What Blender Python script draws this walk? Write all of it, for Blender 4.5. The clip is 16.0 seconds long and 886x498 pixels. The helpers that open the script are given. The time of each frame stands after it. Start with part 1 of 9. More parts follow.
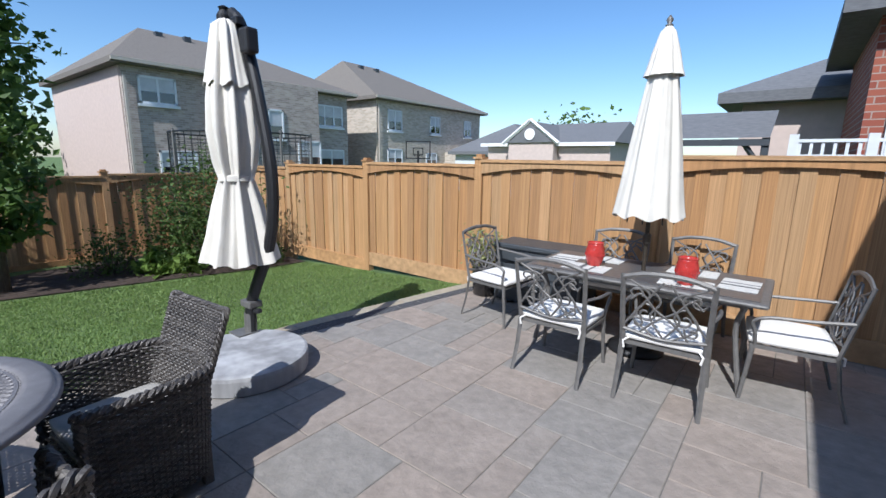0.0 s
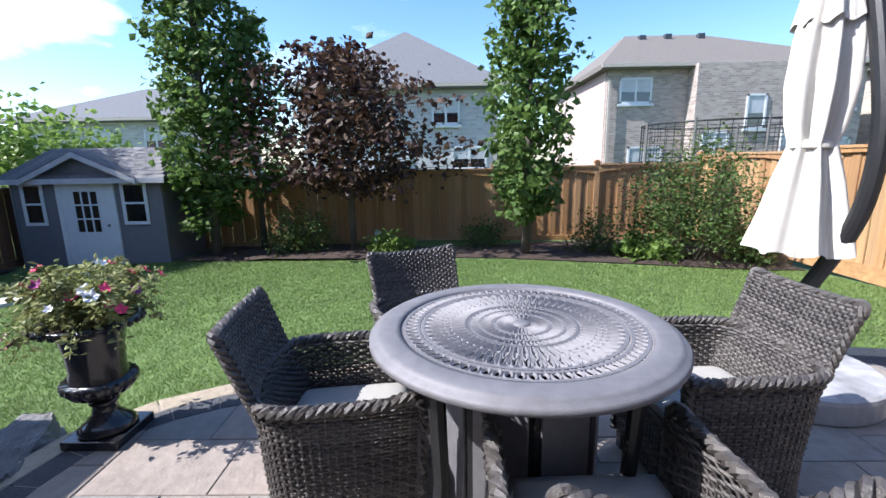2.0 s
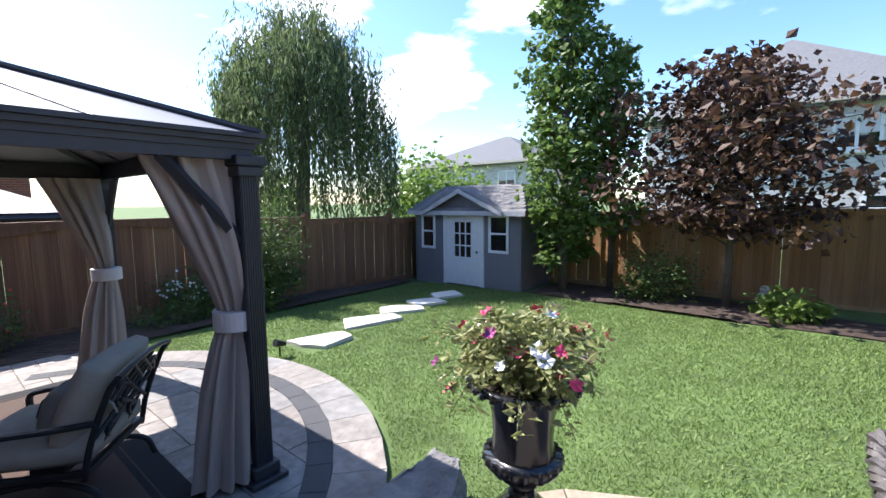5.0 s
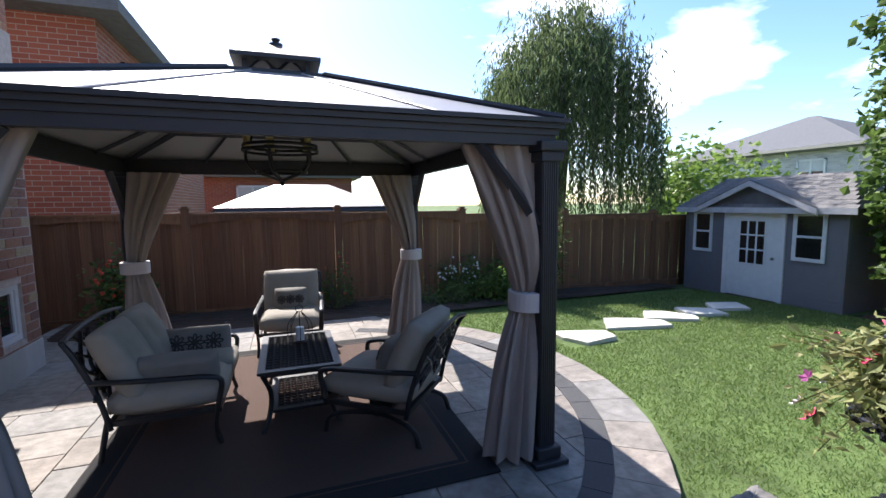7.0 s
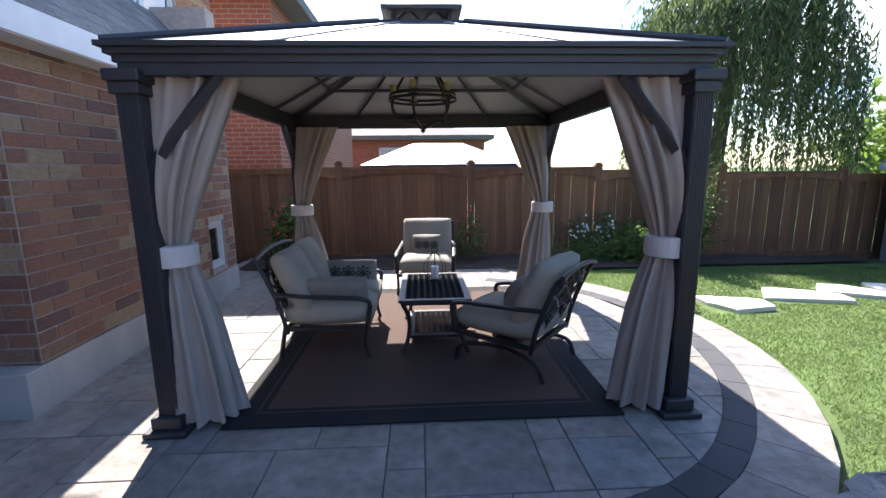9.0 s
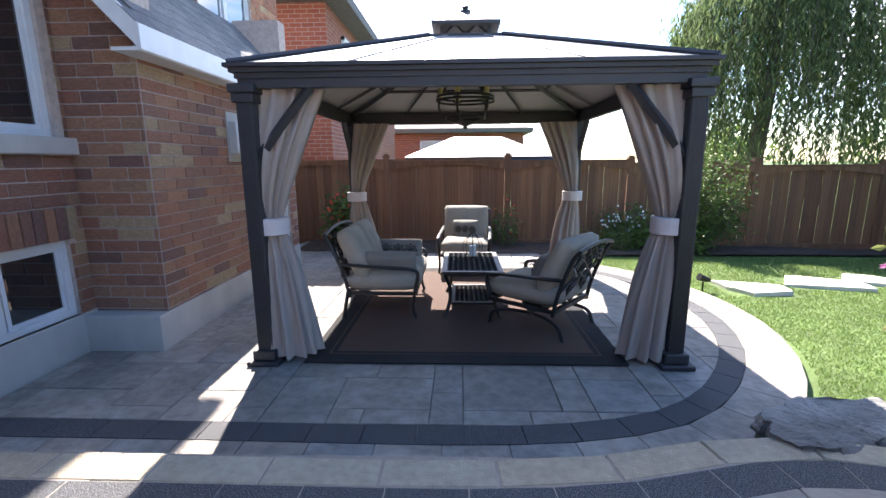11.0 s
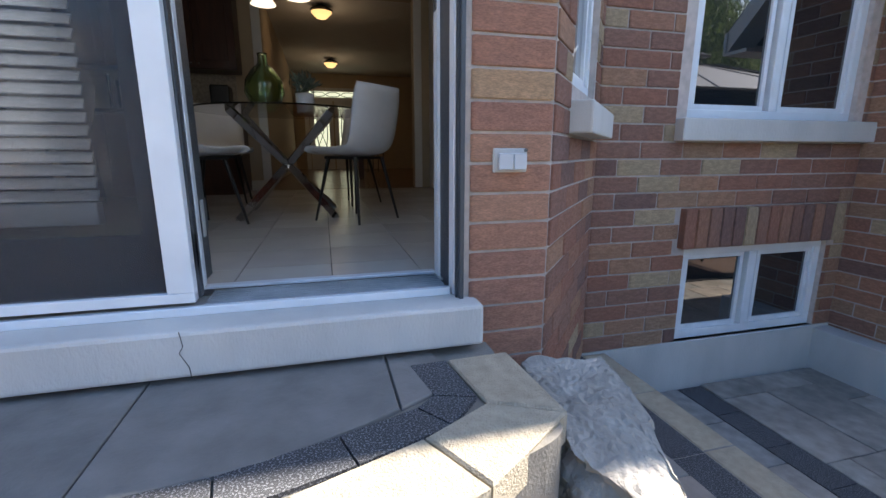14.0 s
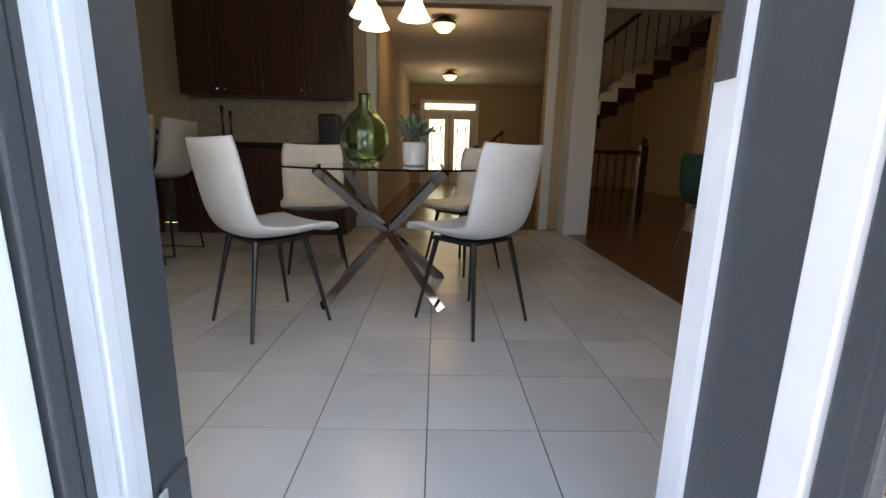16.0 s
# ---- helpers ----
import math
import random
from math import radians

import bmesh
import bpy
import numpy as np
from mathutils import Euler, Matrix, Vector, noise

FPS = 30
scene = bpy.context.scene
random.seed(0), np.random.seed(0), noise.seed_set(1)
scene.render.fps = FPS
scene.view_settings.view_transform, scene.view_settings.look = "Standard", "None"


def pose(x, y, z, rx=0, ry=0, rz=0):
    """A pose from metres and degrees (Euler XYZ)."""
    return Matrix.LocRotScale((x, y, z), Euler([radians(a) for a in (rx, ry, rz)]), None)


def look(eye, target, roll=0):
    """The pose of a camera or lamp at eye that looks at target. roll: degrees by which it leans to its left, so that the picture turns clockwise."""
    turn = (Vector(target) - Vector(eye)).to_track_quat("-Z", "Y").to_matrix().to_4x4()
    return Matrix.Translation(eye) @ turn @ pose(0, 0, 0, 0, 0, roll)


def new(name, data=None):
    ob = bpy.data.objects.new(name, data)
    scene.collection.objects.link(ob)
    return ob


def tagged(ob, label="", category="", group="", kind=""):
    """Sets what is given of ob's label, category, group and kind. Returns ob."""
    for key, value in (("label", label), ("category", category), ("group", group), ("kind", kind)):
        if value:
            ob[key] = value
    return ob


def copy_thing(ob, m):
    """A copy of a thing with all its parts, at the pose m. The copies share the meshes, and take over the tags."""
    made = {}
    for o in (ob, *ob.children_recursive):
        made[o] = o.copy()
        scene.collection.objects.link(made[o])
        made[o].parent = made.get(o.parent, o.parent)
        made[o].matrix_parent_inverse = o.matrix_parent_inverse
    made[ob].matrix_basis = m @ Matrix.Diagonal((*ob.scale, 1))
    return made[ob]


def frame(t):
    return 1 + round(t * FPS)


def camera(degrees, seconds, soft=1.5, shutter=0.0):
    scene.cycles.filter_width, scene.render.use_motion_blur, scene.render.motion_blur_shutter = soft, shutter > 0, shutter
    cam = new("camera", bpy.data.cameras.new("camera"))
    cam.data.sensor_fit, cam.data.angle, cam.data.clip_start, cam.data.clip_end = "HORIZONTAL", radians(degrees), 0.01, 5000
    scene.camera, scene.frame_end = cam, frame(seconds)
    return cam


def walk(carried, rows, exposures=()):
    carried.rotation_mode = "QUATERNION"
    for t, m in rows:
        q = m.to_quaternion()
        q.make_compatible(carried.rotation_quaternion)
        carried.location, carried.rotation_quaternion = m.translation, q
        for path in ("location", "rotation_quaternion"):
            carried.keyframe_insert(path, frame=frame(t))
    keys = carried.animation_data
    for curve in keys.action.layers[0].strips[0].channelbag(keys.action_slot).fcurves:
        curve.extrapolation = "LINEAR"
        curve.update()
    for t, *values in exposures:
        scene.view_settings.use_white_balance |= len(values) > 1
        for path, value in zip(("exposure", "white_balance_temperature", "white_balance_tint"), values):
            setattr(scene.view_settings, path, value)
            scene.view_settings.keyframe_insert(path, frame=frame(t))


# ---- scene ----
EXPOSURES = [(0, 0.3, 5800, 10), (1.0, 0.55, 5800, 11), (2.0, 1.1, 5950, 14), (3, 1.3, 6150, 15), (5.5, 1.4, 6300, 15), (7, 1.15, 6450, 15), (8.5, 1.6, 6500, 15), (11, 2.15, 6750, 15), (12.5, 1.95, 6850, 14), (13.5, 2.05, 6950, 13), (14.0, 2.2, 6950, 12), (14.5, 2.75, 7050, 13), (15.0, 3.15, 7150, 13), (15.5, 3.35, 7500, 13), (16, 3.8, 7950, 12)]
cam = camera(90.0, 16.0)
PATH = [
    (0, (0.327, -0.02, 1.667), (-0.88, 1.525, 1.274), 0.9),
    (0.5, (0.162, -0.177, 1.561), (-1.371, 1.047, 1.168), 0.8),
    (1, (-0.021, -0.303, 1.518), (-1.803, 0.513, 1.118), 0.7),
    (1.5, (-0.135, -0.404, 1.512), (-2.054, -0.007, 1.111), 0.4),
    (2, (-0.304, -0.508, 1.441), (-2.264, -0.538, 1.045), -0.9),
    (2.5, (-0.482, -0.655, 1.449), (-2.389, -1.133, 1.079), -1.0),
    (3, (-0.587, -0.891, 1.479), (-2.402, -1.662, 1.143), -1.2),
    (3.2, (-0.656, -0.956, 1.441), (-2.443, -1.799, 1.13), -1.1),
    (5.3, (-0.862, -1.58, 1.407), (-2.33, -2.923, 1.201), -0.9),
    (5.5, (-0.745, -1.637, 1.409), (-2.166, -3.029, 1.209), -1.1),
    (6, (-0.712, -1.654, 1.377), (-1.931, -3.227, 1.178), -0.5),
    (6.3, (-0.715, -1.677, 1.367), (-1.774, -3.362, 1.17), -0.9),
    (6.5, (-0.68, -1.7, 1.35), (-1.625, -3.452, 1.154), -0.7),
    (7, (-0.647, -1.717, 1.322), (-1.31, -3.592, 1.118), -0.6),
    (7.5, (-0.62, -1.724, 1.312), (-1.046, -3.663, 1.071), -0.6),
    (8.5, (-0.606, -1.689, 1.181), (-0.751, -3.657, 0.854), -0.6),
    (11, (-0.578, -0.955, 1.161), (-0.504, -2.916, 0.776), -0.4),
    (11.5, (-0.545, -0.898, 1.12), (-0.255, -2.839, 0.733), -0.4),
    (12, (-0.484, -0.862, 1.103), (0.177, -2.707, 0.704), -0.2),
    (12.5, (-0.351, -0.819, 1.07), (0.791, -2.409, 0.66), 0.2),
    (13, (-0.209, -0.827, 1.064), (1.317, -2.051, 0.648), 0.1),
    (13.5, (0.004, -0.887, 1.089), (1.764, -1.739, 0.667), -0.1),
    (14, (0.249, -0.958, 1.166), (2.139, -1.458, 0.745), -0.0),
    (14.5, (0.494, -0.948, 1.189), (2.437, -1.229, 0.81), -0.0),
    (15, (0.769, -0.935, 1.329), (2.723, -1.108, 0.942), 0.5),
    (15.2, (0.872, -0.924, 1.358), (2.826, -1.094, 0.965), 1.6),
    (15.5, (1.04, -0.96, 1.416), (2.997, -1.081, 1.018), 1.3),
    (15.8, (1.158, -0.97, 1.509), (3.114, -1.049, 1.098), 1.3),
    (16, (1.243, -0.981, 1.538), (3.198, -1.017, 1.121), 1.3),
]
walk(cam, [(t, look(eye, target, roll)) for t, eye, target, roll in PATH], EXPOSURES)

# ---- light ----
world = bpy.data.worlds.new("world")
scene.world = world
world.use_nodes = True
wn, wl = world.node_tree.nodes, world.node_tree.links
SUN_TO = Vector((0.204, -0.962, 1.0)).normalized()
sky = wn.new("ShaderNodeTexSky")
sky.sky_type, sky.sun_disc = "NISHITA", False
sky.sun_elevation = math.asin(SUN_TO.z)
sky.sun_rotation = math.atan2(SUN_TO.x, SUN_TO.y)
sky.air_density, sky.dust_density, sky.ozone_density = 1.0, 0.6, 2.5
tc = wn.new("ShaderNodeTexCoord")
mp = wn.new("ShaderNodeMapping")
mp.inputs["Scale"].default_value = (1.0, 1.0, 2.6)
cl = wn.new("ShaderNodeTexNoise")
cl.inputs["Scale"].default_value, cl.inputs["Detail"].default_value, cl.inputs["Roughness"].default_value = 2.6, 9.0, 0.55
cr = wn.new("ShaderNodeValToRGB")
cr.color_ramp.elements[0].position, cr.color_ramp.elements[1].position = 0.52, 0.68
cmix = wn.new("ShaderNodeMixRGB")
cmix.inputs[2].default_value = (9.0, 9.3, 9.8, 1)
sepd = wn.new("ShaderNodeSeparateXYZ")
mr = wn.new("ShaderNodeMapRange")
mr.inputs[1].default_value, mr.inputs[2].default_value = 0.25, -0.55
mulc = wn.new("ShaderNodeMath")
mulc.operation = "MULTIPLY"
wl.new(tc.outputs["Generated"], mp.inputs["Vector"])
wl.new(mp.outputs["Vector"], cl.inputs["Vector"])
wl.new(cl.outputs["Fac"], cr.inputs["Fac"])
wl.new(tc.outputs["Generated"], sepd.inputs[0])
wl.new(sepd.outputs["Y"], mr.inputs[0])
wl.new(cr.outputs["Color"], mulc.inputs[0])
wl.new(mr.outputs[0], mulc.inputs[1])
wl.new(mulc.outputs[0], cmix.inputs[0])
wl.new(sky.outputs[0], cmix.inputs[1])
bg = wn["Background"]
bg.inputs["Strength"].default_value = 0.13
hsv = wn.new("ShaderNodeHueSaturation")
hsv.inputs["Saturation"].default_value = 1.15
wl.new(cmix.outputs[0], hsv.inputs["Color"])
wl.new(hsv.outputs[0], bg.inputs["Color"])

sun = new("sun", bpy.data.lights.new("sun", "SUN"))
sun.data.energy, sun.data.angle, sun.data.color = 5.0, radians(0.5), (1.0, 0.95, 0.87)
sun.matrix_world = look(SUN_TO * 50, (0, 0, 0))


# ---- materials ----
MATS = {}


def mat(name, col, rough=0.7, metal=0.0, var=0.15, scale=6.0, bump=0.0, bscale=60.0, cols=None, per="", stretch=None, coat=0.0, stain=0.0, spec=0.5):
    """A material: base colour, its variation at two scales, an optional spread over pieces (per = object or island) and a fine relief."""
    if name in MATS:
        return MATS[name]
    m = bpy.data.materials.new(name)
    m.use_nodes = True
    n, l = m.node_tree.nodes, m.node_tree.links
    b = n["Principled BSDF"]
    b.inputs["Roughness"].default_value, b.inputs["Metallic"].default_value = rough, metal
    b.inputs["Coat Weight"].default_value = coat
    b.inputs["Specular IOR Level"].default_value = spec
    co = n.new("ShaderNodeTexCoord")
    mpn = n.new("ShaderNodeMapping")
    if stretch:
        mpn.inputs["Scale"].default_value = stretch
    l.new(co.outputs["Object"], mpn.inputs["Vector"])
    vec = mpn.outputs["Vector"]
    if per:
        if per == "object":
            info = n.new("ShaderNodeObjectInfo").outputs["Random"]
        else:
            info = n.new("ShaderNodeNewGeometry").outputs["Random Per Island"]
        shift = n.new("ShaderNodeVectorMath")
        shift.operation = "MULTIPLY_ADD"
        shift.inputs[1].default_value = (37.0, 53.0, 71.0)
        l.new(info, shift.inputs[0])
        l.new(vec, shift.inputs[2])
        vec = shift.outputs[0]
    base = n.new("ShaderNodeRGB")
    base.outputs[0].default_value = (*col, 1)
    out = base.outputs[0]
    if per and cols:
        rp = n.new("ShaderNodeValToRGB")
        rp.color_ramp.interpolation = "CONSTANT" if len(cols) > 3 else "LINEAR"
        els = rp.color_ramp.elements
        while len(els) < len(cols):
            els.new(0.5)
        for i, c in enumerate(cols):
            els[i].position = i / len(cols)
            els[i].color = (*c, 1)
        l.new(info, rp.inputs["Fac"])
        out = rp.outputs["Color"]
    n1 = n.new("ShaderNodeTexNoise")
    n1.inputs["Scale"].default_value, n1.inputs["Detail"].default_value = scale, 6.0
    l.new(vec, n1.inputs["Vector"])
    mr1 = n.new("ShaderNodeMapRange")
    mr1.inputs[1].default_value, mr1.inputs[2].default_value = 0.3, 0.7
    mr1.inputs[3].default_value, mr1.inputs[4].default_value = 1 - var, 1 + var
    l.new(n1.outputs["Fac"], mr1.inputs[0])
    sc = n.new("ShaderNodeVectorMath")
    sc.operation = "SCALE"
    l.new(out, sc.inputs[0])
    l.new(mr1.outputs[0], sc.inputs["Scale"])
    out = sc.outputs[0]
    if stain > 0:
        n3 = n.new("ShaderNodeTexNoise")
        n3.inputs["Scale"].default_value, n3.inputs["Detail"].default_value = scale * 0.23, 4.0
        l.new(vec, n3.inputs["Vector"])
        mr3 = n.new("ShaderNodeMapRange")
        mr3.inputs[1].default_value, mr3.inputs[2].default_value = 0.42, 0.62
        mr3.inputs[3].default_value, mr3.inputs[4].default_value = 1 - stain, 1.0
        l.new(n3.outputs["Fac"], mr3.inputs[0])
        sc3 = n.new("ShaderNodeVectorMath")
        sc3.operation = "SCALE"
        l.new(out, sc3.inputs[0])
        l.new(mr3.outputs[0], sc3.inputs["Scale"])
        out = sc3.outputs[0]
    l.new(out, b.inputs["Base Color"])
    if bump > 0:
        n2 = n.new("ShaderNodeTexNoise")
        n2.inputs["Scale"].default_value, n2.inputs["Detail"].default_value, n2.inputs["Roughness"].default_value = bscale, 5.0, 0.6
        l.new(vec, n2.inputs["Vector"])
        bp = n.new("ShaderNodeBump")
        bp.inputs["Strength"].default_value, bp.inputs["Distance"].default_value = min(1.0, bump), 0.01
        l.new(n2.outputs["Fac"], bp.inputs["Height"])
        l.new(bp.outputs["Normal"], b.inputs["Normal"])
    MATS[name] = m
    return m


def speckled(name, dark, light, size=160.0, share=0.55, rough=0.85):
    m = mat(name, dark, rough, var=0.1, bump=0.5, bscale=size)
    n, l = m.node_tree.nodes, m.node_tree.links
    b = n["Principled BSDF"]
    v = n.new("ShaderNodeTexNoise")
    v.inputs["Scale"].default_value, v.inputs["Detail"].default_value = size, 2.0
    co = n.new("ShaderNodeTexCoord")
    l.new(co.outputs["Object"], v.inputs["Vector"])
    rp = n.new("ShaderNodeValToRGB")
    rp.color_ramp.elements[0].position, rp.color_ramp.elements[1].position = share - 0.04, share + 0.06
    rp.color_ramp.elements[0].color, rp.color_ramp.elements[1].color = (*dark, 1), (*light, 1)
    l.new(v.outputs["Fac"], rp.inputs["Fac"])
    l.new(rp.outputs["Color"], b.inputs["Base Color"])
    return m


def glass(name, rough=0.0, tint=(1, 1, 1)):
    if name in MATS:
        return MATS[name]
    m = bpy.data.materials.new(name)
    m.use_nodes = True
    b = m.node_tree.nodes["Principled BSDF"]
    b.inputs["Transmission Weight"].default_value, b.inputs["Roughness"].default_value = 1.0, rough
    b.inputs["IOR"].default_value, b.inputs["Base Color"].default_value = 1.45, (*tint, 1)
    MATS[name] = m
    return m


def leafmat(name, c1, c2, c3=None, trans=0.35):
    m = mat(name, c1, 0.55, cols=[c1, c2] + ([c3] if c3 else []), per="island", var=0.2, scale=8, spec=0.3)
    n, l = m.node_tree.nodes, m.node_tree.links
    b, o = n["Principled BSDF"], n["Material Output"]
    tr = n.new("ShaderNodeBsdfTranslucent")
    mx = n.new("ShaderNodeMixShader")
    mx.inputs[0].default_value = trans
    src = b.inputs["Base Color"].links[0].from_socket
    l.new(src, tr.inputs["Color"])
    l.new(b.outputs[0], mx.inputs[1])
    l.new(tr.outputs[0], mx.inputs[2])
    l.new(mx.outputs[0], o.inputs["Surface"])
    return m


def glow(name, col, power):
    m = bpy.data.materials.new(name)
    m.use_nodes = True
    b = m.node_tree.nodes["Principled BSDF"]
    b.inputs["Base Color"].default_value = (*col, 1)
    b.inputs["Emission Color"].default_value, b.inputs["Emission Strength"].default_value = (*col, 1), power
    MATS[name] = m
    return m


M_PAVER = mat("stamped stone paver", (0.262, 0.228, 0.20), 0.8, cols=[(0.275, 0.232, 0.20), (0.245, 0.226, 0.205), (0.262, 0.230, 0.203), (0.285, 0.238, 0.203), (0.240, 0.222, 0.203)], per="object", var=0.13, scale=14, bump=1.0, bscale=16, stain=0.10)
M_PAVER2 = mat("joined stone paver", (0.262, 0.228, 0.20), 0.8, cols=[(0.275, 0.232, 0.20), (0.245, 0.226, 0.205), (0.262, 0.230, 0.203), (0.285, 0.238, 0.203), (0.240, 0.222, 0.203)], per="island", var=0.13, scale=14, bump=1.0, bscale=16, stain=0.10)
M_RING = mat("pale ring paver", (0.27, 0.245, 0.22), 0.75, cols=[(0.29, 0.255, 0.225), (0.235, 0.228, 0.218), (0.27, 0.248, 0.222), (0.25, 0.225, 0.20)], per="object", var=0.22, scale=13, bump=1.0, bscale=20, stain=0.22)
M_BASE = mat("sand joint", (0.155, 0.145, 0.13), 0.95, var=0.2, bump=0.4, bscale=120)
M_BAND = speckled("charcoal granite paver", (0.035, 0.037, 0.042), (0.16, 0.165, 0.18), 210, 0.56)
M_COPE = mat("sandy coping stone", (0.43, 0.375, 0.29), 0.9, cols=[(0.40, 0.345, 0.26), (0.355, 0.32, 0.25), (0.39, 0.325, 0.24)], per="object", var=0.12, scale=30, bump=0.9, bscale=140, stain=0.08)
M_RISER = mat("riser stone", (0.27, 0.23, 0.19), 0.9, cols=[(0.29, 0.24, 0.20), (0.24, 0.22, 0.20)], per="object", var=0.2, scale=14, bump=1.0, bscale=40, stain=0.2)
M_GRASS = leafmat("lawn blades", (0.11, 0.185, 0.045), (0.15, 0.235, 0.06), (0.20, 0.275, 0.09), 0.35)
M_LAWN = mat("lawn soil and sward", (0.105, 0.165, 0.045), 0.95, var=0.3, scale=3.0, bump=1.0, bscale=130, stain=0.2)
M_MULCH = mat("dark bark mulch", (0.045, 0.03, 0.022), 0.95, var=0.4, scale=30, bump=1.0, bscale=60)
M_BRICK = mat("red clay brick", (0.33, 0.15, 0.10), 0.88, cols=[(0.40, 0.19, 0.125), (0.43, 0.21, 0.135), (0.33, 0.165, 0.12), (0.46, 0.25, 0.155), (0.37, 0.19, 0.135), (0.38, 0.17, 0.115), (0.50, 0.37, 0.235), (0.25, 0.14, 0.115), (0.42, 0.25, 0.16), (0.35, 0.18, 0.13)], per="object", var=0.2, scale=30, bump=1.0, bscale=70, stain=0.2)
M_BRICKD = mat("orange clay brick", (0.5, 0.24, 0.15), 0.85, cols=[(0.56, 0.275, 0.18), (0.53, 0.25, 0.165), (0.60, 0.315, 0.205), (0.64, 0.40, 0.23), (0.50, 0.24, 0.165)], per="object", var=0.22, scale=26, bump=1.0, bscale=120, stain=0.15)
M_MORTAR = mat("grey mortar", (0.47, 0.40, 0.36), 0.95, var=0.15, scale=20, bump=0.6, bscale=150)
M_CONC = mat("pale cast concrete", (0.47, 0.46, 0.44), 0.85, var=0.08, scale=5, bump=0.35, bscale=80, stain=0.12, stretch=(1, 1, 0.5))
M_WHITE = mat("white vinyl", (0.60, 0.63, 0.66), 0.4, var=0.05, scale=9)
M_DARKF = mat("dark grey vinyl frame", (0.045, 0.052, 0.06), 0.45, var=0.08, bump=0.2, bscale=200)
M_GLASS = glass("window glass")
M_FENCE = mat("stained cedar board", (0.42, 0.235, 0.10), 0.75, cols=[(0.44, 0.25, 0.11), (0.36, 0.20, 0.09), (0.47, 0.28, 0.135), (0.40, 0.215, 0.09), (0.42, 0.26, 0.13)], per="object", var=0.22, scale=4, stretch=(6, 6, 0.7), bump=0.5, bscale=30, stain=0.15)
# darker brown copy of the cedar: the south fence's shade is in the colour
M_FENCE_SHADED = mat("shaded brown fence board", (0.21, 0.10, 0.052), 0.8, cols=[(0.22, 0.105, 0.055), (0.18, 0.085, 0.045), (0.25, 0.125, 0.065), (0.20, 0.10, 0.055)], per="object", var=0.25, scale=4, stretch=(6, 6, 0.7), bump=0.5, bscale=30, stain=0.2)
M_METAL = mat("black cast aluminium", (0.022, 0.022, 0.024), 0.45, 0.3, var=0.2, bump=0.15, bscale=200)
M_GAZ = mat("charcoal gazebo aluminium", (0.035, 0.037, 0.045), 0.5, 0.2, var=0.08, bump=0.1, bscale=200)
M_GREYM = mat("weathered grey aluminium", (0.15, 0.145, 0.14), 0.5, 0.3, var=0.15, scale=20, bump=0.2, bscale=150)
M_TABLE = mat("gunmetal cast table", (0.17, 0.165, 0.175), 0.62, 0.25, var=0.12, scale=20, bump=0.2, bscale=150)
M_WICK = mat("dark brown wicker", (0.05, 0.045, 0.042), 0.4, cols=[(0.055, 0.048, 0.044), (0.032, 0.028, 0.027), (0.085, 0.076, 0.070)], per="island", var=0.25, scale=40, bump=0.4, bscale=200)
M_CUSH = mat("taupe cushion cloth", (0.30, 0.275, 0.235), 0.9, var=0.06, scale=8, bump=0.25, bscale=400)
M_CUSHL = mat("light grey seat cloth", (0.36, 0.345, 0.32), 0.9, var=0.06, scale=8, bump=0.25, bscale=400)
M_PATT = mat("patterned pillow cloth", (0.20, 0.185, 0.165), 0.9, var=0.1)
M_CANV = mat("off-white canvas", (0.66, 0.63, 0.57), 0.85, var=0.06, scale=5, bump=0.2, bscale=300, stain=0.06)
M_CURT = mat("taupe curtain", (0.33, 0.285, 0.26), 0.85, var=0.06, scale=6, bump=0.15, bscale=300)
M_RUG = mat("brown outdoor rug", (0.085, 0.052, 0.040), 0.95, var=0.12, scale=60, bump=0.5, bscale=300, stretch=(1, 8, 1))
M_RUGB = mat("black rug border", (0.014, 0.014, 0.016), 0.95, var=0.15, bump=0.4, bscale=300)
M_ROCK = mat("armour stone", (0.33, 0.31, 0.28), 0.92, var=0.25, scale=9, bump=1.0, bscale=45, stain=0.3)
M_ROCKD = mat("dark armour stone", (0.20, 0.195, 0.19), 0.9, var=0.3, scale=6, bump=1.0, bscale=22, stain=0.3)
M_FLAG = mat("pale flagstone", (0.60, 0.58, 0.53), 0.9, var=0.08, scale=5, bump=0.5, bscale=30)
M_SIDING = mat("grey vinyl siding", (0.14, 0.145, 0.16), 0.6, var=0.05, bump=0.1)
M_SHING = mat("grey asphalt shingle", (0.16, 0.16, 0.165), 0.95, cols=[(0.17, 0.17, 0.175), (0.13, 0.13, 0.14), (0.21, 0.205, 0.205)], per="island", var=0.2, scale=30, bump=0.8, bscale=120)
M_ROOF = mat("brown grey roof", (0.15, 0.135, 0.12), 0.95, var=0.16, scale=9, bump=0.6, bscale=30, stretch=(1, 1, 4))
M_ROOFG = mat("blue grey roof", (0.13, 0.135, 0.145), 0.95, var=0.16, scale=9, bump=0.6, bscale=30, stretch=(1, 1, 4))
M_BARK = mat("grey brown bark", (0.12, 0.10, 0.085), 0.95, var=0.3, scale=20, stretch=(3, 3, 0.6), bump=1.0, bscale=50)
M_PLINTH = M_CONC


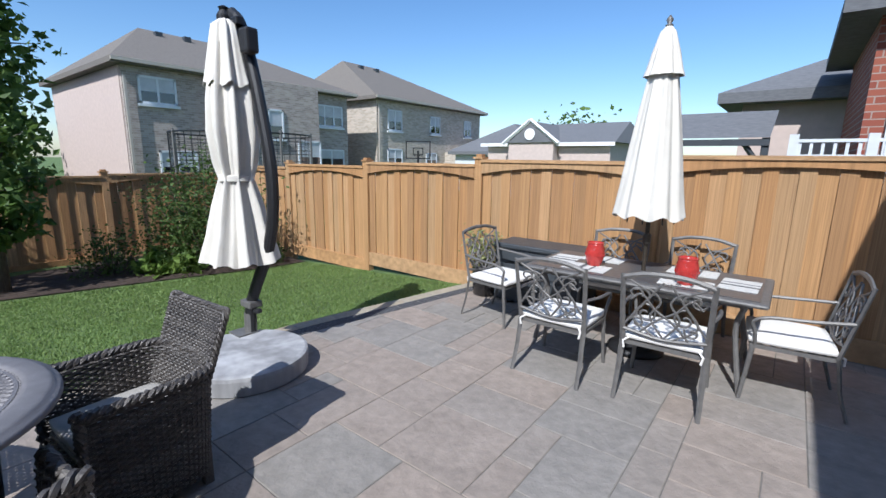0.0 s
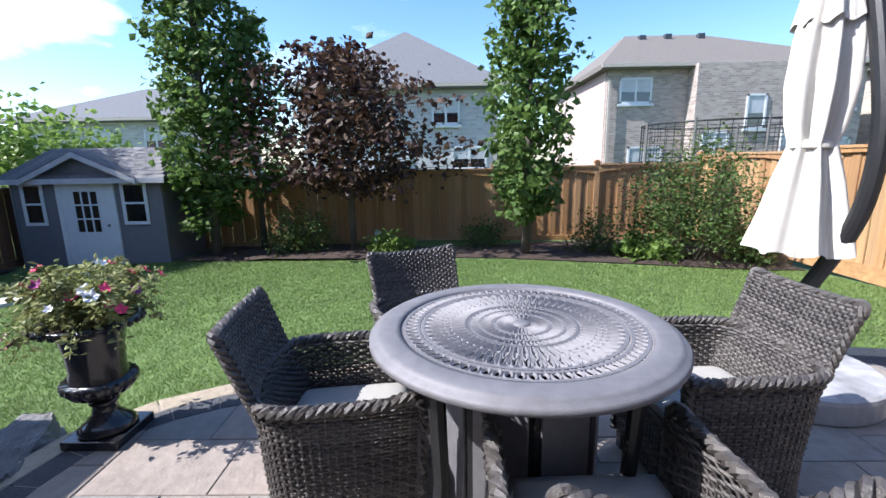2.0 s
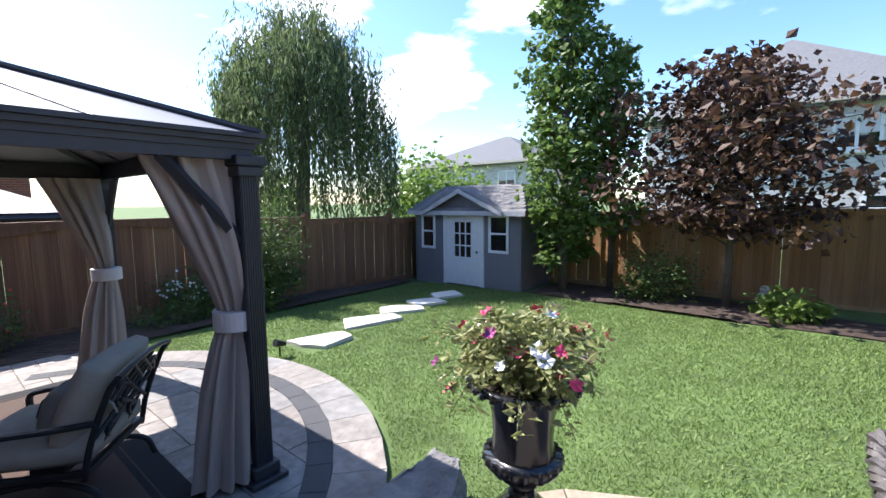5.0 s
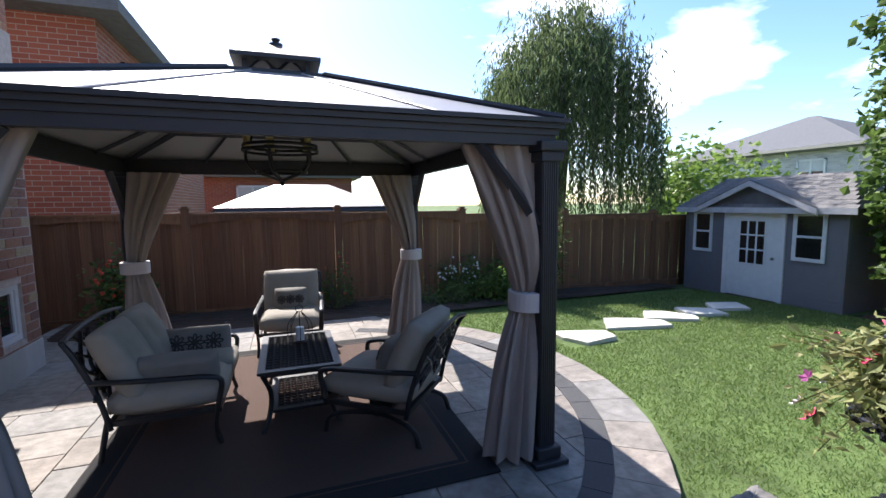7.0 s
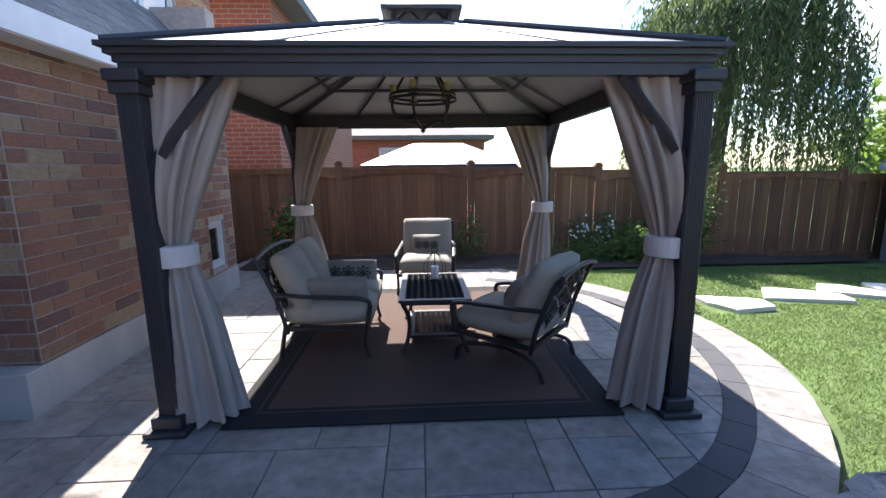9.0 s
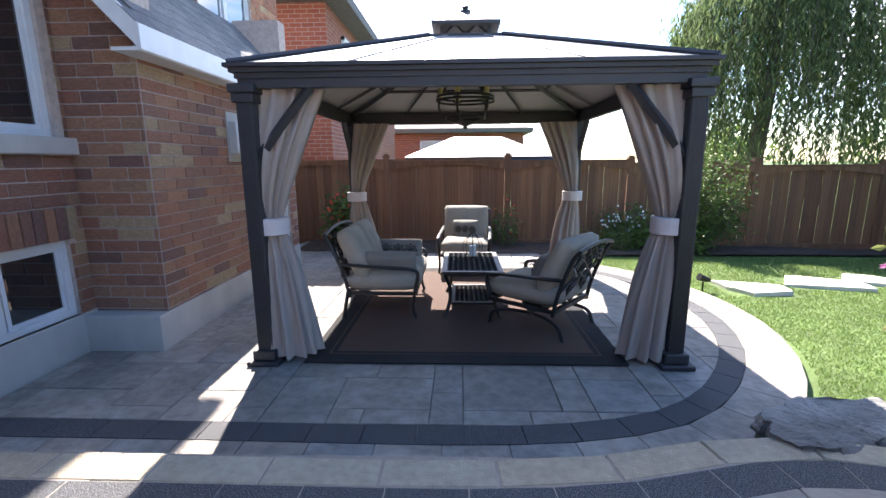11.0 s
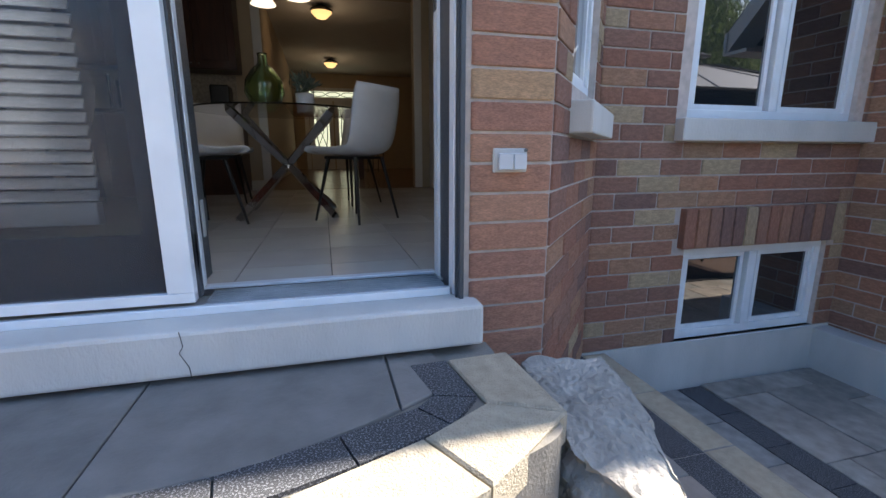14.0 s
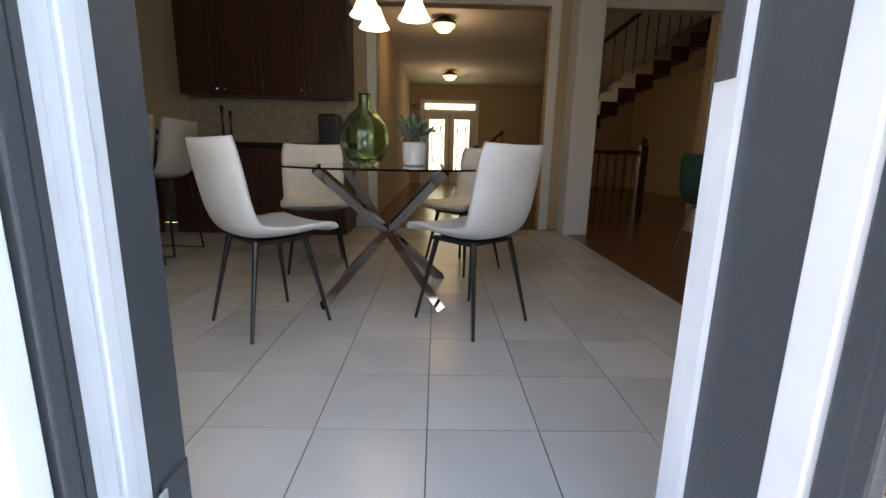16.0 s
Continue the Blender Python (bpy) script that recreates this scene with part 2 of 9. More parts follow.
def housebrick(name, c1, c2, mortar, scale=1.0):
    m = mat(name, c1, 0.9, var=0.12, scale=3)
    n, l = m.node_tree.nodes, m.node_tree.links
    b = n["Principled BSDF"]
    co = n.new("ShaderNodeTexCoord")
    geo = n.new("ShaderNodeNewGeometry")
    s1 = n.new("ShaderNodeSeparateXYZ")
    s2 = n.new("ShaderNodeSeparateXYZ")
    l.new(co.outputs["Object"], s1.inputs[0])
    l.new(geo.outputs["Normal"], s2.inputs[0])
    ab = n.new("ShaderNodeMath")
    ab.operation = "ABSOLUTE"
    l.new(s2.outputs[0], ab.inputs[0])
    gt = n.new("ShaderNodeMath")
    gt.operation = "GREATER_THAN"
    gt.inputs[1].default_value = 0.7
    l.new(ab.outputs[0], gt.inputs[0])
    mxu = n.new("ShaderNodeMix")
    l.new(gt.outputs[0], mxu.inputs[0])
    l.new(s1.outputs[0], mxu.inputs[2])
    l.new(s1.outputs[1], mxu.inputs[3])
    cb = n.new("ShaderNodeCombineXYZ")
    l.new(mxu.outputs[0], cb.inputs[0])
    l.new(s1.outputs[2], cb.inputs[1])
    br = n.new("ShaderNodeTexBrick")
    br.inputs["Scale"].default_value = scale
    br.inputs["Brick Width"].default_value, br.inputs["Row Height"].default_value = 0.284, 0.0947
    br.inputs["Mortar Size"].default_value = 0.008
    br.inputs["Color1"].default_value, br.inputs["Color2"].default_value = (*c1, 1), (*c2, 1)
    br.inputs["Mortar"].default_value = (*mortar, 1)
    l.new(cb.outputs[0], br.inputs["Vector"])
    l.new(br.outputs["Color"], b.inputs["Base Color"])
    bp = n.new("ShaderNodeBump")
    bp.inputs["Strength"].default_value, bp.inputs["Distance"].default_value = 0.5, 0.008
    bp.invert = True
    l.new(br.outputs["Fac"], bp.inputs["Height"])
    l.new(bp.outputs["Normal"], b.inputs["Normal"])
    return m


M_HGREY = housebrick("grey brown house brick", (0.26, 0.215, 0.19), (0.42, 0.36, 0.32), (0.40, 0.38, 0.36))
M_HTAN = housebrick("tan house brick", (0.36, 0.31, 0.25), (0.52, 0.45, 0.38), (0.42, 0.40, 0.36))
M_HBLUE = housebrick("pale grey house brick", (0.36, 0.36, 0.37), (0.50, 0.50, 0.52), (0.5, 0.5, 0.5))
M_HRED = housebrick("red house brick", (0.22, 0.06, 0.04), (0.29, 0.09, 0.055), (0.30, 0.24, 0.21))
M_HPINK = mat("pinkish stucco", (0.50, 0.41, 0.37), 0.9, var=0.06, bump=0.3)


# ---- mesh helpers ----
def part(name, bm, material, parent=None, label="", kind="", smooth=False):
    me = bpy.data.meshes.new(name)
    if smooth:
        for f in bm.faces:
            f.smooth = True
    bm.to_mesh(me)
    bm.free()
    if material:
        me.materials.append(material)
    ob = new(name, me)
    if parent:
        ob.parent = parent
    return tagged(ob, label=label, kind=kind)


def thing(name, m=None, label="", category="", group="", kind=""):
    ob = new(name)
    if m is not None:
        ob.matrix_world = m
    return tagged(ob, label, category, group, kind)


def alone(name, bm, material, label="", category="", group="", kind="", smooth=False):
    ob = part(name, bm, material, None, label, kind, smooth)
    return tagged(ob, category=category, group=group)


def box(bm, x0, x1, y0, y1, z0, z1, bevel=0.0, m=None):
    vs = [bm.verts.new((x, y, z)) for x in (x0, x1) for y in (y0, y1) for z in (z0, z1)]
    idx = [(0, 1, 3, 2), (4, 6, 7, 5), (0, 4, 5, 1), (2, 3, 7, 6), (0, 2, 6, 4), (1, 5, 7, 3)]
    fs = [bm.faces.new([vs[i] for i in q]) for q in idx]
    if m is not None:
        for v in vs:
            v.co = m @ v.co
    if bevel > 0:
        es = {e for f in fs for e in f.edges}
        bmesh.ops.bevel(bm, geom=list(es), offset=bevel, segments=2, affect="EDGES", profile=0.5)
    return vs


def bx(x0, x1, y0, y1, z0, z1, bevel=0.0):
    bm = bmesh.new()
    box(bm, x0, x1, y0, y1, z0, z1, bevel)
    return bm


def tube(bm, pts, r, n=8, cap=True, flat=1.0):
    """A round bar along points; r is one radius or one a point; flat squeezes it sideways."""
    pts = [Vector(p) for p in pts]
    rs = r if isinstance(r, (list, tuple)) else [r] * len(pts)
    rings = []
    up = None
    for i, p in enumerate(pts):
        t = (pts[min(i + 1, len(pts) - 1)] - pts[max(i - 1, 0)]).normalized()
        if up is None:
            up = Vector((0, 0, 1)) if abs(t.z) < 0.9 else Vector((1, 0, 0))
        s = t.cross(up).normalized()
        u = s.cross(t).normalized()
        up = u
        rings.append([bm.verts.new(p + (s * math.cos(a) * flat + u * math.sin(a)) * rs[i]) for a in [2 * math.pi * k / n for k in range(n)]])
    for a, b in zip(rings, rings[1:]):
        for k in range(n):
            bm.faces.new((a[k], a[(k + 1) % n], b[(k + 1) % n], b[k]))
    if cap:
        bm.faces.new(rings[0][::-1])
        bm.faces.new(rings[-1])


def tb(pts, r, n=8, flat=1.0):
    bm = bmesh.new()
    tube(bm, pts, r, n, True, flat)
    return bm


def lathe(profile, n=32, bm=None, cx=0, cy=0, flute=0, depth=0.0, closed=True):
    bm = bm or bmesh.new()
    rings = []
    for r, z in profile:
        rings.append([bm.verts.new((cx + (r + (depth * r * math.cos(flute * 2 * math.pi * k / n) if flute else 0)) * math.cos(2 * math.pi * k / n), cy + (r + (depth * r * math.cos(flute * 2 * math.pi * k / n) if flute else 0)) * math.sin(2 * math.pi * k / n), z)) for k in range(n)])
    for a, b in zip(rings, rings[1:]):
        for k in range(n):
            bm.faces.new((a[k], a[(k + 1) % n], b[(k + 1) % n], b[k]))
    if closed:
        bm.faces.new(rings[0][::-1])
        bm.faces.new(rings[-1])
    return bm


def prism(bm, poly, z0, z1):
    """A flat-topped solid over a polygon (x, y), counter-clockwise."""
    lo = [bm.verts.new((x, y, z0)) for x, y in poly]
    hi = [bm.verts.new((x, y, z1)) for x, y in poly]
    bm.faces.new(hi)
    bm.faces.new(lo[::-1])
    for i in range(len(poly)):
        j = (i + 1) % len(poly)
        bm.faces.new((lo[i], lo[j], hi[j], hi[i]))


def pr(poly, z0, z1):
    bm = bmesh.new()
    prism(bm, poly, z0, z1)
    return bm


def spline(pts, n=6):
    """A smooth line through points (Catmull-Rom)."""
    P = [Vector(p) for p in pts]
    P = [2 * P[0] - P[1]] + P + [2 * P[-1] - P[-2]]
    out = []
    for i in range(1, len(P) - 2):
        for k in range(n):
            t = k / n
            a, b, c, d = P[i - 1], P[i], P[i + 1], P[i + 2]
            out.append(0.5 * ((2 * b) + (c - a) * t + (2 * a - 5 * b + 4 * c - d) * t * t + (3 * b - a - 3 * c + d) * t ** 3))
    out.append(P[-2])
    return out


def cushion(sx, sy, sz, puff=0.25, n=10):
    """A soft pad centred on its base."""
    bm = bmesh.new()
    bmesh.ops.create_grid(bm, x_segments=n, y_segments=n, size=0.5)
    top = list(bm.verts)
    low = {v: bm.verts.new(v.co) for v in top}
    for f in list(bm.faces):
        bm.faces.new([low[v] for v in reversed(f.verts)])
    edge = [e for e in bm.edges if len(e.link_faces) == 1 and e.verts[0] in low and e.verts[1] in low]
    for e in edge:
        a, b = e.verts
        bm.faces.new((a, low[a], low[b], b))
    for v in top:
        u, w = abs(v.co.x * 2), abs(v.co.y * 2)
        h = (1 - u ** 6) ** 0.5 * (1 - w ** 6) ** 0.5 if u < 1 and w < 1 else 0.0
        h = 0.5 * (0.45 + 0.55 * h) + puff * (1 - u * u) * (1 - w * w)
        k = 1 - 0.03 * (u * w) ** 3
        x, y = v.co.x * sx * k, v.co.y * sy * k
        low[v].co = (x, y, sz * (0.5 - min(h, 0.5)))
        v.co = (x, y, sz * (0.5 + h))
    bmesh.ops.recalc_face_normals(bm, faces=bm.faces)
    return bm


def mesh_from(name, verts, faces, material, parent=None, label="", kind="", smooth=False):
    me = bpy.data.meshes.new(name)
    me.from_pydata(verts, [], faces)
    me.materials.append(material)
    if smooth:
        me.polygons.foreach_set("use_smooth", [True] * len(me.polygons))
    ob = new(name, me)
    if parent:
        ob.parent = parent
    return tagged(ob, label=label, kind=kind)


def leaves(name, centres, size, material, parent=None, seed=1, kind="", droop=0.0, aspect=0.6, spread=0.35, lobes=False):
    """Many small folded leaves at given places, as one mesh."""
    rg = np.random.default_rng(seed)
    c = np.asarray(centres, float)
    n = len(c)
    d = rg.normal(size=(n, 3))
    d[:, 2] = d[:, 2] * 0.5 - droop * 2
    d /= np.linalg.norm(d, axis=1)[:, None]
    s = np.cross(d, rg.normal(size=(n, 3)))
    s /= np.linalg.norm(s, axis=1)[:, None]
    k = np.cross(d, s)
    L = size * (1 + spread * rg.normal(size=(n, 1))).clip(0.4, 2)
    W = L * aspect * 0.5
    a = c
    b = c + d * L * 0.5 + s * W + k * L * 0.12
    e = c + d * L
    f = c + d * L * 0.5 - s * W + k * L * 0.12
    v = np.stack([a, b, e, f], 1).reshape(-1, 3)
    i = np.arange(n)[:, None] * 4
    faces = np.concatenate([i + [0, 1, 2], i + [0, 2, 3]], 1).reshape(-1, 3)
    return mesh_from(name, v.tolist(), faces.tolist(), material, parent, kind=kind)


def clip_poly(poly, region):
    """poly cut by a convex counter-clockwise region."""
    out = poly
    for i in range(len(region)):
        (ax, ay), (bx_, by_) = region[i], region[(i + 1) % len(region)]
        src, out = out, []
        if not src:
            return []
        for j in range(len(src)):
            p, q = src[j], src[(j + 1) % len(src)]
            dp = (bx_ - ax) * (p[1] - ay) - (by_ - ay) * (p[0] - ax)
            dq = (bx_ - ax) * (q[1] - ay) - (by_ - ay) * (q[0] - ax)
            if dp >= 0:
                out.append(p)
            if (dp >= 0) != (dq >= 0):
                t = dp / (dp - dq)
                out.append((p[0] + (q[0] - p[0]) * t, p[1] + (q[1] - p[1]) * t))
    return out


def offset_line(line, d):
    """The line (x, y) moved by d to its left."""
    out = []
    for i in range(len(line)):
        a, b = Vector(line[max(i - 1, 0)]), Vector(line[min(i + 1, len(line) - 1)])
        t = (b - a).normalized()
        out.append((line[i][0] - t.y * d, line[i][1] + t.x * d))
    return out


def resample(line, step):
    line = [Vector((p[0], p[1])) for p in line]
    cum = [0.0]
    for a, b in zip(line, line[1:]):
        cum.append(cum[-1] + (b - a).length)
    n = max(1, round(cum[-1] / step))
    out = []
    for k in range(n + 1):
        s = cum[-1] * k / n
        i = max(j for j in range(len(cum)) if cum[j] <= s + 1e-9)
        i = min(i, len(line) - 2)
        t = (s - cum[i]) / max(1e-9, cum[i + 1] - cum[i])
        out.append(tuple(line[i].lerp(line[i + 1], t)))
    return out


def ribbon(line, d0, d1, z0, z1, step, material, parent, name, gap=0.006, rg=None, rise=0.0):
    """Stone pieces laid end to end along a line, between two offsets to its left."""
    pts = resample(line, step)
    for i in range(len(pts) - 1):
        sub = [Vector(pts[i]).lerp(Vector(pts[i + 1]), t) for t in (0, 0.5, 1)]
        seg = [tuple(p) for p in sub]
        full = pts[max(i - 1, 0):i + 3]
        t = (sub[2] - sub[0]).normalized()
        a, b = sub[0] + t * gap / 2, sub[2] - t * gap / 2
        prev_t = (Vector(pts[i]) - Vector(pts[max(i - 1, 0)]))
        next_t = (Vector(pts[min(i + 2, len(pts) - 1)]) - Vector(pts[i + 1]))
        ta = (t + (prev_t.normalized() if prev_t.length > 0 else t)).normalized()
        tn = (t + (next_t.normalized() if next_t.length > 0 else t)).normalized()
        na, nb = Vector((-ta.y, ta.x)), Vector((-tn.y, tn.x))
        poly = [a + na * d0, b + nb * d0, b + nb * d1, a + na * d1]
        c = sum(poly, Vector((0, 0))) / 4
        bm = bmesh.new()
        prism(bm, [tuple(p - c) for p in poly], z0 - z1, 0)
        if rise:
            bmesh.ops.bevel(bm, geom=[e for e in bm.edges if all(v.co.z > -0.001 for v in e.verts)], offset=rise, segments=1, affect="EDGES")
        o = part(name, bm, material, parent)
        o.location = (c.x, c.y, z1)


# ---- ground ----
LOW = -0.31


def lawn_z(x, y):
    k = min(1.0, max(0.0, (y + 3.6) / 2.1))
    near = -0.34 + 0.28 * k * k * (3 - 2 * k)
    far = -0.36 - 0.016 * max(0.0, y) + 0.024 * min(0.0, y + 1)
    t = min(1.0, max(0.0, (-3.0 - x) / 6.0))
    return near + (far - near) * t


def build_ground():
    xs = [-400, -120, -60, -30, -18, -14, -12] + [-11 + 0.4 * i for i in range(36)] + [5, 8, 14, 30, 80, 400]
    ys = [-400, -120, -60, -30, -18, -13, -11] + [-10 + 0.4 * i for i in range(42)] + [8, 11, 16, 30, 80, 400]
    vs, fs = [], []
    for x in xs:
        for y in ys:
            vs.append((x, y, lawn_z(x, min(6, max(-9.5, y)))-0.02 if x < -2.0 else -0.62))
    ny = len(ys)
    for i in range(len(xs) - 1):
        for j in range(ny - 1):
            fs.append((i * ny + j, (i + 1) * ny + j, (i + 1) * ny + j + 1, i * ny + j + 1))
    mesh_from("ground", vs, fs, M_LAWN, kind="structure", smooth=True)


build_ground()

# edge of the upper patio, from the fence round to the house wall, seen from above running anticlockwise
EDGE = [(-3.02, 5.02), (-3.12, 4.56), (-3.32, 3.4), (-3.50, 2.43), (-3.57, 1.2), (-3.50, 0.0), (-3.32, -1.0), (-3.11, -1.68), (-2.86, -2.25), (-2.45, -2.62), (-1.85, -2.72), (-1.25, -2.58), (-0.63, -2.52), (0.6, -2.52), (2.38, -2.52)]
EDGE = [tuple(p) for p in spline([(x, y, 0) for x, y in EDGE], 4)]
EDGE = [(p[0], p[1]) for p in EDGE]
HULL = [(-3.02, 5.02), (-3.4, 3.0), (-3.52, 2.2), (-3.55, 1.2), (-3.49, 0.0), (-3.31, -1.0), (-3.08, -1.68), (-2.80, -2.25), (-2.4, -2.5), (-1.85, -2.55), (2.35, -2.52), (2.35, 5.02)]


def pavers(parent, region, x0, x1, y0, y1, z, seed, focus, material, joined, unit=0.2, avoid=None):
    """Random ashlar paving cut to a convex region; pieces near the focus are objects, the others are joined."""
    rg = random.Random(seed)
    nx, ny = int((x1 - x0) / unit), int((y1 - y0) / unit)
    used = [[False] * ny for _ in range(nx)]
    kinds = [(3, 2), (2, 3), (3, 3), (2, 2), (3, 2), (4, 2), (2, 2), (2, 1), (1, 2)]
    cells = []
    for j in range(ny):
        for i in range(nx):
            if used[i][j]:
                continue
            ks = kinds[:]
            rg.shuffle(ks)
            ks.sort(key=lambda k: -(k[0] * k[1] > 2))
            for w, h in ks + [(1, 1)]:
                if i + w <= nx and j + h <= ny and not any(used[a][b] for a in range(i, i + w) for b in range(j, j + h)):
                    for a in range(i, i + w):
                        for b in range(j, j + h):
                            used[a][b] = True
                    cells.append((x0 + i * unit, y0 + j * unit, w * unit, h * unit))
                    break
    made = []
    for x, y, w, h in cells:
        g = 0.003
        poly = clip_poly([(x + g, y + g), (x + w - g, y + g), (x + w - g, y + h - g), (x + g, y + h - g)], region)
        if len(poly) < 3:
            continue
        if avoid and avoid(x + w / 2, y + h / 2):
            continue
        cx, cy = sum(p[0] for p in poly) / len(poly), sum(p[1] for p in poly) / len(poly)
        made.append((math.hypot(cx - focus[0], cy - focus[1]), cx, cy, poly))
    made.sort(key=lambda q: q[0])
    rest = bmesh.new()
    for k, (_, cx, cy, poly) in enumerate(made):
        dz = rg.uniform(-0.0015, 0.0015)
        if k < 300:
            bm = bmesh.new()
            prism(bm, [(px - cx, py - cy) for px, py in poly], -0.05, 0)
            bmesh.ops.bevel(bm, geom=[e for e in bm.edges if all(v.co.z > -0.001 for v in e.verts)], offset=0.003, segments=1, affect="EDGES")
            o = part("paver", bm, material, parent)
            o.location = (cx, cy, z + dz)
        else:
            prism(rest, poly, z - 0.05, z + dz)
    if len(made) > 300:
        part("pavers_joined", rest, joined, parent, kind="stuff")
    else:
        rest.free()


def build_upper_patio():
    p = alone("pavement_upper", pr([(x * 1.0, y) for x, y in [(HULL[i][0] + 0.02, HULL[i][1] + 0.02) for i in range(len(HULL))]], -0.6, -0.006), M_BASE, "upper patio of stamped stone pavers with charcoal band", kind="structure")
    return p


upper = build_upper_patio()
LC = (-0.86, -5.05)
RC = (-1.10, -5.20)
RINGL = [tuple(p)[:2] for p in spline([(2.36, -3.07, 0), (1.0, -3.07, 0), (0.0, -3.06, 0), (-0.6, -3.06, 0), (-1.2, -3.10, 0), (-1.78, -3.24, 0), (-2.2, -3.50, 0), (-2.55, -3.88, 0), (-2.84, -4.35, 0), (-3.03, -4.95, 0), (-3.05, -5.55, 0), (-2.92, -6.15, 0), (-2.60, -6.75, 0), (-2.1, -7.2, 0), (-1.5, -7.5, 0)], 4)]
RIN = offset_line(RINGL, 0.175)
LREG2 = [p for p in RIN[3:] if p[1] > -6.5] + [(-2.3, -7.6), (-1.6, -8.6), (2.38, -9.3), (2.38, -3.245)]
lower = alone("pavement_lower", pr([(RC[0] + 2.26 * math.cos(a), RC[1] + 2.26 * math.sin(a)) for a in [radians(k) for k in range(100, 226, 5)]] + [(-2.2, -8.4), (2.38, -9.3), (2.38, -2.52), (-1.2, -2.52)], LOW - 0.3, LOW - 0.014), M_BASE, "lower patio of pale stone pavers round the gazebo", kind="structure")


# ---- fence ----
def fence_run(name, a, b, base, top, material, label, facing, posts, arch=True, board=0.14):
    """A board fence from a to b (x, y); base and top are functions of the share of the way; facing: the side (+1 or -1, to the left) with the boards."""
    root = thing(name, None, label, kind="structure")
    A, B = Vector(a), Vector(b)
    u = (B - A).normalized()
    nrm = Vector((-u.y, u.x)) * facing
    ang = math.atan2(u.y, u.x)
    total = (B - A).length
    bays = [(posts[i], posts[i + 1]) for i in range(len(posts) - 1)]
    rg = random.Random(len(name))
    unit = bmesh.new()
    box(unit, -0.5, 0.5, -0.5, 0.5, 0, 1)
    ume = bpy.data.meshes.new("board")
    unit.to_mesh(ume)
    unit.free()
    ume.materials.append(material)
    count = 0
    rest = bmesh.new()

    def piece(kind, s, off, z0, z1, w, d, yaw=0.0):
        o = new(kind, ume)
        o.parent = root
        c = A + u * s + nrm * off
        o.location = (c.x, c.y, z0)
        o.scale = (w, d, z1 - z0)
        o.rotation_euler = (0, 0, ang + yaw)
        return o

    for s in posts:
        t = s / total
        z0, z1 = base(t), top(t)
        piece("post", s, 0, z0 - 0.1, z1 + 0.06, 0.115, 0.115)
        piece("post_cap", s, 0, z1 + 0.06, z1 + 0.085, 0.15, 0.15)
        piece("post_knob", s, 0, z1 + 0.085, z1 + 0.12, 0.09, 0.09)
    for s0, s1 in bays:
        t0, t1 = s0 / total, s1 / total
        zt = (top(t0) + top(t1)) / 2
        zb = (base(t0) + base(t1)) / 2
        piece("top_rail", (s0 + s1) / 2, 0, zt - 0.02, zt + 0.02, s1 - s0 - 0.1, 0.15)
        piece("kick_board", (s0 + s1) / 2, 0.02, zb - 0.06, zb + 0.16, s1 - s0 - 0.115, 0.05)
        L = s1 - s0 - 0.12
        # arched valance
        n = 12
        for side in (1, -1):
            bm = bmesh.new()
            lo, hi = [], []
            for k in range(n + 1):
                x = -L / 2 + L * k / n
                dip = 0.17 - 0.09 * (1 - (2 * x / L) ** 2) if arch else 0.12
                lo.append((x, -dip))
                hi.append((x, -0.02))
            poly = lo + hi[::-1]
            vs0 = [bm.verts.new((x, -0.013, z)) for x, z in poly]
            vs1 = [bm.verts.new((x, 0.013, z)) for x, z in poly]
            m = len(poly)
            for k in range(n):
                bm.faces.new((vs0[k], vs0[k + 1], vs0[m - 2 - k], vs0[m - 1 - k]))
                bm.faces.new((vs1[k + 1], vs1[k], vs1[m - 1 - k], vs1[m - 2 - k]))
            for k in range(m):
                j = (k + 1) % m
                bm.faces.new((vs0[j], vs0[k], vs1[k], vs1[j]))
            o = part("valance", bm, material, root)
            c = A + u * (s0 + s1) / 2 + nrm * (0.045 * side)
            o.location = (c.x, c.y, zt)
            o.rotation_euler = (0, 0, ang)
        nb = round(L / board)
        bw = L / nb
        for k in range(nb):
            s = s0 + 0.06 + bw * (k + 0.5)
            back = (k % 2) * 0.022
            piece("board", s, 0.012 - back, zb + 0.14, zt - 0.03, bw + 0.012 if k % 2 else bw - 0.012, 0.018, rg.uniform(-0.01, 0.01))
    return root


fence_run("fence_north", (-10.4, 5.1), (2.6, 5.1), lambda t: -0.43 + 0.47 * min(1, t / 0.6), lambda t: 1.42 + 0.36 * t / 0.95, M_FENCE, "sunlit cedar board fence with arched valances", -1, [0, 0.7, 2.85, 5.1, 7.35, 9.6, 11.9, 13.0])
fence_run("fence_west", (-10.4, 5.1), (-10.4, -9.4), lambda t: -0.42 - 0.16 * t, lambda t: 1.30 - 0.22 * t, M_FENCE, "backlit cedar board fence behind the flower bed", 1, [0, 2.3, 4.6, 6.9, 9.2, 11.5, 14.5])
fence_run("fence_south", (-10.4, -9.4), (4.5, -9.4), lambda t: -0.62 + 0.17 * min(1, t / 0.5), lambda t: 0.97 + 0.23 * min(1, t / 0.6), M_FENCE_SHADED, "shaded brown board fence behind the gazebo", 1, [0, 2.12, 4.4, 6.66, 8.92, 11.19, 13.46, 14.9])

# ---- own house ----
BRICK_CACHE = {}


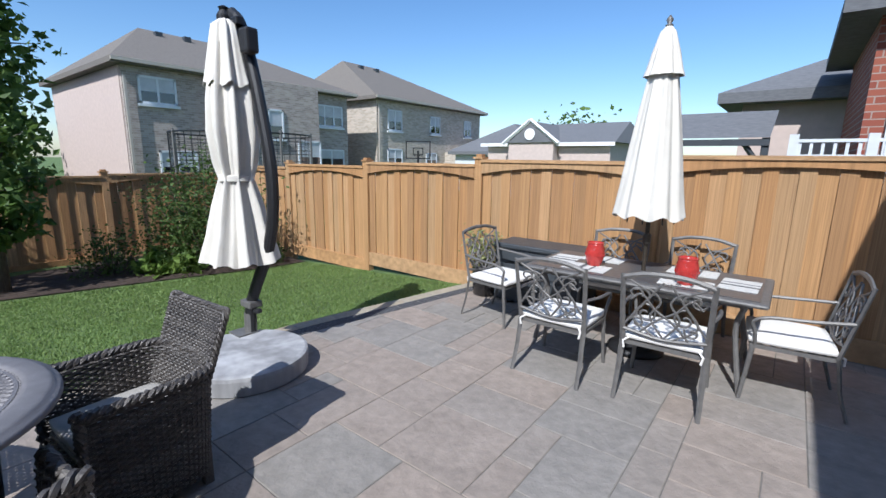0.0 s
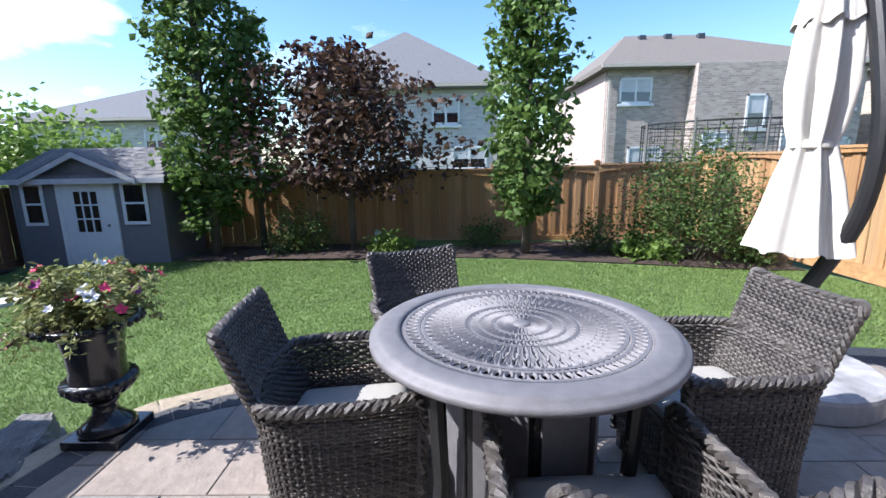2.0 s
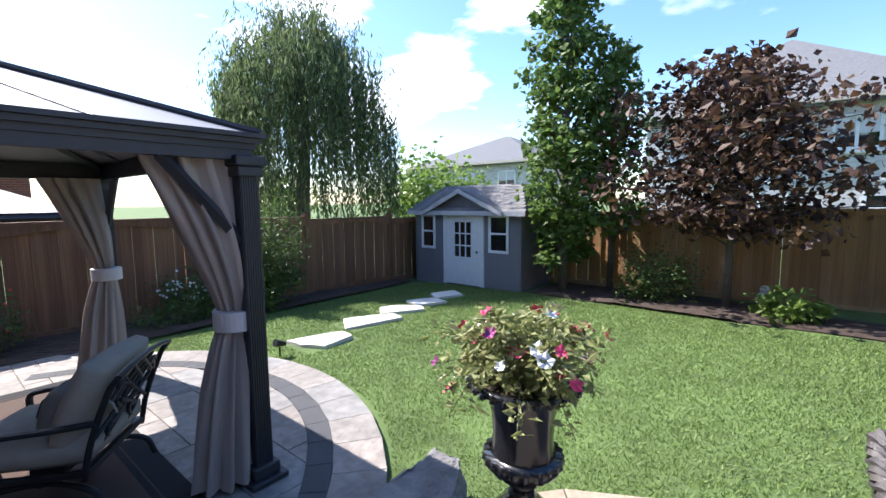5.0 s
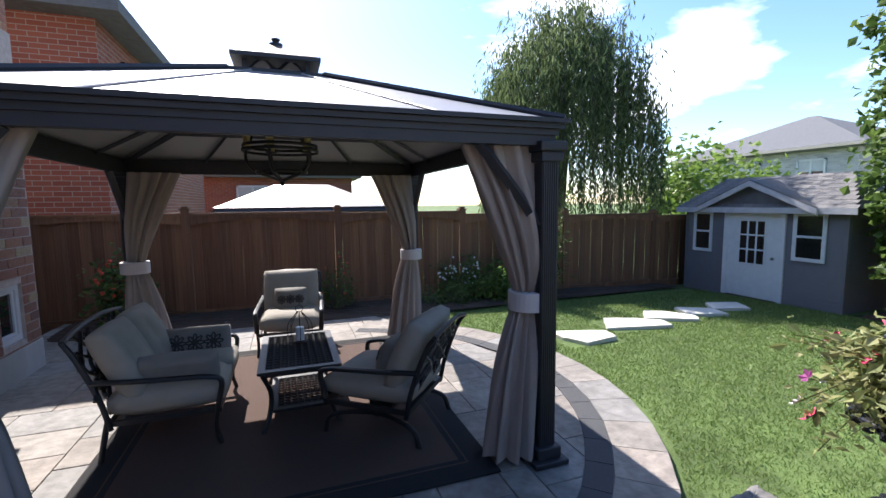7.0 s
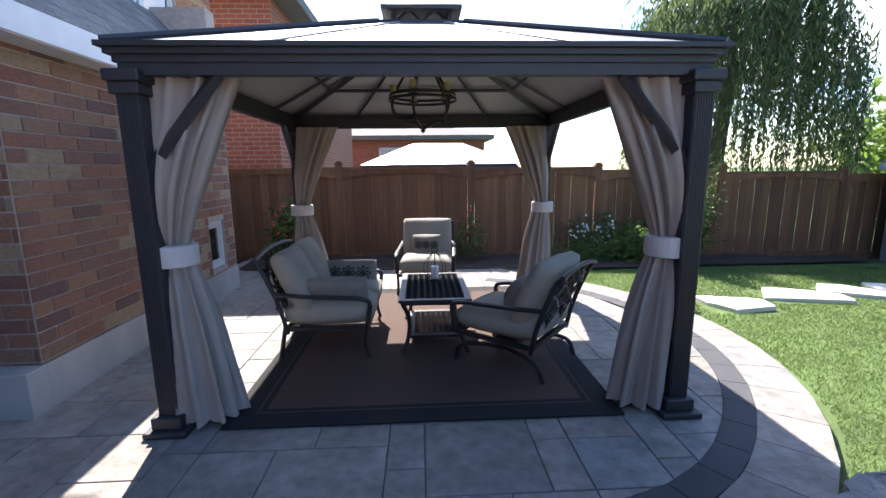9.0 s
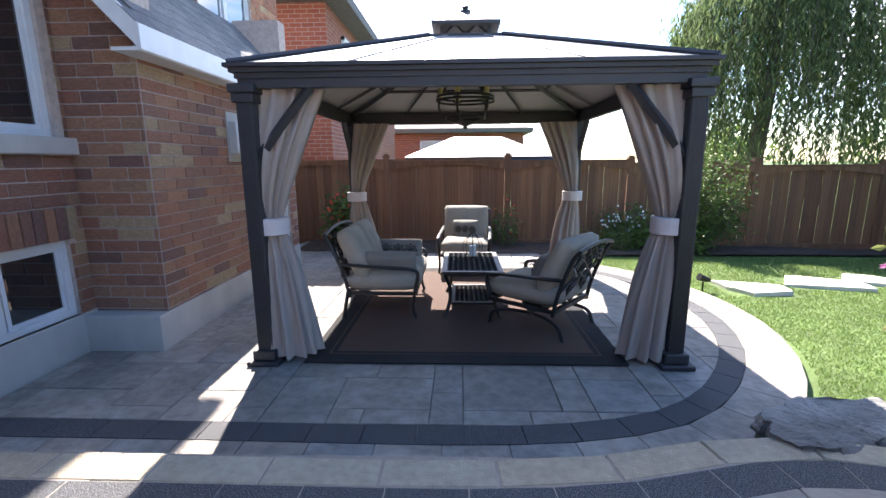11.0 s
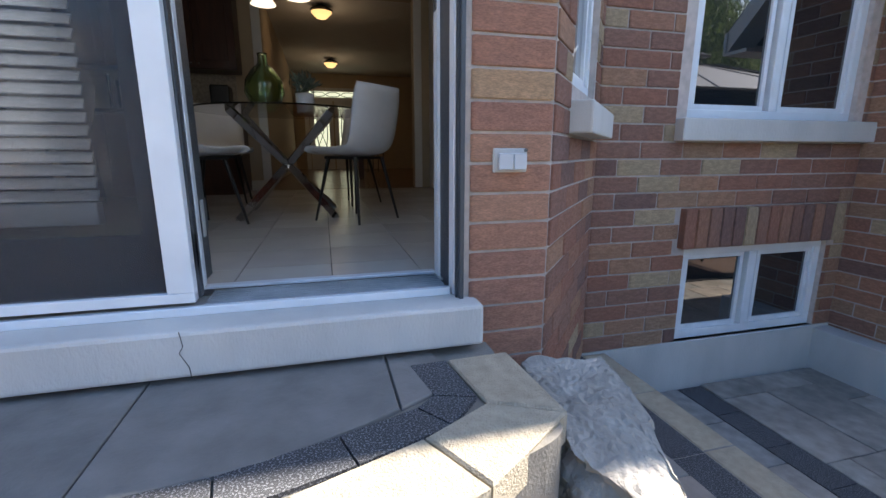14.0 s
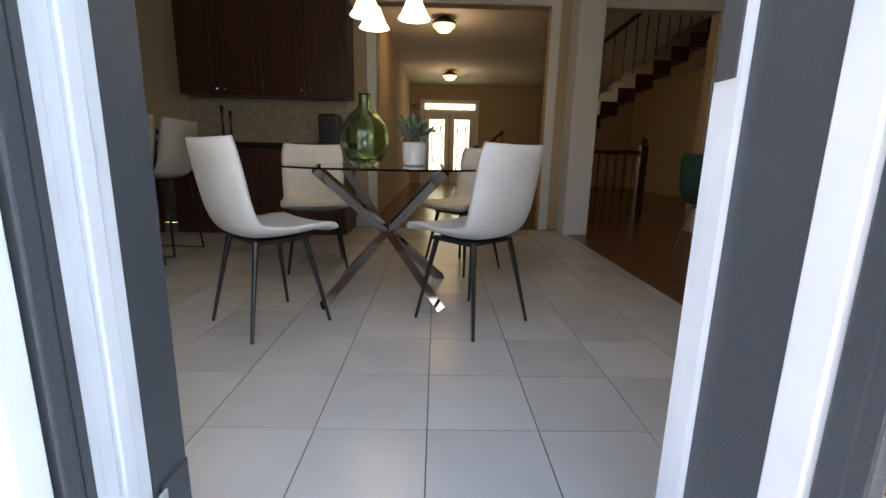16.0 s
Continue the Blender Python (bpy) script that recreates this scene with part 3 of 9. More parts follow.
def brick_mesh(material):
    if material.name not in BRICK_CACHE:
        bm = bmesh.new()
        box(bm, -0.5, 0.5, -0.5, 0.5, -0.5, 0.5)
        bmesh.ops.bevel(bm, geom=list(bm.edges), offset=0.03, segments=1, affect="EDGES")
        me = bpy.data.meshes.new("brick")
        bm.to_mesh(me)
        bm.free()
        me.materials.append(material)
        BRICK_CACHE[material.name] = me
    return BRICK_CACHE[material.name]


COURSE, STRETCH = 0.0947, 0.284


def lay_bricks(parent, a, b, z0, z1, holes, near=(0, 0), seed=0, corner0=0.0, bond=True, material=None):
    """Bricks on the face from a to b (x, y), the face to the right of the way. holes: (s0, s1, z0, z1). Half-brick bond."""
    rg = random.Random(seed)
    A, B = Vector(a), Vector(b)
    u = (B - A).normalized()
    nrm = Vector((u.y, -u.x))
    ang = math.atan2(u.y, u.x)
    L = (B - A).length
    k0 = math.floor(z0 / COURSE + 1e-6)
    places = []
    k = k0
    while k * COURSE < z1 - 0.03:
        zc = k * COURSE + COURSE / 2
        lo, hi = max(z0, k * COURSE), min(z1, (k + 1) * COURSE)
        spans = [(0.0, L)]
        for h0, h1, g0, g1 in holes:
            if g0 < hi - 0.02 and g1 > lo + 0.02:
                new_spans = []
                for p, q in spans:
                    if h0 > p:
                        new_spans.append((p, min(q, h0)))
                    if h1 < q:
                        new_spans.append((max(p, h1), q))
                spans = [(p, q) for p, q in new_spans if q - p > 0.01]
        for p, q in spans:
            s = -(STRETCH / 2 if k % 2 and bond else 0) + corner0
            while s < q:
                c0, c1 = max(s, p), min(s + STRETCH, q)
                if c1 - c0 > 0.035:
                    places.append(((c0 + c1) / 2, (lo + hi) / 2, c1 - c0 - 0.01, hi - lo - 0.01))
                s += STRETCH
        k += 1
    places.sort(key=lambda w: math.hypot((A + u * w[0]).x - near[0], (A + u * w[0]).y - near[1]) + 0.5 * abs(w[1] - 0.8))
    me = brick_mesh(material or M_BRICK)
    rest = bmesh.new()
    for i, (s, z, w, h) in enumerate(places):
        c = A + u * s + nrm * (-0.04 + rg.uniform(0, 0.004))
        if i < 300:
            o = new("brick", me)
            o.parent = parent
            o.location = (c.x, c.y, z)
            o.scale = (w, 0.09, h)
            o.rotation_euler = (0, 0, ang)
        else:
            box(rest, -w / 2, w / 2, -0.045, 0.045, -h / 2, h / 2, 0, pose(c.x, c.y, z, 0, 0, math.degrees(ang)))
    if len(places) > 300:
        part("bricks_joined", rest, M_BRICK2, parent, kind="stuff")
    else:
        rest.free()


M_BRICK2 = mat("red clay brick joined", (0.33, 0.15, 0.10), 0.88, cols=[(0.46, 0.205, 0.115), (0.48, 0.22, 0.125), (0.38, 0.175, 0.115), (0.52, 0.25, 0.14), (0.43, 0.205, 0.14), (0.42, 0.17, 0.105), (0.52, 0.36, 0.21), (0.29, 0.15, 0.11), (0.49, 0.265, 0.15), (0.41, 0.185, 0.125)], per="island", var=0.2, scale=30, bump=1.0, bscale=70, stain=0.2)


def wall_body(name, a, b, z0, z1, holes, thick=0.22, material=None, label="", inset=0.001):
    """A wall whose outer face lies just behind the bricks' faces, with real openings; the face to the right of the way from a to b."""
    A, B = Vector(a), Vector(b)
    u = (B - A).normalized()
    L = (B - A).length
    m = Matrix.Translation((A.x, A.y, 0)) @ Matrix.Rotation(math.atan2(u.y, u.x), 4, "Z")
    bm = bmesh.new()
    ss = sorted({0.0, L, *[h for w in holes for h in w[:2]]})
    zs = sorted({z0, z1, *[h for w in holes for h in w[2:]]})
    for i in range(len(ss) - 1):
        j0 = 0
        run = []
        for j in range(len(zs) - 1):
            cs, cz = (ss[i] + ss[i + 1]) / 2, (zs[j] + zs[j + 1]) / 2
            solid = not any(h[0] < cs < h[1] and h[2] < cz < h[3] for h in holes)
            if solid:
                if run and run[-1][1] == zs[j]:
                    run[-1][1] = zs[j + 1]
                else:
                    run.append([zs[j], zs[j + 1]])
        for p, q in run:
            box(bm, ss[i], ss[i + 1], inset, thick, p, q, 0, m)
    bmesh.ops.remove_doubles(bm, verts=bm.verts, dist=0.0001)
    return alone(name, bm, material or M_MORTAR, label, kind="structure")


def window_unit(name, a, b, z0, z1, parts=2, depth=0.06, sash=True, fw=0.055, label="white vinyl window with dark glass", mullh=None, material=None):
    """A window between a and b (x, y) in plan, its outer face to the right of the way."""
    material = material or M_WHITE
    A, B = Vector(a), Vector(b)
    u = (B - A).normalized()
    L = (B - A).length
    ang = math.degrees(math.atan2(u.y, u.x))
    root = thing(name, pose(A.x, A.y, 0, 0, 0, ang), label, kind="structure")
    bm = bmesh.new()
    for x0, x1, p, q in ((0, L, z0, z0 + fw), (0, L, z1 - fw, z1), (0, fw, z0 + fw, z1 - fw), (L - fw, L, z0 + fw, z1 - fw)):
        box(bm, x0, x1, 0.03, 0.03 + depth, p, q, 0.004)
    for k in range(1, parts):
        x = L * k / parts
        box(bm, x - fw * 0.55, x + fw * 0.55, 0.028, 0.03 + depth, z0 + fw, z1 - fw, 0.004)
    part("window_frame", bm, material, root)
    for k in range(parts):
        x0, x1 = L * k / parts + fw, L * (k + 1) / parts - fw
        if sash:
            bm = bmesh.new()
            s = 0.03
            for c0, c1, p, q in ((x0, x1, z0 + fw, z0 + fw + s), (x0, x1, z1 - fw - s, z1 - fw), (x0, x0 + s, z0 + fw + s, z1 - fw - s), (x1 - s, x1, z0 + fw + s, z1 - fw - s)):
                box(bm, c0, c1, 0.045, 0.08, p, q, 0.003)
            if mullh:
                zc = z0 + (z1 - z0) * mullh
                box(bm, x0 + s, x1 - s, 0.046, 0.078, zc - s / 2, zc + s / 2)
            part("sash", bm, material, root)
        part("pane", bx(x0 + 0.01, x1 - 0.01, 0.06, 0.066, z0 + fw + 0.005, z1 - fw - 0.005), M_PANE, root)
    return root


M_PANE = mat("dark reflecting window pane", (0.012, 0.014, 0.016), 0.02, var=0.0, spec=1.0, coat=1.0)
HX = 2.41
# walls: face to the right of the way a -> b, so go towards -y along an east wall seen from the west
D0, D1 = 0.42, -1.378          # patio door between these y
holes_door = [(3.6 - D0, 3.6 - D1, 0.73, 2.83)]
w_door = wall_body("wall_door", (1.59, 3.6), (1.59, -1.68), 0.2, 3.5, [(3.6 - D0, 3.6 - D1, 0.56, 2.83)], label="brick wall of the breakfast bay round the patio door")
w_diag = wall_body("wall_diagonal", (1.59, -1.68), (2.41, -2.38), -0.4, 3.5, [(0.30, 0.90, 1.42, 2.75)], label="angled brick wall with a narrow window")
w_main = wall_body("wall_main", (HX, -2.38), (HX, -4.34), -0.4, 5.4, [(0.66, 1.81, 0.0, 0.605), (0.57, 1.85, 1.36, 2.75)], label="brick wall with basement window and kitchen window")
w_bumpf = wall_body("wall_bump_front", (HX, -4.34), (1.80, -4.34), -0.4, 3.0, [], label="brick side of the projecting bay")
w_bump = wall_body("wall_bump", (1.80, -4.34), (1.80, -7.35), -0.4, 2.0, [(2.35, 2.75, 0.05, 0.6)], label="brick wall of the projecting bay beside the gazebo")
w_bumpe = wall_body("wall_bump_end", (1.80, -7.35), (HX, -7.35), -0.4, 3.0, [], label="far brick end of the projecting bay")
w_up = wall_body("wall_upper", (HX, -4.34), (HX, -8.7), 2.0, 5.4, [(2.01, 3.38, 2.62, 4.5)], label="upper brick wall with a large window")
w_upend = wall_body("wall_end", (HX, -8.7), (8.0, -8.7), -0.6, 5.4, [], label="south brick end of the house")
wall_body("wall_low_main", (HX, -7.35), (HX, -8.7), -0.6, 2.0, [], label="brick wall at the corner of the house")
wall_body("wall_over_bay", (2.41, 4.2), (2.41, -2.38), 3.1, 5.4, [], material=M_HRED, label="brick wall above the breakfast bay")
wall_body("wall_bay_north", (4.5, 3.6), (1.59, 3.6), -0.4, 3.5, [], label="north brick side of the bay")
# roof edges
alone("roof_bay", bx(1.37, 2.6, -1.95, 3.9, 3.5, 3.62), M_ROOFG, "low roof over the breakfast bay", kind="structure")
bm = bmesh.new()
for x0, z0_, x1, z1_ in ((2.08, 5.4, 8.5, 5.55),):
    box(bm, x0, x1, -9.0, 4.6, z0_, z1_)
alone("roof_main", bm, M_ROOFG, "main roof and soffit of the house", kind="structure")
# lean-to roof over the bay
root = thing("roof_lean", None, "small shingled lean-to roof over the bay with white fascia", kind="structure")
bm = bmesh.new()
vs = [bm.verts.new(c) for c in ((1.62, -4.12, 2.10), (1.62, -7.55, 2.10), (2.41, -7.55, 2.95), (2.41, -4.12, 2.95), (1.62, -4.12, 2.02), (1.62, -7.55, 2.02), (2.41, -7.55, 2.87), (2.41, -4.12, 2.87))]
for q in ((0, 3, 2, 1), (4, 5, 6, 7), (0, 1, 5, 4), (3, 7, 6, 2), (0, 4, 7, 3), (1, 2, 6, 5)):
    bm.faces.new([vs[i] for i in q])
part("roof_deck", bm, M_SHING, root)
for k in range(7):
    s0, s1 = k / 7, (k + 1) / 7
    bm = bmesh.new()
    for j in range(12):
        y0 = -4.11 - 3.43 * (j + (0.5 if k % 2 else 0)) / 12
        y1 = max(y0 - 3.43 / 12 + 0.006, -7.54)
        if y0 <= -7.5:
            continue
        a0 = Vector((1.61 + 0.79 * s0, 0, 2.105 + 0.85 * s0 + 0.012))
        a1 = Vector((1.61 + 0.79 * s1, 0, 2.105 + 0.85 * s1 + 0.004))
        q = [bm.verts.new((a.x, y, a.z + d)) for a, y, d in ((a0, y0, 0), (a0, y1, 0), (a1, y1, 0), (a1, y0, 0), (a0, y0, -0.01), (a0, y1, -0.01), (a1, y1, -0.01), (a1, y0, -0.01))]
        for f in ((0, 3, 2, 1), (0, 1, 5, 4), (0, 4, 7, 3), (1, 2, 6, 5)):
            bm.faces.new([q[i] for i in f])
    part("shingle_course", bm, M_SHING, root)
part("fascia", bx(1.585, 1.612, -7.56, -4.10, 1.93, 2.10, 0.004), M_WHITE, root)
part("soffit", bx(1.60, 1.80, -7.55, -4.10, 1.925, 1.95), M_WHITE, root)
bm = bmesh.new()
vs = [bm.verts.new(c) for c in ((1.60, -4.11, 1.93), (1.60, -4.11, 2.10), (2.41, -4.11, 2.97), (2.41, -4.11, 2.80), (1.60, -4.135, 1.93), (1.60, -4.135, 2.10), (2.41, -4.135, 2.97), (2.41, -4.135, 2.80))]
for q in ((0, 3, 2, 1), (4, 5, 6, 7), (0, 1, 5, 4), (3, 7, 6, 2), (0, 4, 7, 3), (1, 2, 6, 5)):
    bm.faces.new([vs[i] for i in q])
part("rake_board", bm, M_WHITE, root)
bm = bmesh.new()
vs = [bm.verts.new(c) for c in ((1.612, -4.14, 1.95), (2.41, -4.14, 2.81), (2.41, -4.34, 2.81), (1.612, -4.34, 1.95))]
bm.faces.new(vs)
part("rake_soffit", bm, M_WHITE, root)

# concrete footings
for n_, (x0, x1, y0, y1) in (("footing_main", (HX - 0.012, HX + 0.2, -4.34, -2.30)), ("footing_front", (1.785, HX + 0.1, -4.352, -4.20)), ("footing_bump", (1.788, 1.95, -7.36, -4.352))):
    alone(n_, bx(x0, x1, y0, y1, -0.6, -0.02 if n_ != "footing_main" else 0.0, 0.006), M_CONC, "pale concrete foundation strip", kind="structure")

# windows
window_unit("window_1", (HX, -3.04), (HX, -4.19), 0.0, 0.605)
window_unit("window_2", (HX, -2.95), (HX, -4.23), 1.36, 2.75)
window_unit("window_3", (1.59 + 0.82 * 0.28, -1.68 - 0.70 * 0.28), (1.59 + 0.82 * 0.835, -1.68 - 0.70 * 0.835), 1.42, 2.75, 1)
window_unit("window_4", (HX, -6.35), (HX, -7.72), 2.62, 4.5, 2, mullh=0.45)
window_unit("window_5", (1.80, -6.69), (1.80, -7.09), 0.05, 0.6, 1)
alone("window_sill_1", bx(HX - 0.07, HX + 0.05, -4.47, -2.88, 1.235, 1.36, 0.008), M_CONC, "grey stone window sill", kind="structure")
bm = bmesh.new()
box(bm, 0, 0.74, -0.09, 0.05, 1.24, 1.36, 0.008, pose(1.59 + 0.82 * 0.24, -1.68 - 0.70 * 0.24, 0, 0, 0, math.degrees(math.atan2(-0.70, 0.82))))
alone("window_sill_2", bm, M_CONC, "grey stone sill of the narrow window", kind="structure")
# soldier course over the basement window
sol = random.Random(5)

# door stone sill
sill = alone("door_sill", bx(1.50, 1.75, -1.425, 2.6, 0.565, 0.70, 0.012), M_CONC, "cracked pale concrete door sill", kind="structure")
part("crack", tb([(1.499, -0.56, 0.701), (1.498, -0.566, 0.66), (1.498, -0.555, 0.64), (1.498, -0.575, 0.60), (1.498, -0.578, 0.566)], 0.0011, 4), M_MULCH, sill)


M_ALU = mat("brushed mill aluminium", (0.36, 0.39, 0.42), 0.45, 0.5, var=0.2, scale=9, bump=0.2, bscale=150, stain=0.2)
M_ALUW = mat("pale painted metal trim", (0.5, 0.54, 0.58), 0.5, var=0.12, scale=12)
M_GREYB2 = mat("zinc hinge", (0.40, 0.41, 0.40), 0.5, 0.1, var=0.1)


def patio_door():
    root = thing("door_1", pose(1.59, 0, 0), "sliding patio door, white and dark frame, standing half wide", kind="structure")
    x = 0.05
    z0, z1 = 0.70, 2.83
    part("threshold", bx(0.06, 0.275, D1 + 0.03, D0 - 0.02, z0, z0 + 0.015, 0.003), M_ALU, root, "ribbed aluminium threshold")
    part("threshold_nose", bx(0.035, 0.06, D1 + 0.03, D0 - 0.02, z0, z0 + 0.026, 0.003), M_WHITE, root)
    for k in range(7):
        part("track", bx(0.075 + k * 0.024, 0.081 + k * 0.024, D1 + 0.035, -0.585, z0 + 0.015, z0 + 0.022), M_ALU, root)
    part("threshold_trim", bx(0.255, 0.285, D1 + 0.03, D0 - 0.02, z0 + 0.015, z0 + 0.028, 0.003), M_ALUW, root, "pale inner threshold trim")
    # from the bricks inwards: grey casing, white jamb, dark strip, white inner trim
    part("casing", bx(-0.02, 0.034, D1, D1 + 0.016, z0, z1, 0.004), M_DARKF, root, "dark grey door casing")
    part("casing_lip", bx(0.0, 0.015, D1 + 0.016, D1 + 0.021, z0, z1), M_DARKF, root)
    part("jamb", bx(0.036, 0.088, D1 - 0.01, D1 + 0.022, z0, z1, 0.003), M_WHITE, root)
    part("jamb_strip", bx(0.090, 0.222, D1 - 0.01, D1 + 0.017, z0, z1), M_DARKF, root)
    part("jamb_inner", bx(0.224, 0.277, D1 - 0.01, D1 + 0.026, z0, z1), M_WHITE, root)
    part("strike_plate", bx(0.232, 0.272, D1 + 0.026, D1 + 0.029, 1.64, 1.74), M_DARKF, root)
    part("head", bx(-0.03, 0.14, D1, D0, z1 - 0.06, z1), M_WHITE, root)
    # fixed panel with insect screen in front
    s0, s1 = -0.575, D0 - 0.03
    bm = bmesh.new()
    for a, b, p, q in ((s0, s1, z0 + 0.04, z0 + 0.07), (s0, s1, z1 - 0.10, z1 - 0.06), (s0, s0 + 0.072, z0 + 0.07, z1 - 0.10), (s1 - 0.05, s1, z0 + 0.07, z1 - 0.10)):
        box(bm, 0.035, 0.072, a, b, p, q, 0.003)
    part("screen_frame", bm, M_WHITE, root)
    part("screen_mesh", bx(0.052, 0.055, s0 + 0.072, s1 - 0.05, z0 + 0.07, z1 - 0.10), M_SCREEN, root, "dark insect screen")
    bm = bmesh.new()
    for a, b, p, q in ((s0 - 0.004, s1, z0 + 0.04, z0 + 0.24), (s0 - 0.004, s1, z1 - 0.15, z1 - 0.06), (s0 - 0.004, s0 + 0.13, z0 + 0.13, z1 - 0.15), (s1 - 0.09, s1, z0 + 0.13, z1 - 0.15)):
        box(bm, 0.080, 0.106, a, b, p, q, 0.003)
    part("sliding_panel", bm, M_DARKF, root)
    part("panel_glass", bx(0.091, 0.097, s0 + 0.13, s1 - 0.09, z0 + 0.24, z1 - 0.15), M_GLASS, root).visible_shadow = False
    part("centre_post", bx(0.107, 0.120, s0 - 0.004, s0 + 0.012, z0 + 0.04, z1 - 0.06), M_DARKF, root)
    for k in range(4):
        part("weather_strip", bx(0.121 + k * 0.030, 0.149 + k * 0.030, s0 + 0.008 + 0.006 * (k % 2), s0 + 0.045, z0 + 0.04, z1 - 0.06, 0.003), M_WHITE, root)
    part("door_edge", bx(0.242, 0.335, s0 + 0.018, s0 + 0.060, z0 + 0.05, z1 - 0.08, 0.003), M_DARKF, root, "dark green-grey edge of the inner door")
    part("hinge", bx(0.258, 0.331, s0 + 0.013, s0 + 0.018, 0.915, 1.02, 0.002), M_DARKF, root)
    part("hinge", bx(0.226, 0.257, s0 + 0.003, s0 + 0.008, 0.90, 1.02, 0.002), M_GREYB2, root)
    bl = thing("window_blind", pose(1.59, 0, 0), "white slatted blind lowered behind the patio door glass", "blind")
    part("bottom_rail", bx(0.172, 0.210, BL0, 0.30, 0.96, 1.025, 0.004), M_WHITE, bl)
    part("head_rail", bx(0.172, 0.212, BL0, 0.30, 2.66, 2.72, 0.004), M_WHITE, bl)
    for k in range(43):
        o = part("slat", bx(-0.003, 0.003, BL0, 0.30, -0.017, 0.017, 0.001), M_WHITE, bl)
        o.matrix_local = Matrix.Translation((0.192, 0, 1.045 + k * 0.037)) @ Matrix.Rotation(0.6, 4, "Y")


BL0 = -0.31
M_SCREEN = mat("dark screen mesh", (0.035, 0.038, 0.045), 0.6, var=0.2, scale=300)
n_ = M_SCREEN.node_tree.nodes
l_ = M_SCREEN.node_tree.links
trn = n_.new("ShaderNodeBsdfTransparent")
mxs = n_.new("ShaderNodeMixShader")
mxs.inputs[0].default_value = 0.42
l_.new(trn.outputs[0], mxs.inputs[1])
l_.new(n_["Principled BSDF"].outputs[0], mxs.inputs[2])
l_.new(mxs.outputs[0], n_["Material Output"].inputs["Surface"])
patio_door()


# ---- steps to the door ----
L1 = [(1.47, -1.49), (1.25, -1.50), (1.055, -1.49), (0.964, -1.32), (0.879, -1.104), (0.80, -0.876), (0.755, -0.5), (0.76, 0.0), (0.81, 0.5), (0.94, 1.0), (1.18, 1.4), (1.55, 1.6)]
L2 = [(0.61, -1.39), (0.50, -1.12), (0.43, -0.85), (0.37, -0.45), (0.38, 0.15), (0.45, 0.75), (0.62, 1.3), (0.95, 1.8), (1.55, 2.0)]
L3 = [(0.31, -1.39), (0.22, -1.12), (0.15, -0.85), (0.09, -0.45), (0.10, 0.2), (0.18, 0.9), (0.38, 1.5), (0.75, 2.1), (1.55, 2.35)]
STEPS = []
for nm, line, z in (("step_top", L1, 0.55), ("step_middle", L2, 0.367), ("step_low", L3, 0.183)):
    ln = [tuple(p)[:2] for p in spline([(x, y, 0) for x, y in line], 4)]
    region = [(1.62, ln[0][1])] + ln + [(1.62, ln[-1][1])]
    inner = offset_line(ln, -0.03)
    rr = [(1.62, inner[0][1])] + inner + [(1.62, inner[-1][1])]
    root = alone(nm, pr(rr[::-1], -0.05, z - 0.014), M_BASE, "curved stone step with sandy coping and charcoal band", kind="structure")
    STEPS.append((root, ln, z))


# ---- neighbouring houses ----
def hip_roof(bm, x0, x1, y0, y1, z, h, over=0.45, ridge=None):
    x0, x1, y0, y1 = x0 - over, x1 + over, y0 - over, y1 + over
    w = min(x1 - x0, y1 - y0) / 2
    if x1 - x0 > y1 - y0:
        r0, r1 = (x0 + w, (y0 + y1) / 2), (x1 - w, (y0 + y1) / 2)
    else:
        r0, r1 = ((x0 + x1) / 2, y0 + w), ((x0 + x1) / 2, y1 - w)
    if ridge:
        r0, r1 = ridge
    c = [bm.verts.new(p) for p in ((x0, y0, z), (x1, y0, z), (x1, y1, z), (x0, y1, z))]
    d = [bm.verts.new((v.co.x, v.co.y, z - 0.22)) for v in c]
    a, b = bm.verts.new((*r0, z + h)), bm.verts.new((*r1, z + h))
    if x1 - x0 > y1 - y0:
        fs = ((c[0], c[1], b, a), (c[1], c[2], b), (c[2], c[3], a, b), (c[3], c[0], a))
    else:
        fs = ((c[0], c[1], a), (c[1], c[2], b, a), (c[2], c[3], b), (c[3], c[0], a, b))
    for f in fs:
        bm.faces.new(f)
    for i in range(4):
        j = (i + 1) % 4
        bm.faces.new((d[i], d[j], c[j], c[i]))
    bm.faces.new(d[::-1])


def far_window(parent, x, y, z0, z1, w, face, split=2):
    """A framed window on a wall facing +x, -x, +y or -y (face)."""
    ang = {"x": 90, "-x": -90, "y": 180, "-y": 0}[face]
    root = new("window")
    root.parent = parent
    root.matrix_world = pose(x, y, 0, 0, 0, ang)
    fw = 0.09
    bm = bmesh.new()
    for a, b, p, q in ((-w / 2, w / 2, z0, z0 + fw), (-w / 2, w / 2, z1 - fw, z1), (-w / 2, -w / 2 + fw, z0, z1), (w / 2 - fw, w / 2, z0, z1)):
        box(bm, a, b, -0.06, 0.02, p, q)
    for k in range(1, split):
        xx = -w / 2 + w * k / split
        box(bm, xx - fw / 2, xx + fw / 2, -0.05, 0.02, z0, z1)
    part("window_frame", bm, M_WHITE, root)
    part("window_sill", bx(-w / 2 - 0.08, w / 2 + 0.08, -0.12, 0.02, z0 - 0.12, z0), M_WHITE, root)
    part("pane", bx(-w / 2 + fw, w / 2 - fw, -0.02, 0.0, z0 + fw, z1 - fw), M_PANE, root)
    part("blind", bx(-w / 2 + fw, w / 2 - fw, -0.024, -0.021, z0 + (z1 - z0) * 0.45, z1 - fw), M_BLIND, root)


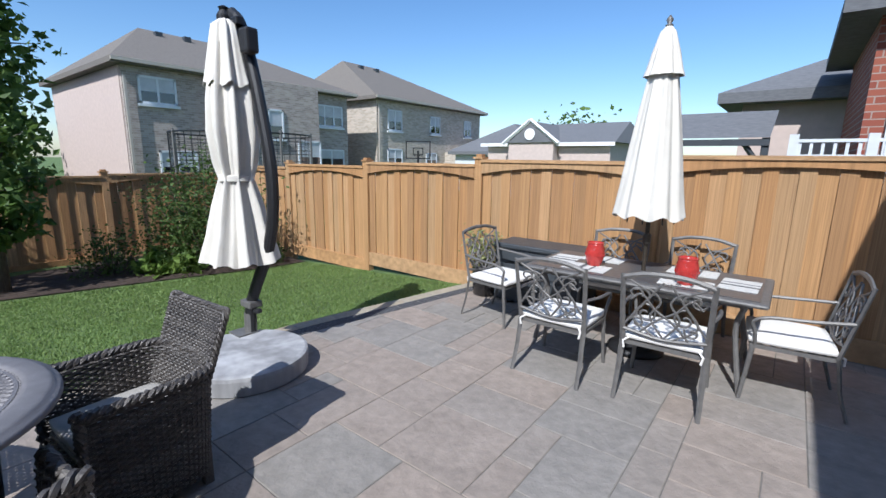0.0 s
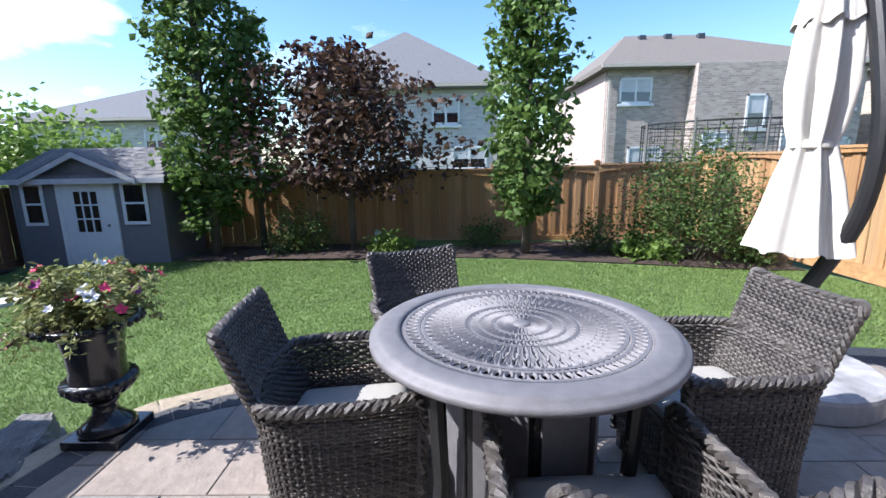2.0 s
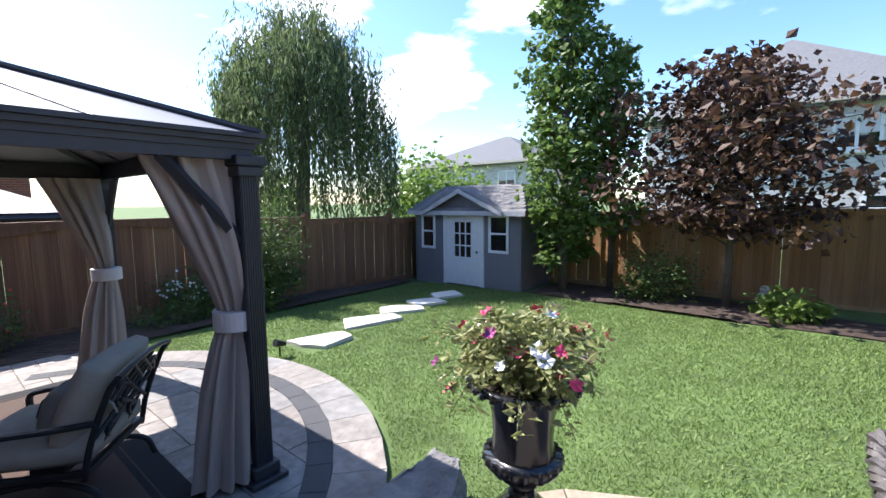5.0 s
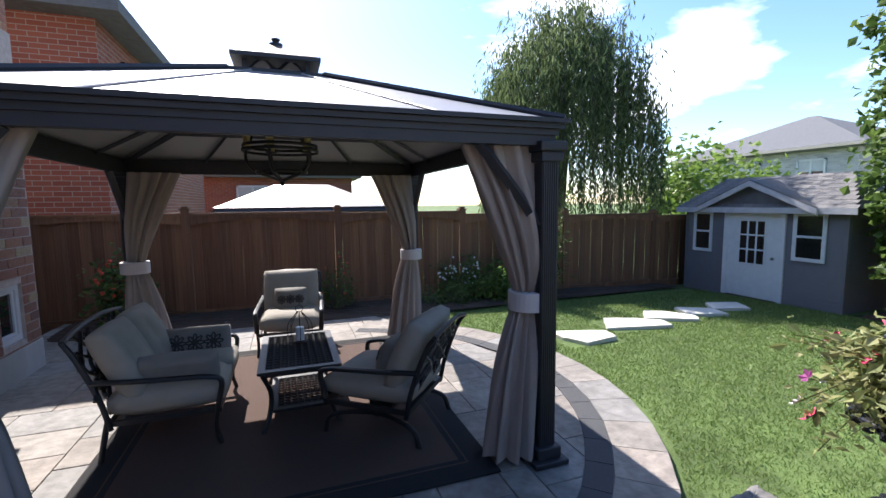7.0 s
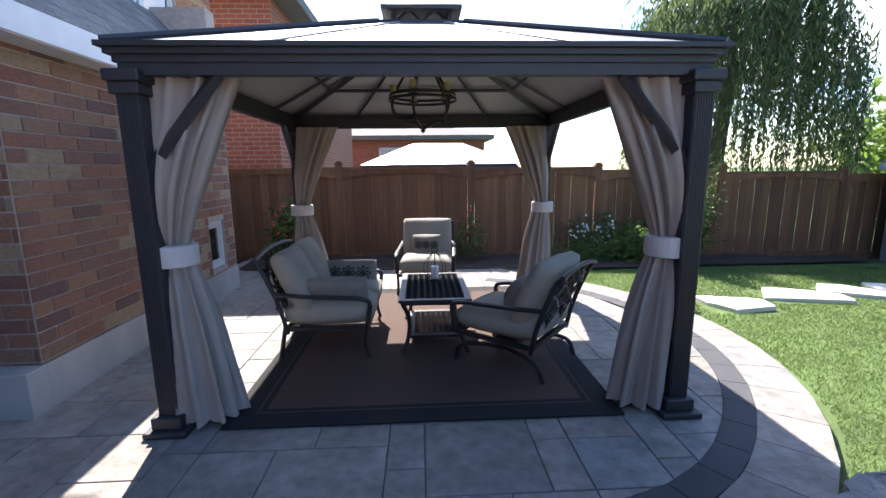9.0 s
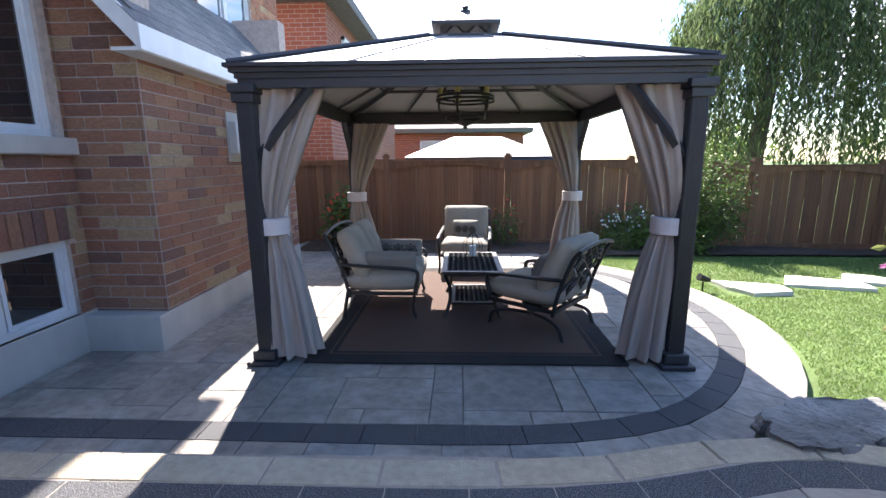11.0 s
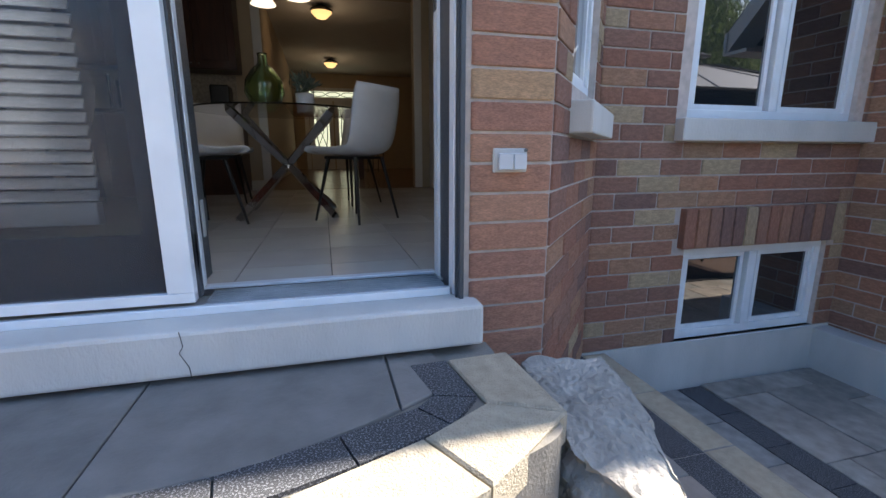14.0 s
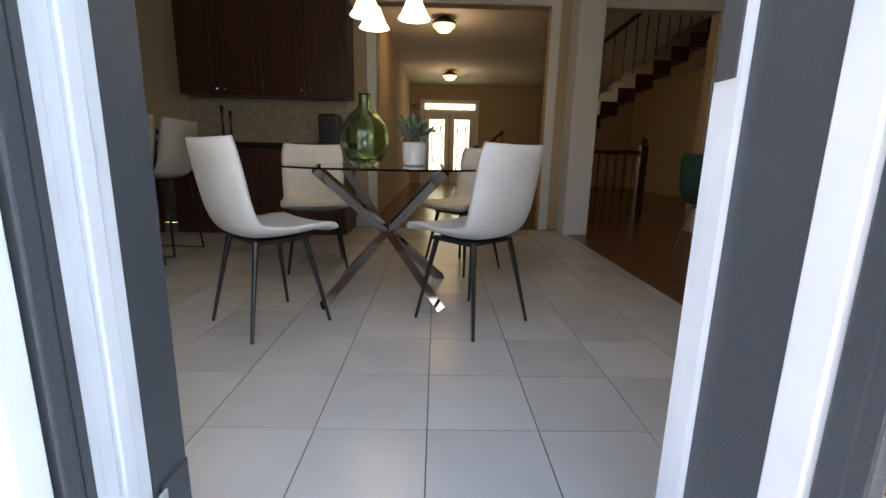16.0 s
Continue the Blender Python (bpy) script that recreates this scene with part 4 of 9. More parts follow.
M_BLIND = mat("pale window blind", (0.45, 0.47, 0.50), 0.3, var=0.1, scale=3)


def far_house(label, x0, x1, y0, y1, zb, ze, h, wallm, roofm, windows, extra=(), over=0.45, vents=(), ridge=None):
    root = thing("house", None, label, "house", "neighbouring houses")
    part("wall", bx(x0, x1, y0, y1, zb, ze), wallm, root)
    for e in extra:
        part("wall", bx(*e[:6]), e[6] if len(e) > 6 else wallm, root)
    bm = bmesh.new()
    hip_roof(bm, x0, x1, y0, y1, ze, h, over, ridge)
    part("roof", bm, roofm, root)
    part("gutter", bx(x1 + over - 0.02, x1 + over + 0.1, y0 - over, y1 + over, ze - 0.16, ze - 0.02), M_BEIGE, root)
    for w in windows:
        far_window(root, *w)
    for v in vents:
        part("roof_vent", bx(v[0] - 0.15, v[0] + 0.15, v[1] - 0.17, v[1] + 0.17, v[2] - 0.35, v[2] - 0.02), M_DARKF, root)
    return root


M_BEIGE = mat("beige gutter metal", (0.42, 0.38, 0.33), 0.5, var=0.05)
far_house("two-storey grey brick house with brown hip roof beyond the fence", -33, -22, 6.9, 18.7, -1.5, 5.55, 2.6, M_HGREY, M_ROOF,
          [(-21.99, 8.2, 3.85, 5.0, 1.5, "x"), (-21.99, 8.8, 0.6, 1.9, 1.6, "x"), (-21.2, 13.3, 2.6, 4.1, 0.9, "x", 1), (-21.99, 17.3, 3.5, 4.75, 2.0, "x", 3), (-21.99, 17.4, 1.2, 2.2, 1.9, "x"), (-21.2, 15.3, 1.0, 2.6, 1.5, "x"), (-21.2, 11.6, 1.2, 2.5, 1.2, "x")],
          extra=[(-23, -21.2, 10.6, 16.0, -1.5, 5.45), (-32.9, -22.2, 6.86, 6.95, -1.5, 5.5, M_HPINK)], vents=((-26.6, 10.2, 7.95), (-26.6, 11.6, 8.0), (-26.6, 13.4, 8.0)), ridge=((-27.5, 9.6), (-27.5, 13.8)))
far_house("two-storey tan brick house with brown hip roof beyond the fence", -33, -22, 21.2, 33.5, -1.5, 5.75, 3.1, M_HTAN, M_ROOF,
          [(-21.99, 22.9, 3.6, 5.0, 1.4, "x"), (-21.99, 27.3, 3.6, 4.9, 1.2, "x"), (-21.99, 31.6, 3.6, 4.9, 1.0, "x"), (-21.99, 22.9, 1.2, 2.4, 1.5, "x"), (-21.99, 26.9, 1.2, 2.2, 1.3, "x")],
          extra=[(-22.1, -20.2, 28.6, 32.5, -1.5, 2.3)], vents=((-26.6, 24.0, 8.6), (-26.6, 25.6, 8.6)), ridge=((-27.5, 23.0), (-27.5, 26.5)))
far_house("two-storey pale grey brick house behind the maple", -31, -20, -6.8, 1.6, -1.5, 4.55, 3.2, M_HBLUE, M_ROOFG,
          [(-19.99, -0.6, 2.9, 4.0, 1.2, "x"), (-19.99, 0.4, 1.0, 2.0, 1.5, "x"), (-19.99, -3.6, 2.9, 4.0, 1.4, "x"), (-19.99, -3.0, 0.9, 2.0, 1.6, "x"), (-19.99, -5.5, 2.9, 4.0, 1.0, "x")],
          vents=((-23, -3.2, 6.4), (-23, -2.4, 6.4), (-23, -1.7, 6.4), (-23, -1.0, 6.3)))
def gable_house():
    root = thing("house", None, "low pinkish house with grey roof and white-trimmed gable", "house", "neighbouring houses")
    x0, x1, y0, y1, ze, zr = -14.2, -6.6, 22.0, 29.0, 2.65, 3.85
    part("wall", bx(x0 + 0.3, x1 - 0.3, y0 + 0.3, y1 - 0.3, -1.0, ze), M_HPINK, root)
    bm = bmesh.new()
    v = [bm.verts.new(p) for p in ((x0, y0, ze), (x1, y0, ze), (x1, y1, ze), (x0, y1, ze), (x0 + 1.2, (y0 + y1) / 2, zr), (x1 - 0.4, (y0 + y1) / 2, zr))]
    for f in ((0, 1, 5, 4), (1, 2, 5), (2, 3, 4, 5), (3, 0, 4), (3, 2, 1, 0)):
        bm.faces.new([v[i] for i in f])
    part("roof", bm, M_ROOFG, root)
    gx, hw, yf = -10.9, 1.5, y0 - 0.4
    bm = bmesh.new()
    a = [bm.verts.new(p) for p in ((gx - hw, yf, ze), (gx + hw, yf, ze), (gx, yf, zr - 0.1), (gx - hw, y0 + 3, ze), (gx + hw, y0 + 3, ze), (gx, y0 + 3, zr - 0.1))]
    for f in ((0, 2, 5, 3), (1, 4, 5, 2), (0, 1, 2), (3, 5, 4), (0, 3, 4, 1)):
        bm.faces.new([a[i] for i in f])
    part("gable_roof", bm, M_ROOFG, root)
    part("gable_wall", pr([(gx - hw + 0.2, yf + 0.1), (gx + hw - 0.2, yf + 0.1), (gx + hw - 0.2, y0 + 0.3), (gx - hw + 0.2, y0 + 0.3)], -1.0, ze), M_HPINK, root)
    for s_ in (-1, 1):
        part("barge_board", tb([(gx + s_ * (hw + 0.1), yf - 0.03, ze - 0.05), (gx, yf - 0.03, zr - 0.06)], 0.10, 4), M_TRIMG0, root, "white barge board")
    part("gable_vent", lathe([(0.0, 0.0), (0.30, 0.0), (0.30, 0.05), (0.0, 0.05)], 12), M_TRIMG0, root).matrix_local = pose(gx, yf - 0.02, ze + 0.42, 90, 0, 0)
    part("fascia", bx(x0, x1, y0 - 0.06, y0 - 0.01, ze - 0.18, ze, 0.0), M_TRIMG0, root, "white fascia")


M_TRIMG0 = mat("white painted board", (0.72, 0.72, 0.72), 0.6, var=0.04)
gable_house()
far_house("pale house with dark roof beyond the shed", -34, -25, -24, -14.5, -1.5, 3.9, 2.2, M_HBLUE, M_ROOFG, [(-24.99, -16.4, 2.2, 3.3, 1.3, "x"), (-24.99, -19.5, 2.2, 3.3, 1.3, "x")])
far_house("brown roofed house far off", -52, -40, 34, 52, -1.5, 6.5, 3.5, M_HPINK, M_ROOF, [(-39.99, 38, 3.5, 5.0, 2.0, "x")])
far_house("low pinkish house with grey shingled roof beyond the fence", -0.8, 11.0, 12.2, 20.0, -0.5, 3.2, 2.0, M_HPINK, M_ROOFG, [(2.0, 12.18, 1.6, 2.6, 1.2, "-y")])
far_house("red brick house next door with white soffit", 2.41, 14.0, -22, -11.6, -0.6, 4.9, 2.2, M_HRED, M_ROOFG, [(2.40, -13.4, 3.0, 4.3, 1.1, "-x", 1)], over=0.5)
far_house("brown brick house beyond the neighbour's gazebo", -4.0, 5.5, -36, -25.5, -1, 2.9, 1.3, M_HRED, M_ROOF, [(-2.2, -25.48, 1.0, 2.3, 1.5, "y"), (0.8, -25.48, 1.0, 2.3, 1.5, "y")])
far_house("brown brick house close beyond the fence with a wide eave", 0.92, 9.0, 8.1, 11.8, -0.5, 3.75, 1.6, M_HRED, M_ROOFG, [(1.6, 8.09, 1.2, 2.6, 0.9, "-y", 1)], over=0.4)


# ---- garden furniture ----
def weave(P, nu, nv, w=0.011, amp=0.005, stakes=True):
    """Woven cane: P(u, v) gives a place and a normal for u, v in 0..1."""
    bm = bmesh.new()
    for j in range(nv):
        v = (j + 0.5) / nv
        last = None
        for i in range(nu + 1):
            u = i / nu
            p, n, up = P(u, v)
            s = amp * (1 if (i + j) % 2 else -1)
            c = p + n * s
            ring = [bm.verts.new(c + q) for q in (n * 0.0035, up * w / 2, -n * 0.0035, -up * w / 2)]
            if last:
                for k in range(4):
                    bm.faces.new((last[k], last[(k + 1) % 4], ring[(k + 1) % 4], ring[k]))
            last = ring
    if stakes:
        for i in range(0, nu + 1, 1):
            u = i / nu
            last = None
            for j in range(0, nv + 1, 5):
                p, n, up = P(u, min(1.0, j / nv))
                side = n.cross(up).normalized() * 0.004
                ring = [bm.verts.new(p + q) for q in (n * 0.003 + side, n * -0.003 + side, n * -0.003 - side, n * 0.003 - side)]
                if last:
                    for k in range(4):
                        bm.faces.new((last[k], last[(k + 1) % 4], ring[(k + 1) % 4], ring[k]))
                last = ring
    return bm


def rope(pts, r=0.016, turns=0.045):
    """A twisted rim of three canes along points."""
    pts = [Vector(p) for p in pts]
    bm = bmesh.new()
    fine = spline(pts, 8)
    cum = 0.0
    for ph in (0, 2.09, 4.19):
        line = []
        cum = 0.0
        for i, p in enumerate(fine):
            if i:
                cum += (p - fine[i - 1]).length
            t = (fine[min(i + 1, len(fine) - 1)] - fine[max(i - 1, 0)]).normalized()
            s = t.cross(Vector((0, 0, 1)))
            s = s.normalized() if s.length > 0.01 else Vector((1, 0, 0))
            q = s.cross(t).normalized()
            a = cum / turns * 2 * math.pi / 2 + ph
            line.append(p + (s * math.cos(a) + q * math.sin(a)) * r * 0.65)
        tube(bm, line, r * 0.62, 5)
    return bm


def wicker_chair(m):
    root = thing("wicker_chair", m, "dark brown wicker armchair with light grey seat cushion", "chair", "wicker chairs round the fire table")
    arm = [(-0.30, -0.30), (-0.315, 0.0), (-0.27, 0.24), (0.0, 0.30), (0.27, 0.24), (0.315, 0.0), (0.30, -0.30)]
    line = spline([(x, y, 0) for x, y in arm], 8)

    def shell(z0, z1):
        def P(u, v):
            f = u * (len(line) - 1)
            i = min(int(f), len(line) - 2)
            p = line[i].lerp(line[i + 1], f - i)
            t = (line[i + 1] - line[i]).normalized()
            n = Vector((-t.y, t.x, 0)) * 1.0
            z = z0 + (z1 - z0) * v
            k = 0.86 + 0.14 * z / 0.64
            return Vector((p.x * k, p.y * k, z)), n, Vector((0, 0, 1))
        return P
    part("arm_shell", weave(shell(0.07, 0.63), 56, 38, 0.0135), M_WICK, root, kind="stuff")
    part("inner_shell", weave(lambda u, v: ((lambda q: (q[0] * 1.0 - q[1] * -0.0 + Vector((-q[0].x * 0.09, -q[0].y * 0.09, 0)), q[1], q[2]))(shell(0.36, 0.63)(u, v))), 50, 18, 0.0135), M_WICK, root, kind="stuff")
    rim = [(p.x, p.y, 0.64) for p in line[::4]] + [(0.30, -0.30, 0.64)]
    part("arm_rim", rope([(-0.26, -0.29, 0.10), (-0.29, -0.30, 0.45)] + rim + [(0.29, -0.30, 0.45), (0.26, -0.29, 0.10)], 0.021), M_WICK, root)

    def back(u, v):
        w = 0.245 + 0.02 * v
        x = (u * 2 - 1) * w
        z = 0.42 + 0.455 * v - 0.02 * (1 - (u * 2 - 1) ** 2) * (1 - v) + 0.02 * (u * 2 - 1) ** 2 * v
        y = 0.20 + 0.17 * v + 0.035 * (1 - (u * 2 - 1) ** 2)
        return Vector((x, y, z)), Vector((0, 1, -0.3)).normalized(), Vector((0, 0.3, 1)).normalized()
    part("backrest", weave(back, 26, 36, 0.0145), M_WICK, root, kind="stuff")
    part("backrest_front", weave(lambda u, v: (back(u, v)[0] - Vector((0, 0.035, 0)), back(u, v)[1], back(u, v)[2]), 26, 36, 0.0145), M_WICK, root, kind="stuff")
    edge = [back(0, v / 6)[0] - Vector((0, 0.017, 0)) for v in range(7)] + [back(u / 8, 1)[0] - Vector((0, 0.017, 0)) for u in range(1, 9)] + [back(1, v / 6)[0] - Vector((0, 0.017, 0)) for v in range(5, -1, -1)]
    part("back_rim", rope(edge, 0.017), M_WICK, root)
    part("seat_deck", bx(-0.25, 0.25, -0.28, 0.22, 0.30, 0.37, 0.01), M_WICK, root)
    part("front_skirt", weave(lambda u, v: (Vector((-0.25 + 0.5 * u, -0.285, 0.10 + 0.25 * v)), Vector((0, -1, 0)), Vector((0, 0, 1))), 20, 17, 0.0135), M_WICK, root, kind="stuff")
    cu = part("seat_cushion", cushion(0.50, 0.50, 0.075, 0.12), M_CUSHL, root, "light grey woven seat cushion", smooth=True)
    cu.location = (0, -0.03, 0.37)
    for x, y in ((-0.25, -0.25), (0.25, -0.25), (-0.23, 0.2), (0.23, 0.2)):
        part("leg", bx(x - 0.022, x + 0.022, y - 0.022, y + 0.022, 0, 0.30), M_WICK, root)
    return root


def facing(x, y, z, tx, ty):
    """The pose of a seat at x, y whose front (-y) looks to tx, ty."""
    return pose(x, y, z, 0, 0, math.degrees(math.atan2(ty - y, tx - x)) + 90)


TX, TY = -1.89, -0.24
wc = wicker_chair(pose(-2.09, 0.62, 0, 0, 0, 4))
for x, y, r in ((-2.63, -0.59, 115), (-1.93, -0.95, 188), (-1.30, -0.08, -88)):
    copy_thing(wc, pose(x, y, 0, 0, 0, r))


def fire_table():
    root = thing("fire_table", pose(TX, TY, 0), "round gunmetal cast aluminium fire table with pierced top", "table")
    part("tabletop", lathe([(0.455, 0.800), (0.455, 0.832), (0.475, 0.836), (0.53, 0.834), (0.545, 0.828), (0.55, 0.820), (0.563, 0.818), (0.57, 0.808), (0.57, 0.795), (0.555, 0.785), (0.48, 0.785), (0.455, 0.800)], 96, closed=False), M_TABLE, root, smooth=True)
    bm = bmesh.new()
    for r in (0.390, 0.37, 0.212, 0.203, 0.158, 0.105, 0.440):
        lathe([(r - 0.006, 0.820), (r - 0.006, 0.829), (r + 0.006, 0.829), (r + 0.006, 0.820), (r - 0.006, 0.820)], 72, bm, closed=False)
    part("lattice_ring", bm, M_TABLE, root)

    def petals(name, r0, r1, n, w, th=0.0045, double=False):
        bm = bmesh.new()
        for k in range(n):
            a = 2 * math.pi * k / n
            d, s = Vector((math.cos(a), math.sin(a), 0)), Vector((-math.sin(a), math.cos(a), 0))
            pts = [d * ((r0 + r1) / 2 + (r1 - r0) / 2 * math.cos(t)) + s * w * math.sin(t) + Vector((0, 0, 0.824)) for t in [2 * math.pi * q / 12 for q in range(13)]]
            tube(bm, pts, th, 4, False)
        part(name, bm, M_TABLE, root)
    petals("outer_petals", 0.392, 0.438, 76, 0.0125, 0.0062)
    petals("beaded_edge", 0.440, 0.455, 110, 0.009, 0.0045)
    petals("bead_ring", 0.372, 0.388, 90, 0.009, 0.0045)
    petals("cross_petals", 0.265, 0.368, 56, 0.024, 0.0055)
    petals("fine_petals", 0.285, 0.362, 56, 0.009, 0.0062)
    petals("long_petals", 0.212, 0.310, 56, 0.0095, 0.0070)
    petals("inner_petals", 0.160, 0.200, 44, 0.008, 0.0055)
    petals("small_petals", 0.112, 0.160, 36, 0.0075, 0.0060)
    petals("centre_petals", 0.035, 0.102, 30, 0.0075, 0.0062)
    bm = bmesh.new()
    for k in range(56):
        a = 2 * math.pi * (k + 0.5) / 56
        d = Vector((math.cos(a), math.sin(a), 0))
        tube(bm, [d * 0.212 + Vector((0, 0, 0.823)), d * 0.375 + Vector((0, 0, 0.823))], 0.0055, 4, False)
    part("spokes", bm, M_TABLE, root)
    part("burner_lid", lathe([(0.0, 0.836), (0.03, 0.836), (0.035, 0.828), (0.035, 0.818)], 24), M_TABLE, root, smooth=True)
    part("under_ring", lathe([(0.40, 0.74), (0.46, 0.785), (0.44, 0.785), (0.38, 0.74)], 48, closed=False), M_METAL, root)
    part("drum", lathe([(0.30, 0.02), (0.30, 0.745), (0.29, 0.745)], 8), M_METAL, root)
    for k in range(8):
        a = radians(45 * k + 22.5)
        c = Vector((math.cos(a), math.sin(a), 0)) * 0.283
        o = part("access_panel", bx(-0.095, 0.095, -0.006, 0.006, 0.08, 0.68, 0.003), M_TABLE, root)
        o.location = c
        o.rotation_euler = (0, 0, a + math.pi / 2)
    for k in range(4):
        a = radians(90 * k + 45)
        d = Vector((math.cos(a), math.sin(a), 0))
        part("leg", tb([d * 0.46 + Vector((0, 0, 0.0)), d * 0.47 + Vector((0, 0, 0.06)), d * 0.43 + Vector((0, 0, 0.4)), d * 0.45 + Vector((0, 0, 0.785))], [0.035, 0.03, 0.026, 0.03], 8), M_METAL, root)


fire_table()


def spiral(c, r, a0, turns, ux, uz, n=22):
    """A scroll in the plane of ux, uz."""
    out = []
    for i in range(n + 1):
        t = i / n
        a = radians(a0) + turns * 2 * math.pi * t
        q = r * (1 - 0.8 * t)
        out.append(Vector(c) + Vector(ux) * q * math.cos(a) + Vector(uz) * q * math.sin(a))
    return out


def patio_chair(m, arms=False):
    root = thing("patio_chair", m, "grey cast aluminium patio chair with scrolled back and white seat cushion", "chair", "chairs round the patio table")
    up = lambda x, z: Vector((x, 0.235 + max(0, z - 0.43) * 0.20, z))
    for s in (-1, 1):
        part("leg", tb([(s * 0.27, 0.33, 0), (s * 0.265, 0.27, 0.2), (s * 0.26, 0.235, 0.43), up(s * 0.27, 0.70), up(s * 0.275, 0.93)], [0.015, 0.018, 0.02, 0.018, 0.016], 4, flat=0.7), M_GREYM, root)
        part("leg", tb([(s * 0.27, -0.27, 0), (s * 0.26, -0.25, 0.2), (s * 0.255, -0.23, 0.42)], [0.014, 0.016, 0.018], 8), M_GREYM, root)
        part("armrest", tb(spline([up(s * 0.27, 0.68), (s * 0.30, 0.05, 0.66), (s * 0.30, -0.16, 0.645), (s * 0.29, -0.25, 0.60), (s * 0.275, -0.23, 0.52), (s * 0.26, -0.22, 0.42)], 4), 0.013, 6), M_GREYM, root)
    part("back_rail", tb(spline([up(-0.275, 0.91), up(-0.14, 0.945), up(0, 0.955), up(0.14, 0.945), up(0.275, 0.91)], 4), 0.019, 6, flat=0.7), M_GREYM, root)
    part("back_lower_rail", tb(spline([up(-0.262, 0.52), up(0, 0.485), up(0.262, 0.52)], 5), 0.013, 6), M_GREYM, root)
    ux, uz = (1, 0, 0), (0, 0.20, 1)
    bm = bmesh.new()
    for s in (-1, 1):
        lines = [[up(s * 0.25, 0.56), up(s * 0.13, 0.74), up(s * 0.02, 0.90)], [up(s * 0.05, 0.49), up(s * 0.20, 0.62), up(s * 0.10, 0.80), up(s * 0.24, 0.90)],
                 [up(0, 0.49), up(s * 0.09, 0.64), up(s * 0.03, 0.76), up(s * 0.10, 0.84), up(s * 0.20, 0.83)], [up(s * 0.16, 0.50), up(s * 0.05, 0.62), up(s * -0.06, 0.70), up(s * -0.15, 0.80), up(s * -0.22, 0.75)]]
        for ln in lines:
            part("scroll", tb(spline(ln, 6), 0.008, 6), M_GREYM, root)
        part("scroll", tb(spiral(up(s * 0.12, 0.66), 0.075, 90, s * 1.1, ux, uz), 0.0075, 6), M_GREYM, root)
        part("scroll", tb(spiral(up(s * 0.19, 0.80), 0.05, 200, -s * 1.0, ux, uz), 0.007, 6), M_GREYM, root)
        part("scroll", tb(spiral(up(s * 0.17, 0.58), 0.05, 20, s * 1.0, ux, uz), 0.007, 6), M_GREYM, root)
    bm = bmesh.new()
    for x0, x1, y0, y1 in ((-0.26, 0.26, -0.25, -0.22), (-0.26, 0.26, 0.21, 0.24), (-0.27, -0.24, -0.22, 0.21), (0.24, 0.27, -0.22, 0.21)):
        box(bm, x0, x1, y0, y1, 0.40, 0.425)
    part("seat_frame", bm, M_GREYM, root)
    for k in range(6):
        y = -0.18 + 0.07 * k
        part("seat_strap", bx(-0.24, 0.24, y - 0.015, y + 0.015, 0.405, 0.415), M_GREYM, root)
    cu = part("seat_cushion", cushion(0.53, 0.50, 0.075, 0.10), M_STRIPE, root, "white seat cushion with thin grey piping", smooth=True)
    cu.location = (0, -0.015, 0.42)
    part("cushion_tie", tb([(-0.22, 0.23, 0.45), (-0.25, 0.27, 0.43), (-0.24, 0.27, 0.38)], 0.008, 5), M_STRIPE, root)
    part("cushion_tie", tb([(0.22, 0.23, 0.45), (0.25, 0.27, 0.43), (0.24, 0.27, 0.38)], 0.008, 5), M_STRIPE, root)
    return root


M_STRIPE = mat("white cushion cloth", (0.72, 0.70, 0.67), 0.85, var=0.04, scale=5, bump=0.2, bscale=300)
DT = (-0.62, 4.05)
pc = patio_chair(pose(-1.02, 2.84, 0, 0, 0, 180))
# the chair's back faces +y of itself, so a chair seen from behind on the near side is turned half round
pc.matrix_world = pose(-1.02, 3.32, 0, 0, 0, 180)
for x, y, r in ((-0.25, 3.40, 183), (-1.05, 4.62, 4), (-0.32, 4.62, -4), (-2.02, 4.02, 82), (0.45, 3.95, -84)):
    copy_thing(pc, pose(x, y, 0, 0, 0, r))


def dining_table():
    root = thing("patio_table", pose(DT[0], DT[1], 0), "long grey cast aluminium patio table with smoked top", "table")
    part("tabletop", bx(-0.93, 0.93, -0.47, 0.47, 0.70, 0.735, 0.02), M_GREYM, root)
    part("inset", bx(-0.87, 0.87, -0.41, 0.41, 0.736, 0.741), M_TTOP, root, "smoked textured inset")
    for x in (-0.78, 0.78):
        for y in (-0.30, 0.30):
            part("leg", tb(spline([(x * 1.06, y * 1.15, 0), (x, y, 0.25), (x * 0.96, y * 0.9, 0.50), (x * 1.03, y * 1.1, 0.70)], 4), [0.02] * 13, 8), M_GREYM, root)
    part("apron", bx(-0.82, 0.82, -0.33, 0.33, 0.65, 0.70), M_GREYM, root)
    return root


M_TTOP = mat("smoked table inset", (0.10, 0.10, 0.105), 0.3, 0.2, var=0.2, scale=40)
dining_table()
M_MAT = mat("pale woven placemat", (0.55, 0.54, 0.51), 0.8, var=0.15, scale=60, bump=0.3, bscale=300)
M_MATB = mat("dark placemat band", (0.12, 0.12, 0.12), 0.8)
pm = thing("placemat", pose(DT[0] - 0.42, DT[1] - 0.22, 0.742), "pale woven placemat with grey bands on the patio table", "placemat", "placemats on the patio table")
part("cloth", bx(-0.19, 0.19, -0.13, 0.13, 0, 0.004), M_MAT, pm)
part("band", bx(-0.06, -0.02, -0.13, 0.13, 0.004, 0.005), M_MATB, pm)
part("band", bx(0.04, 0.06, -0.13, 0.13, 0.004, 0.005), M_MATB, pm)
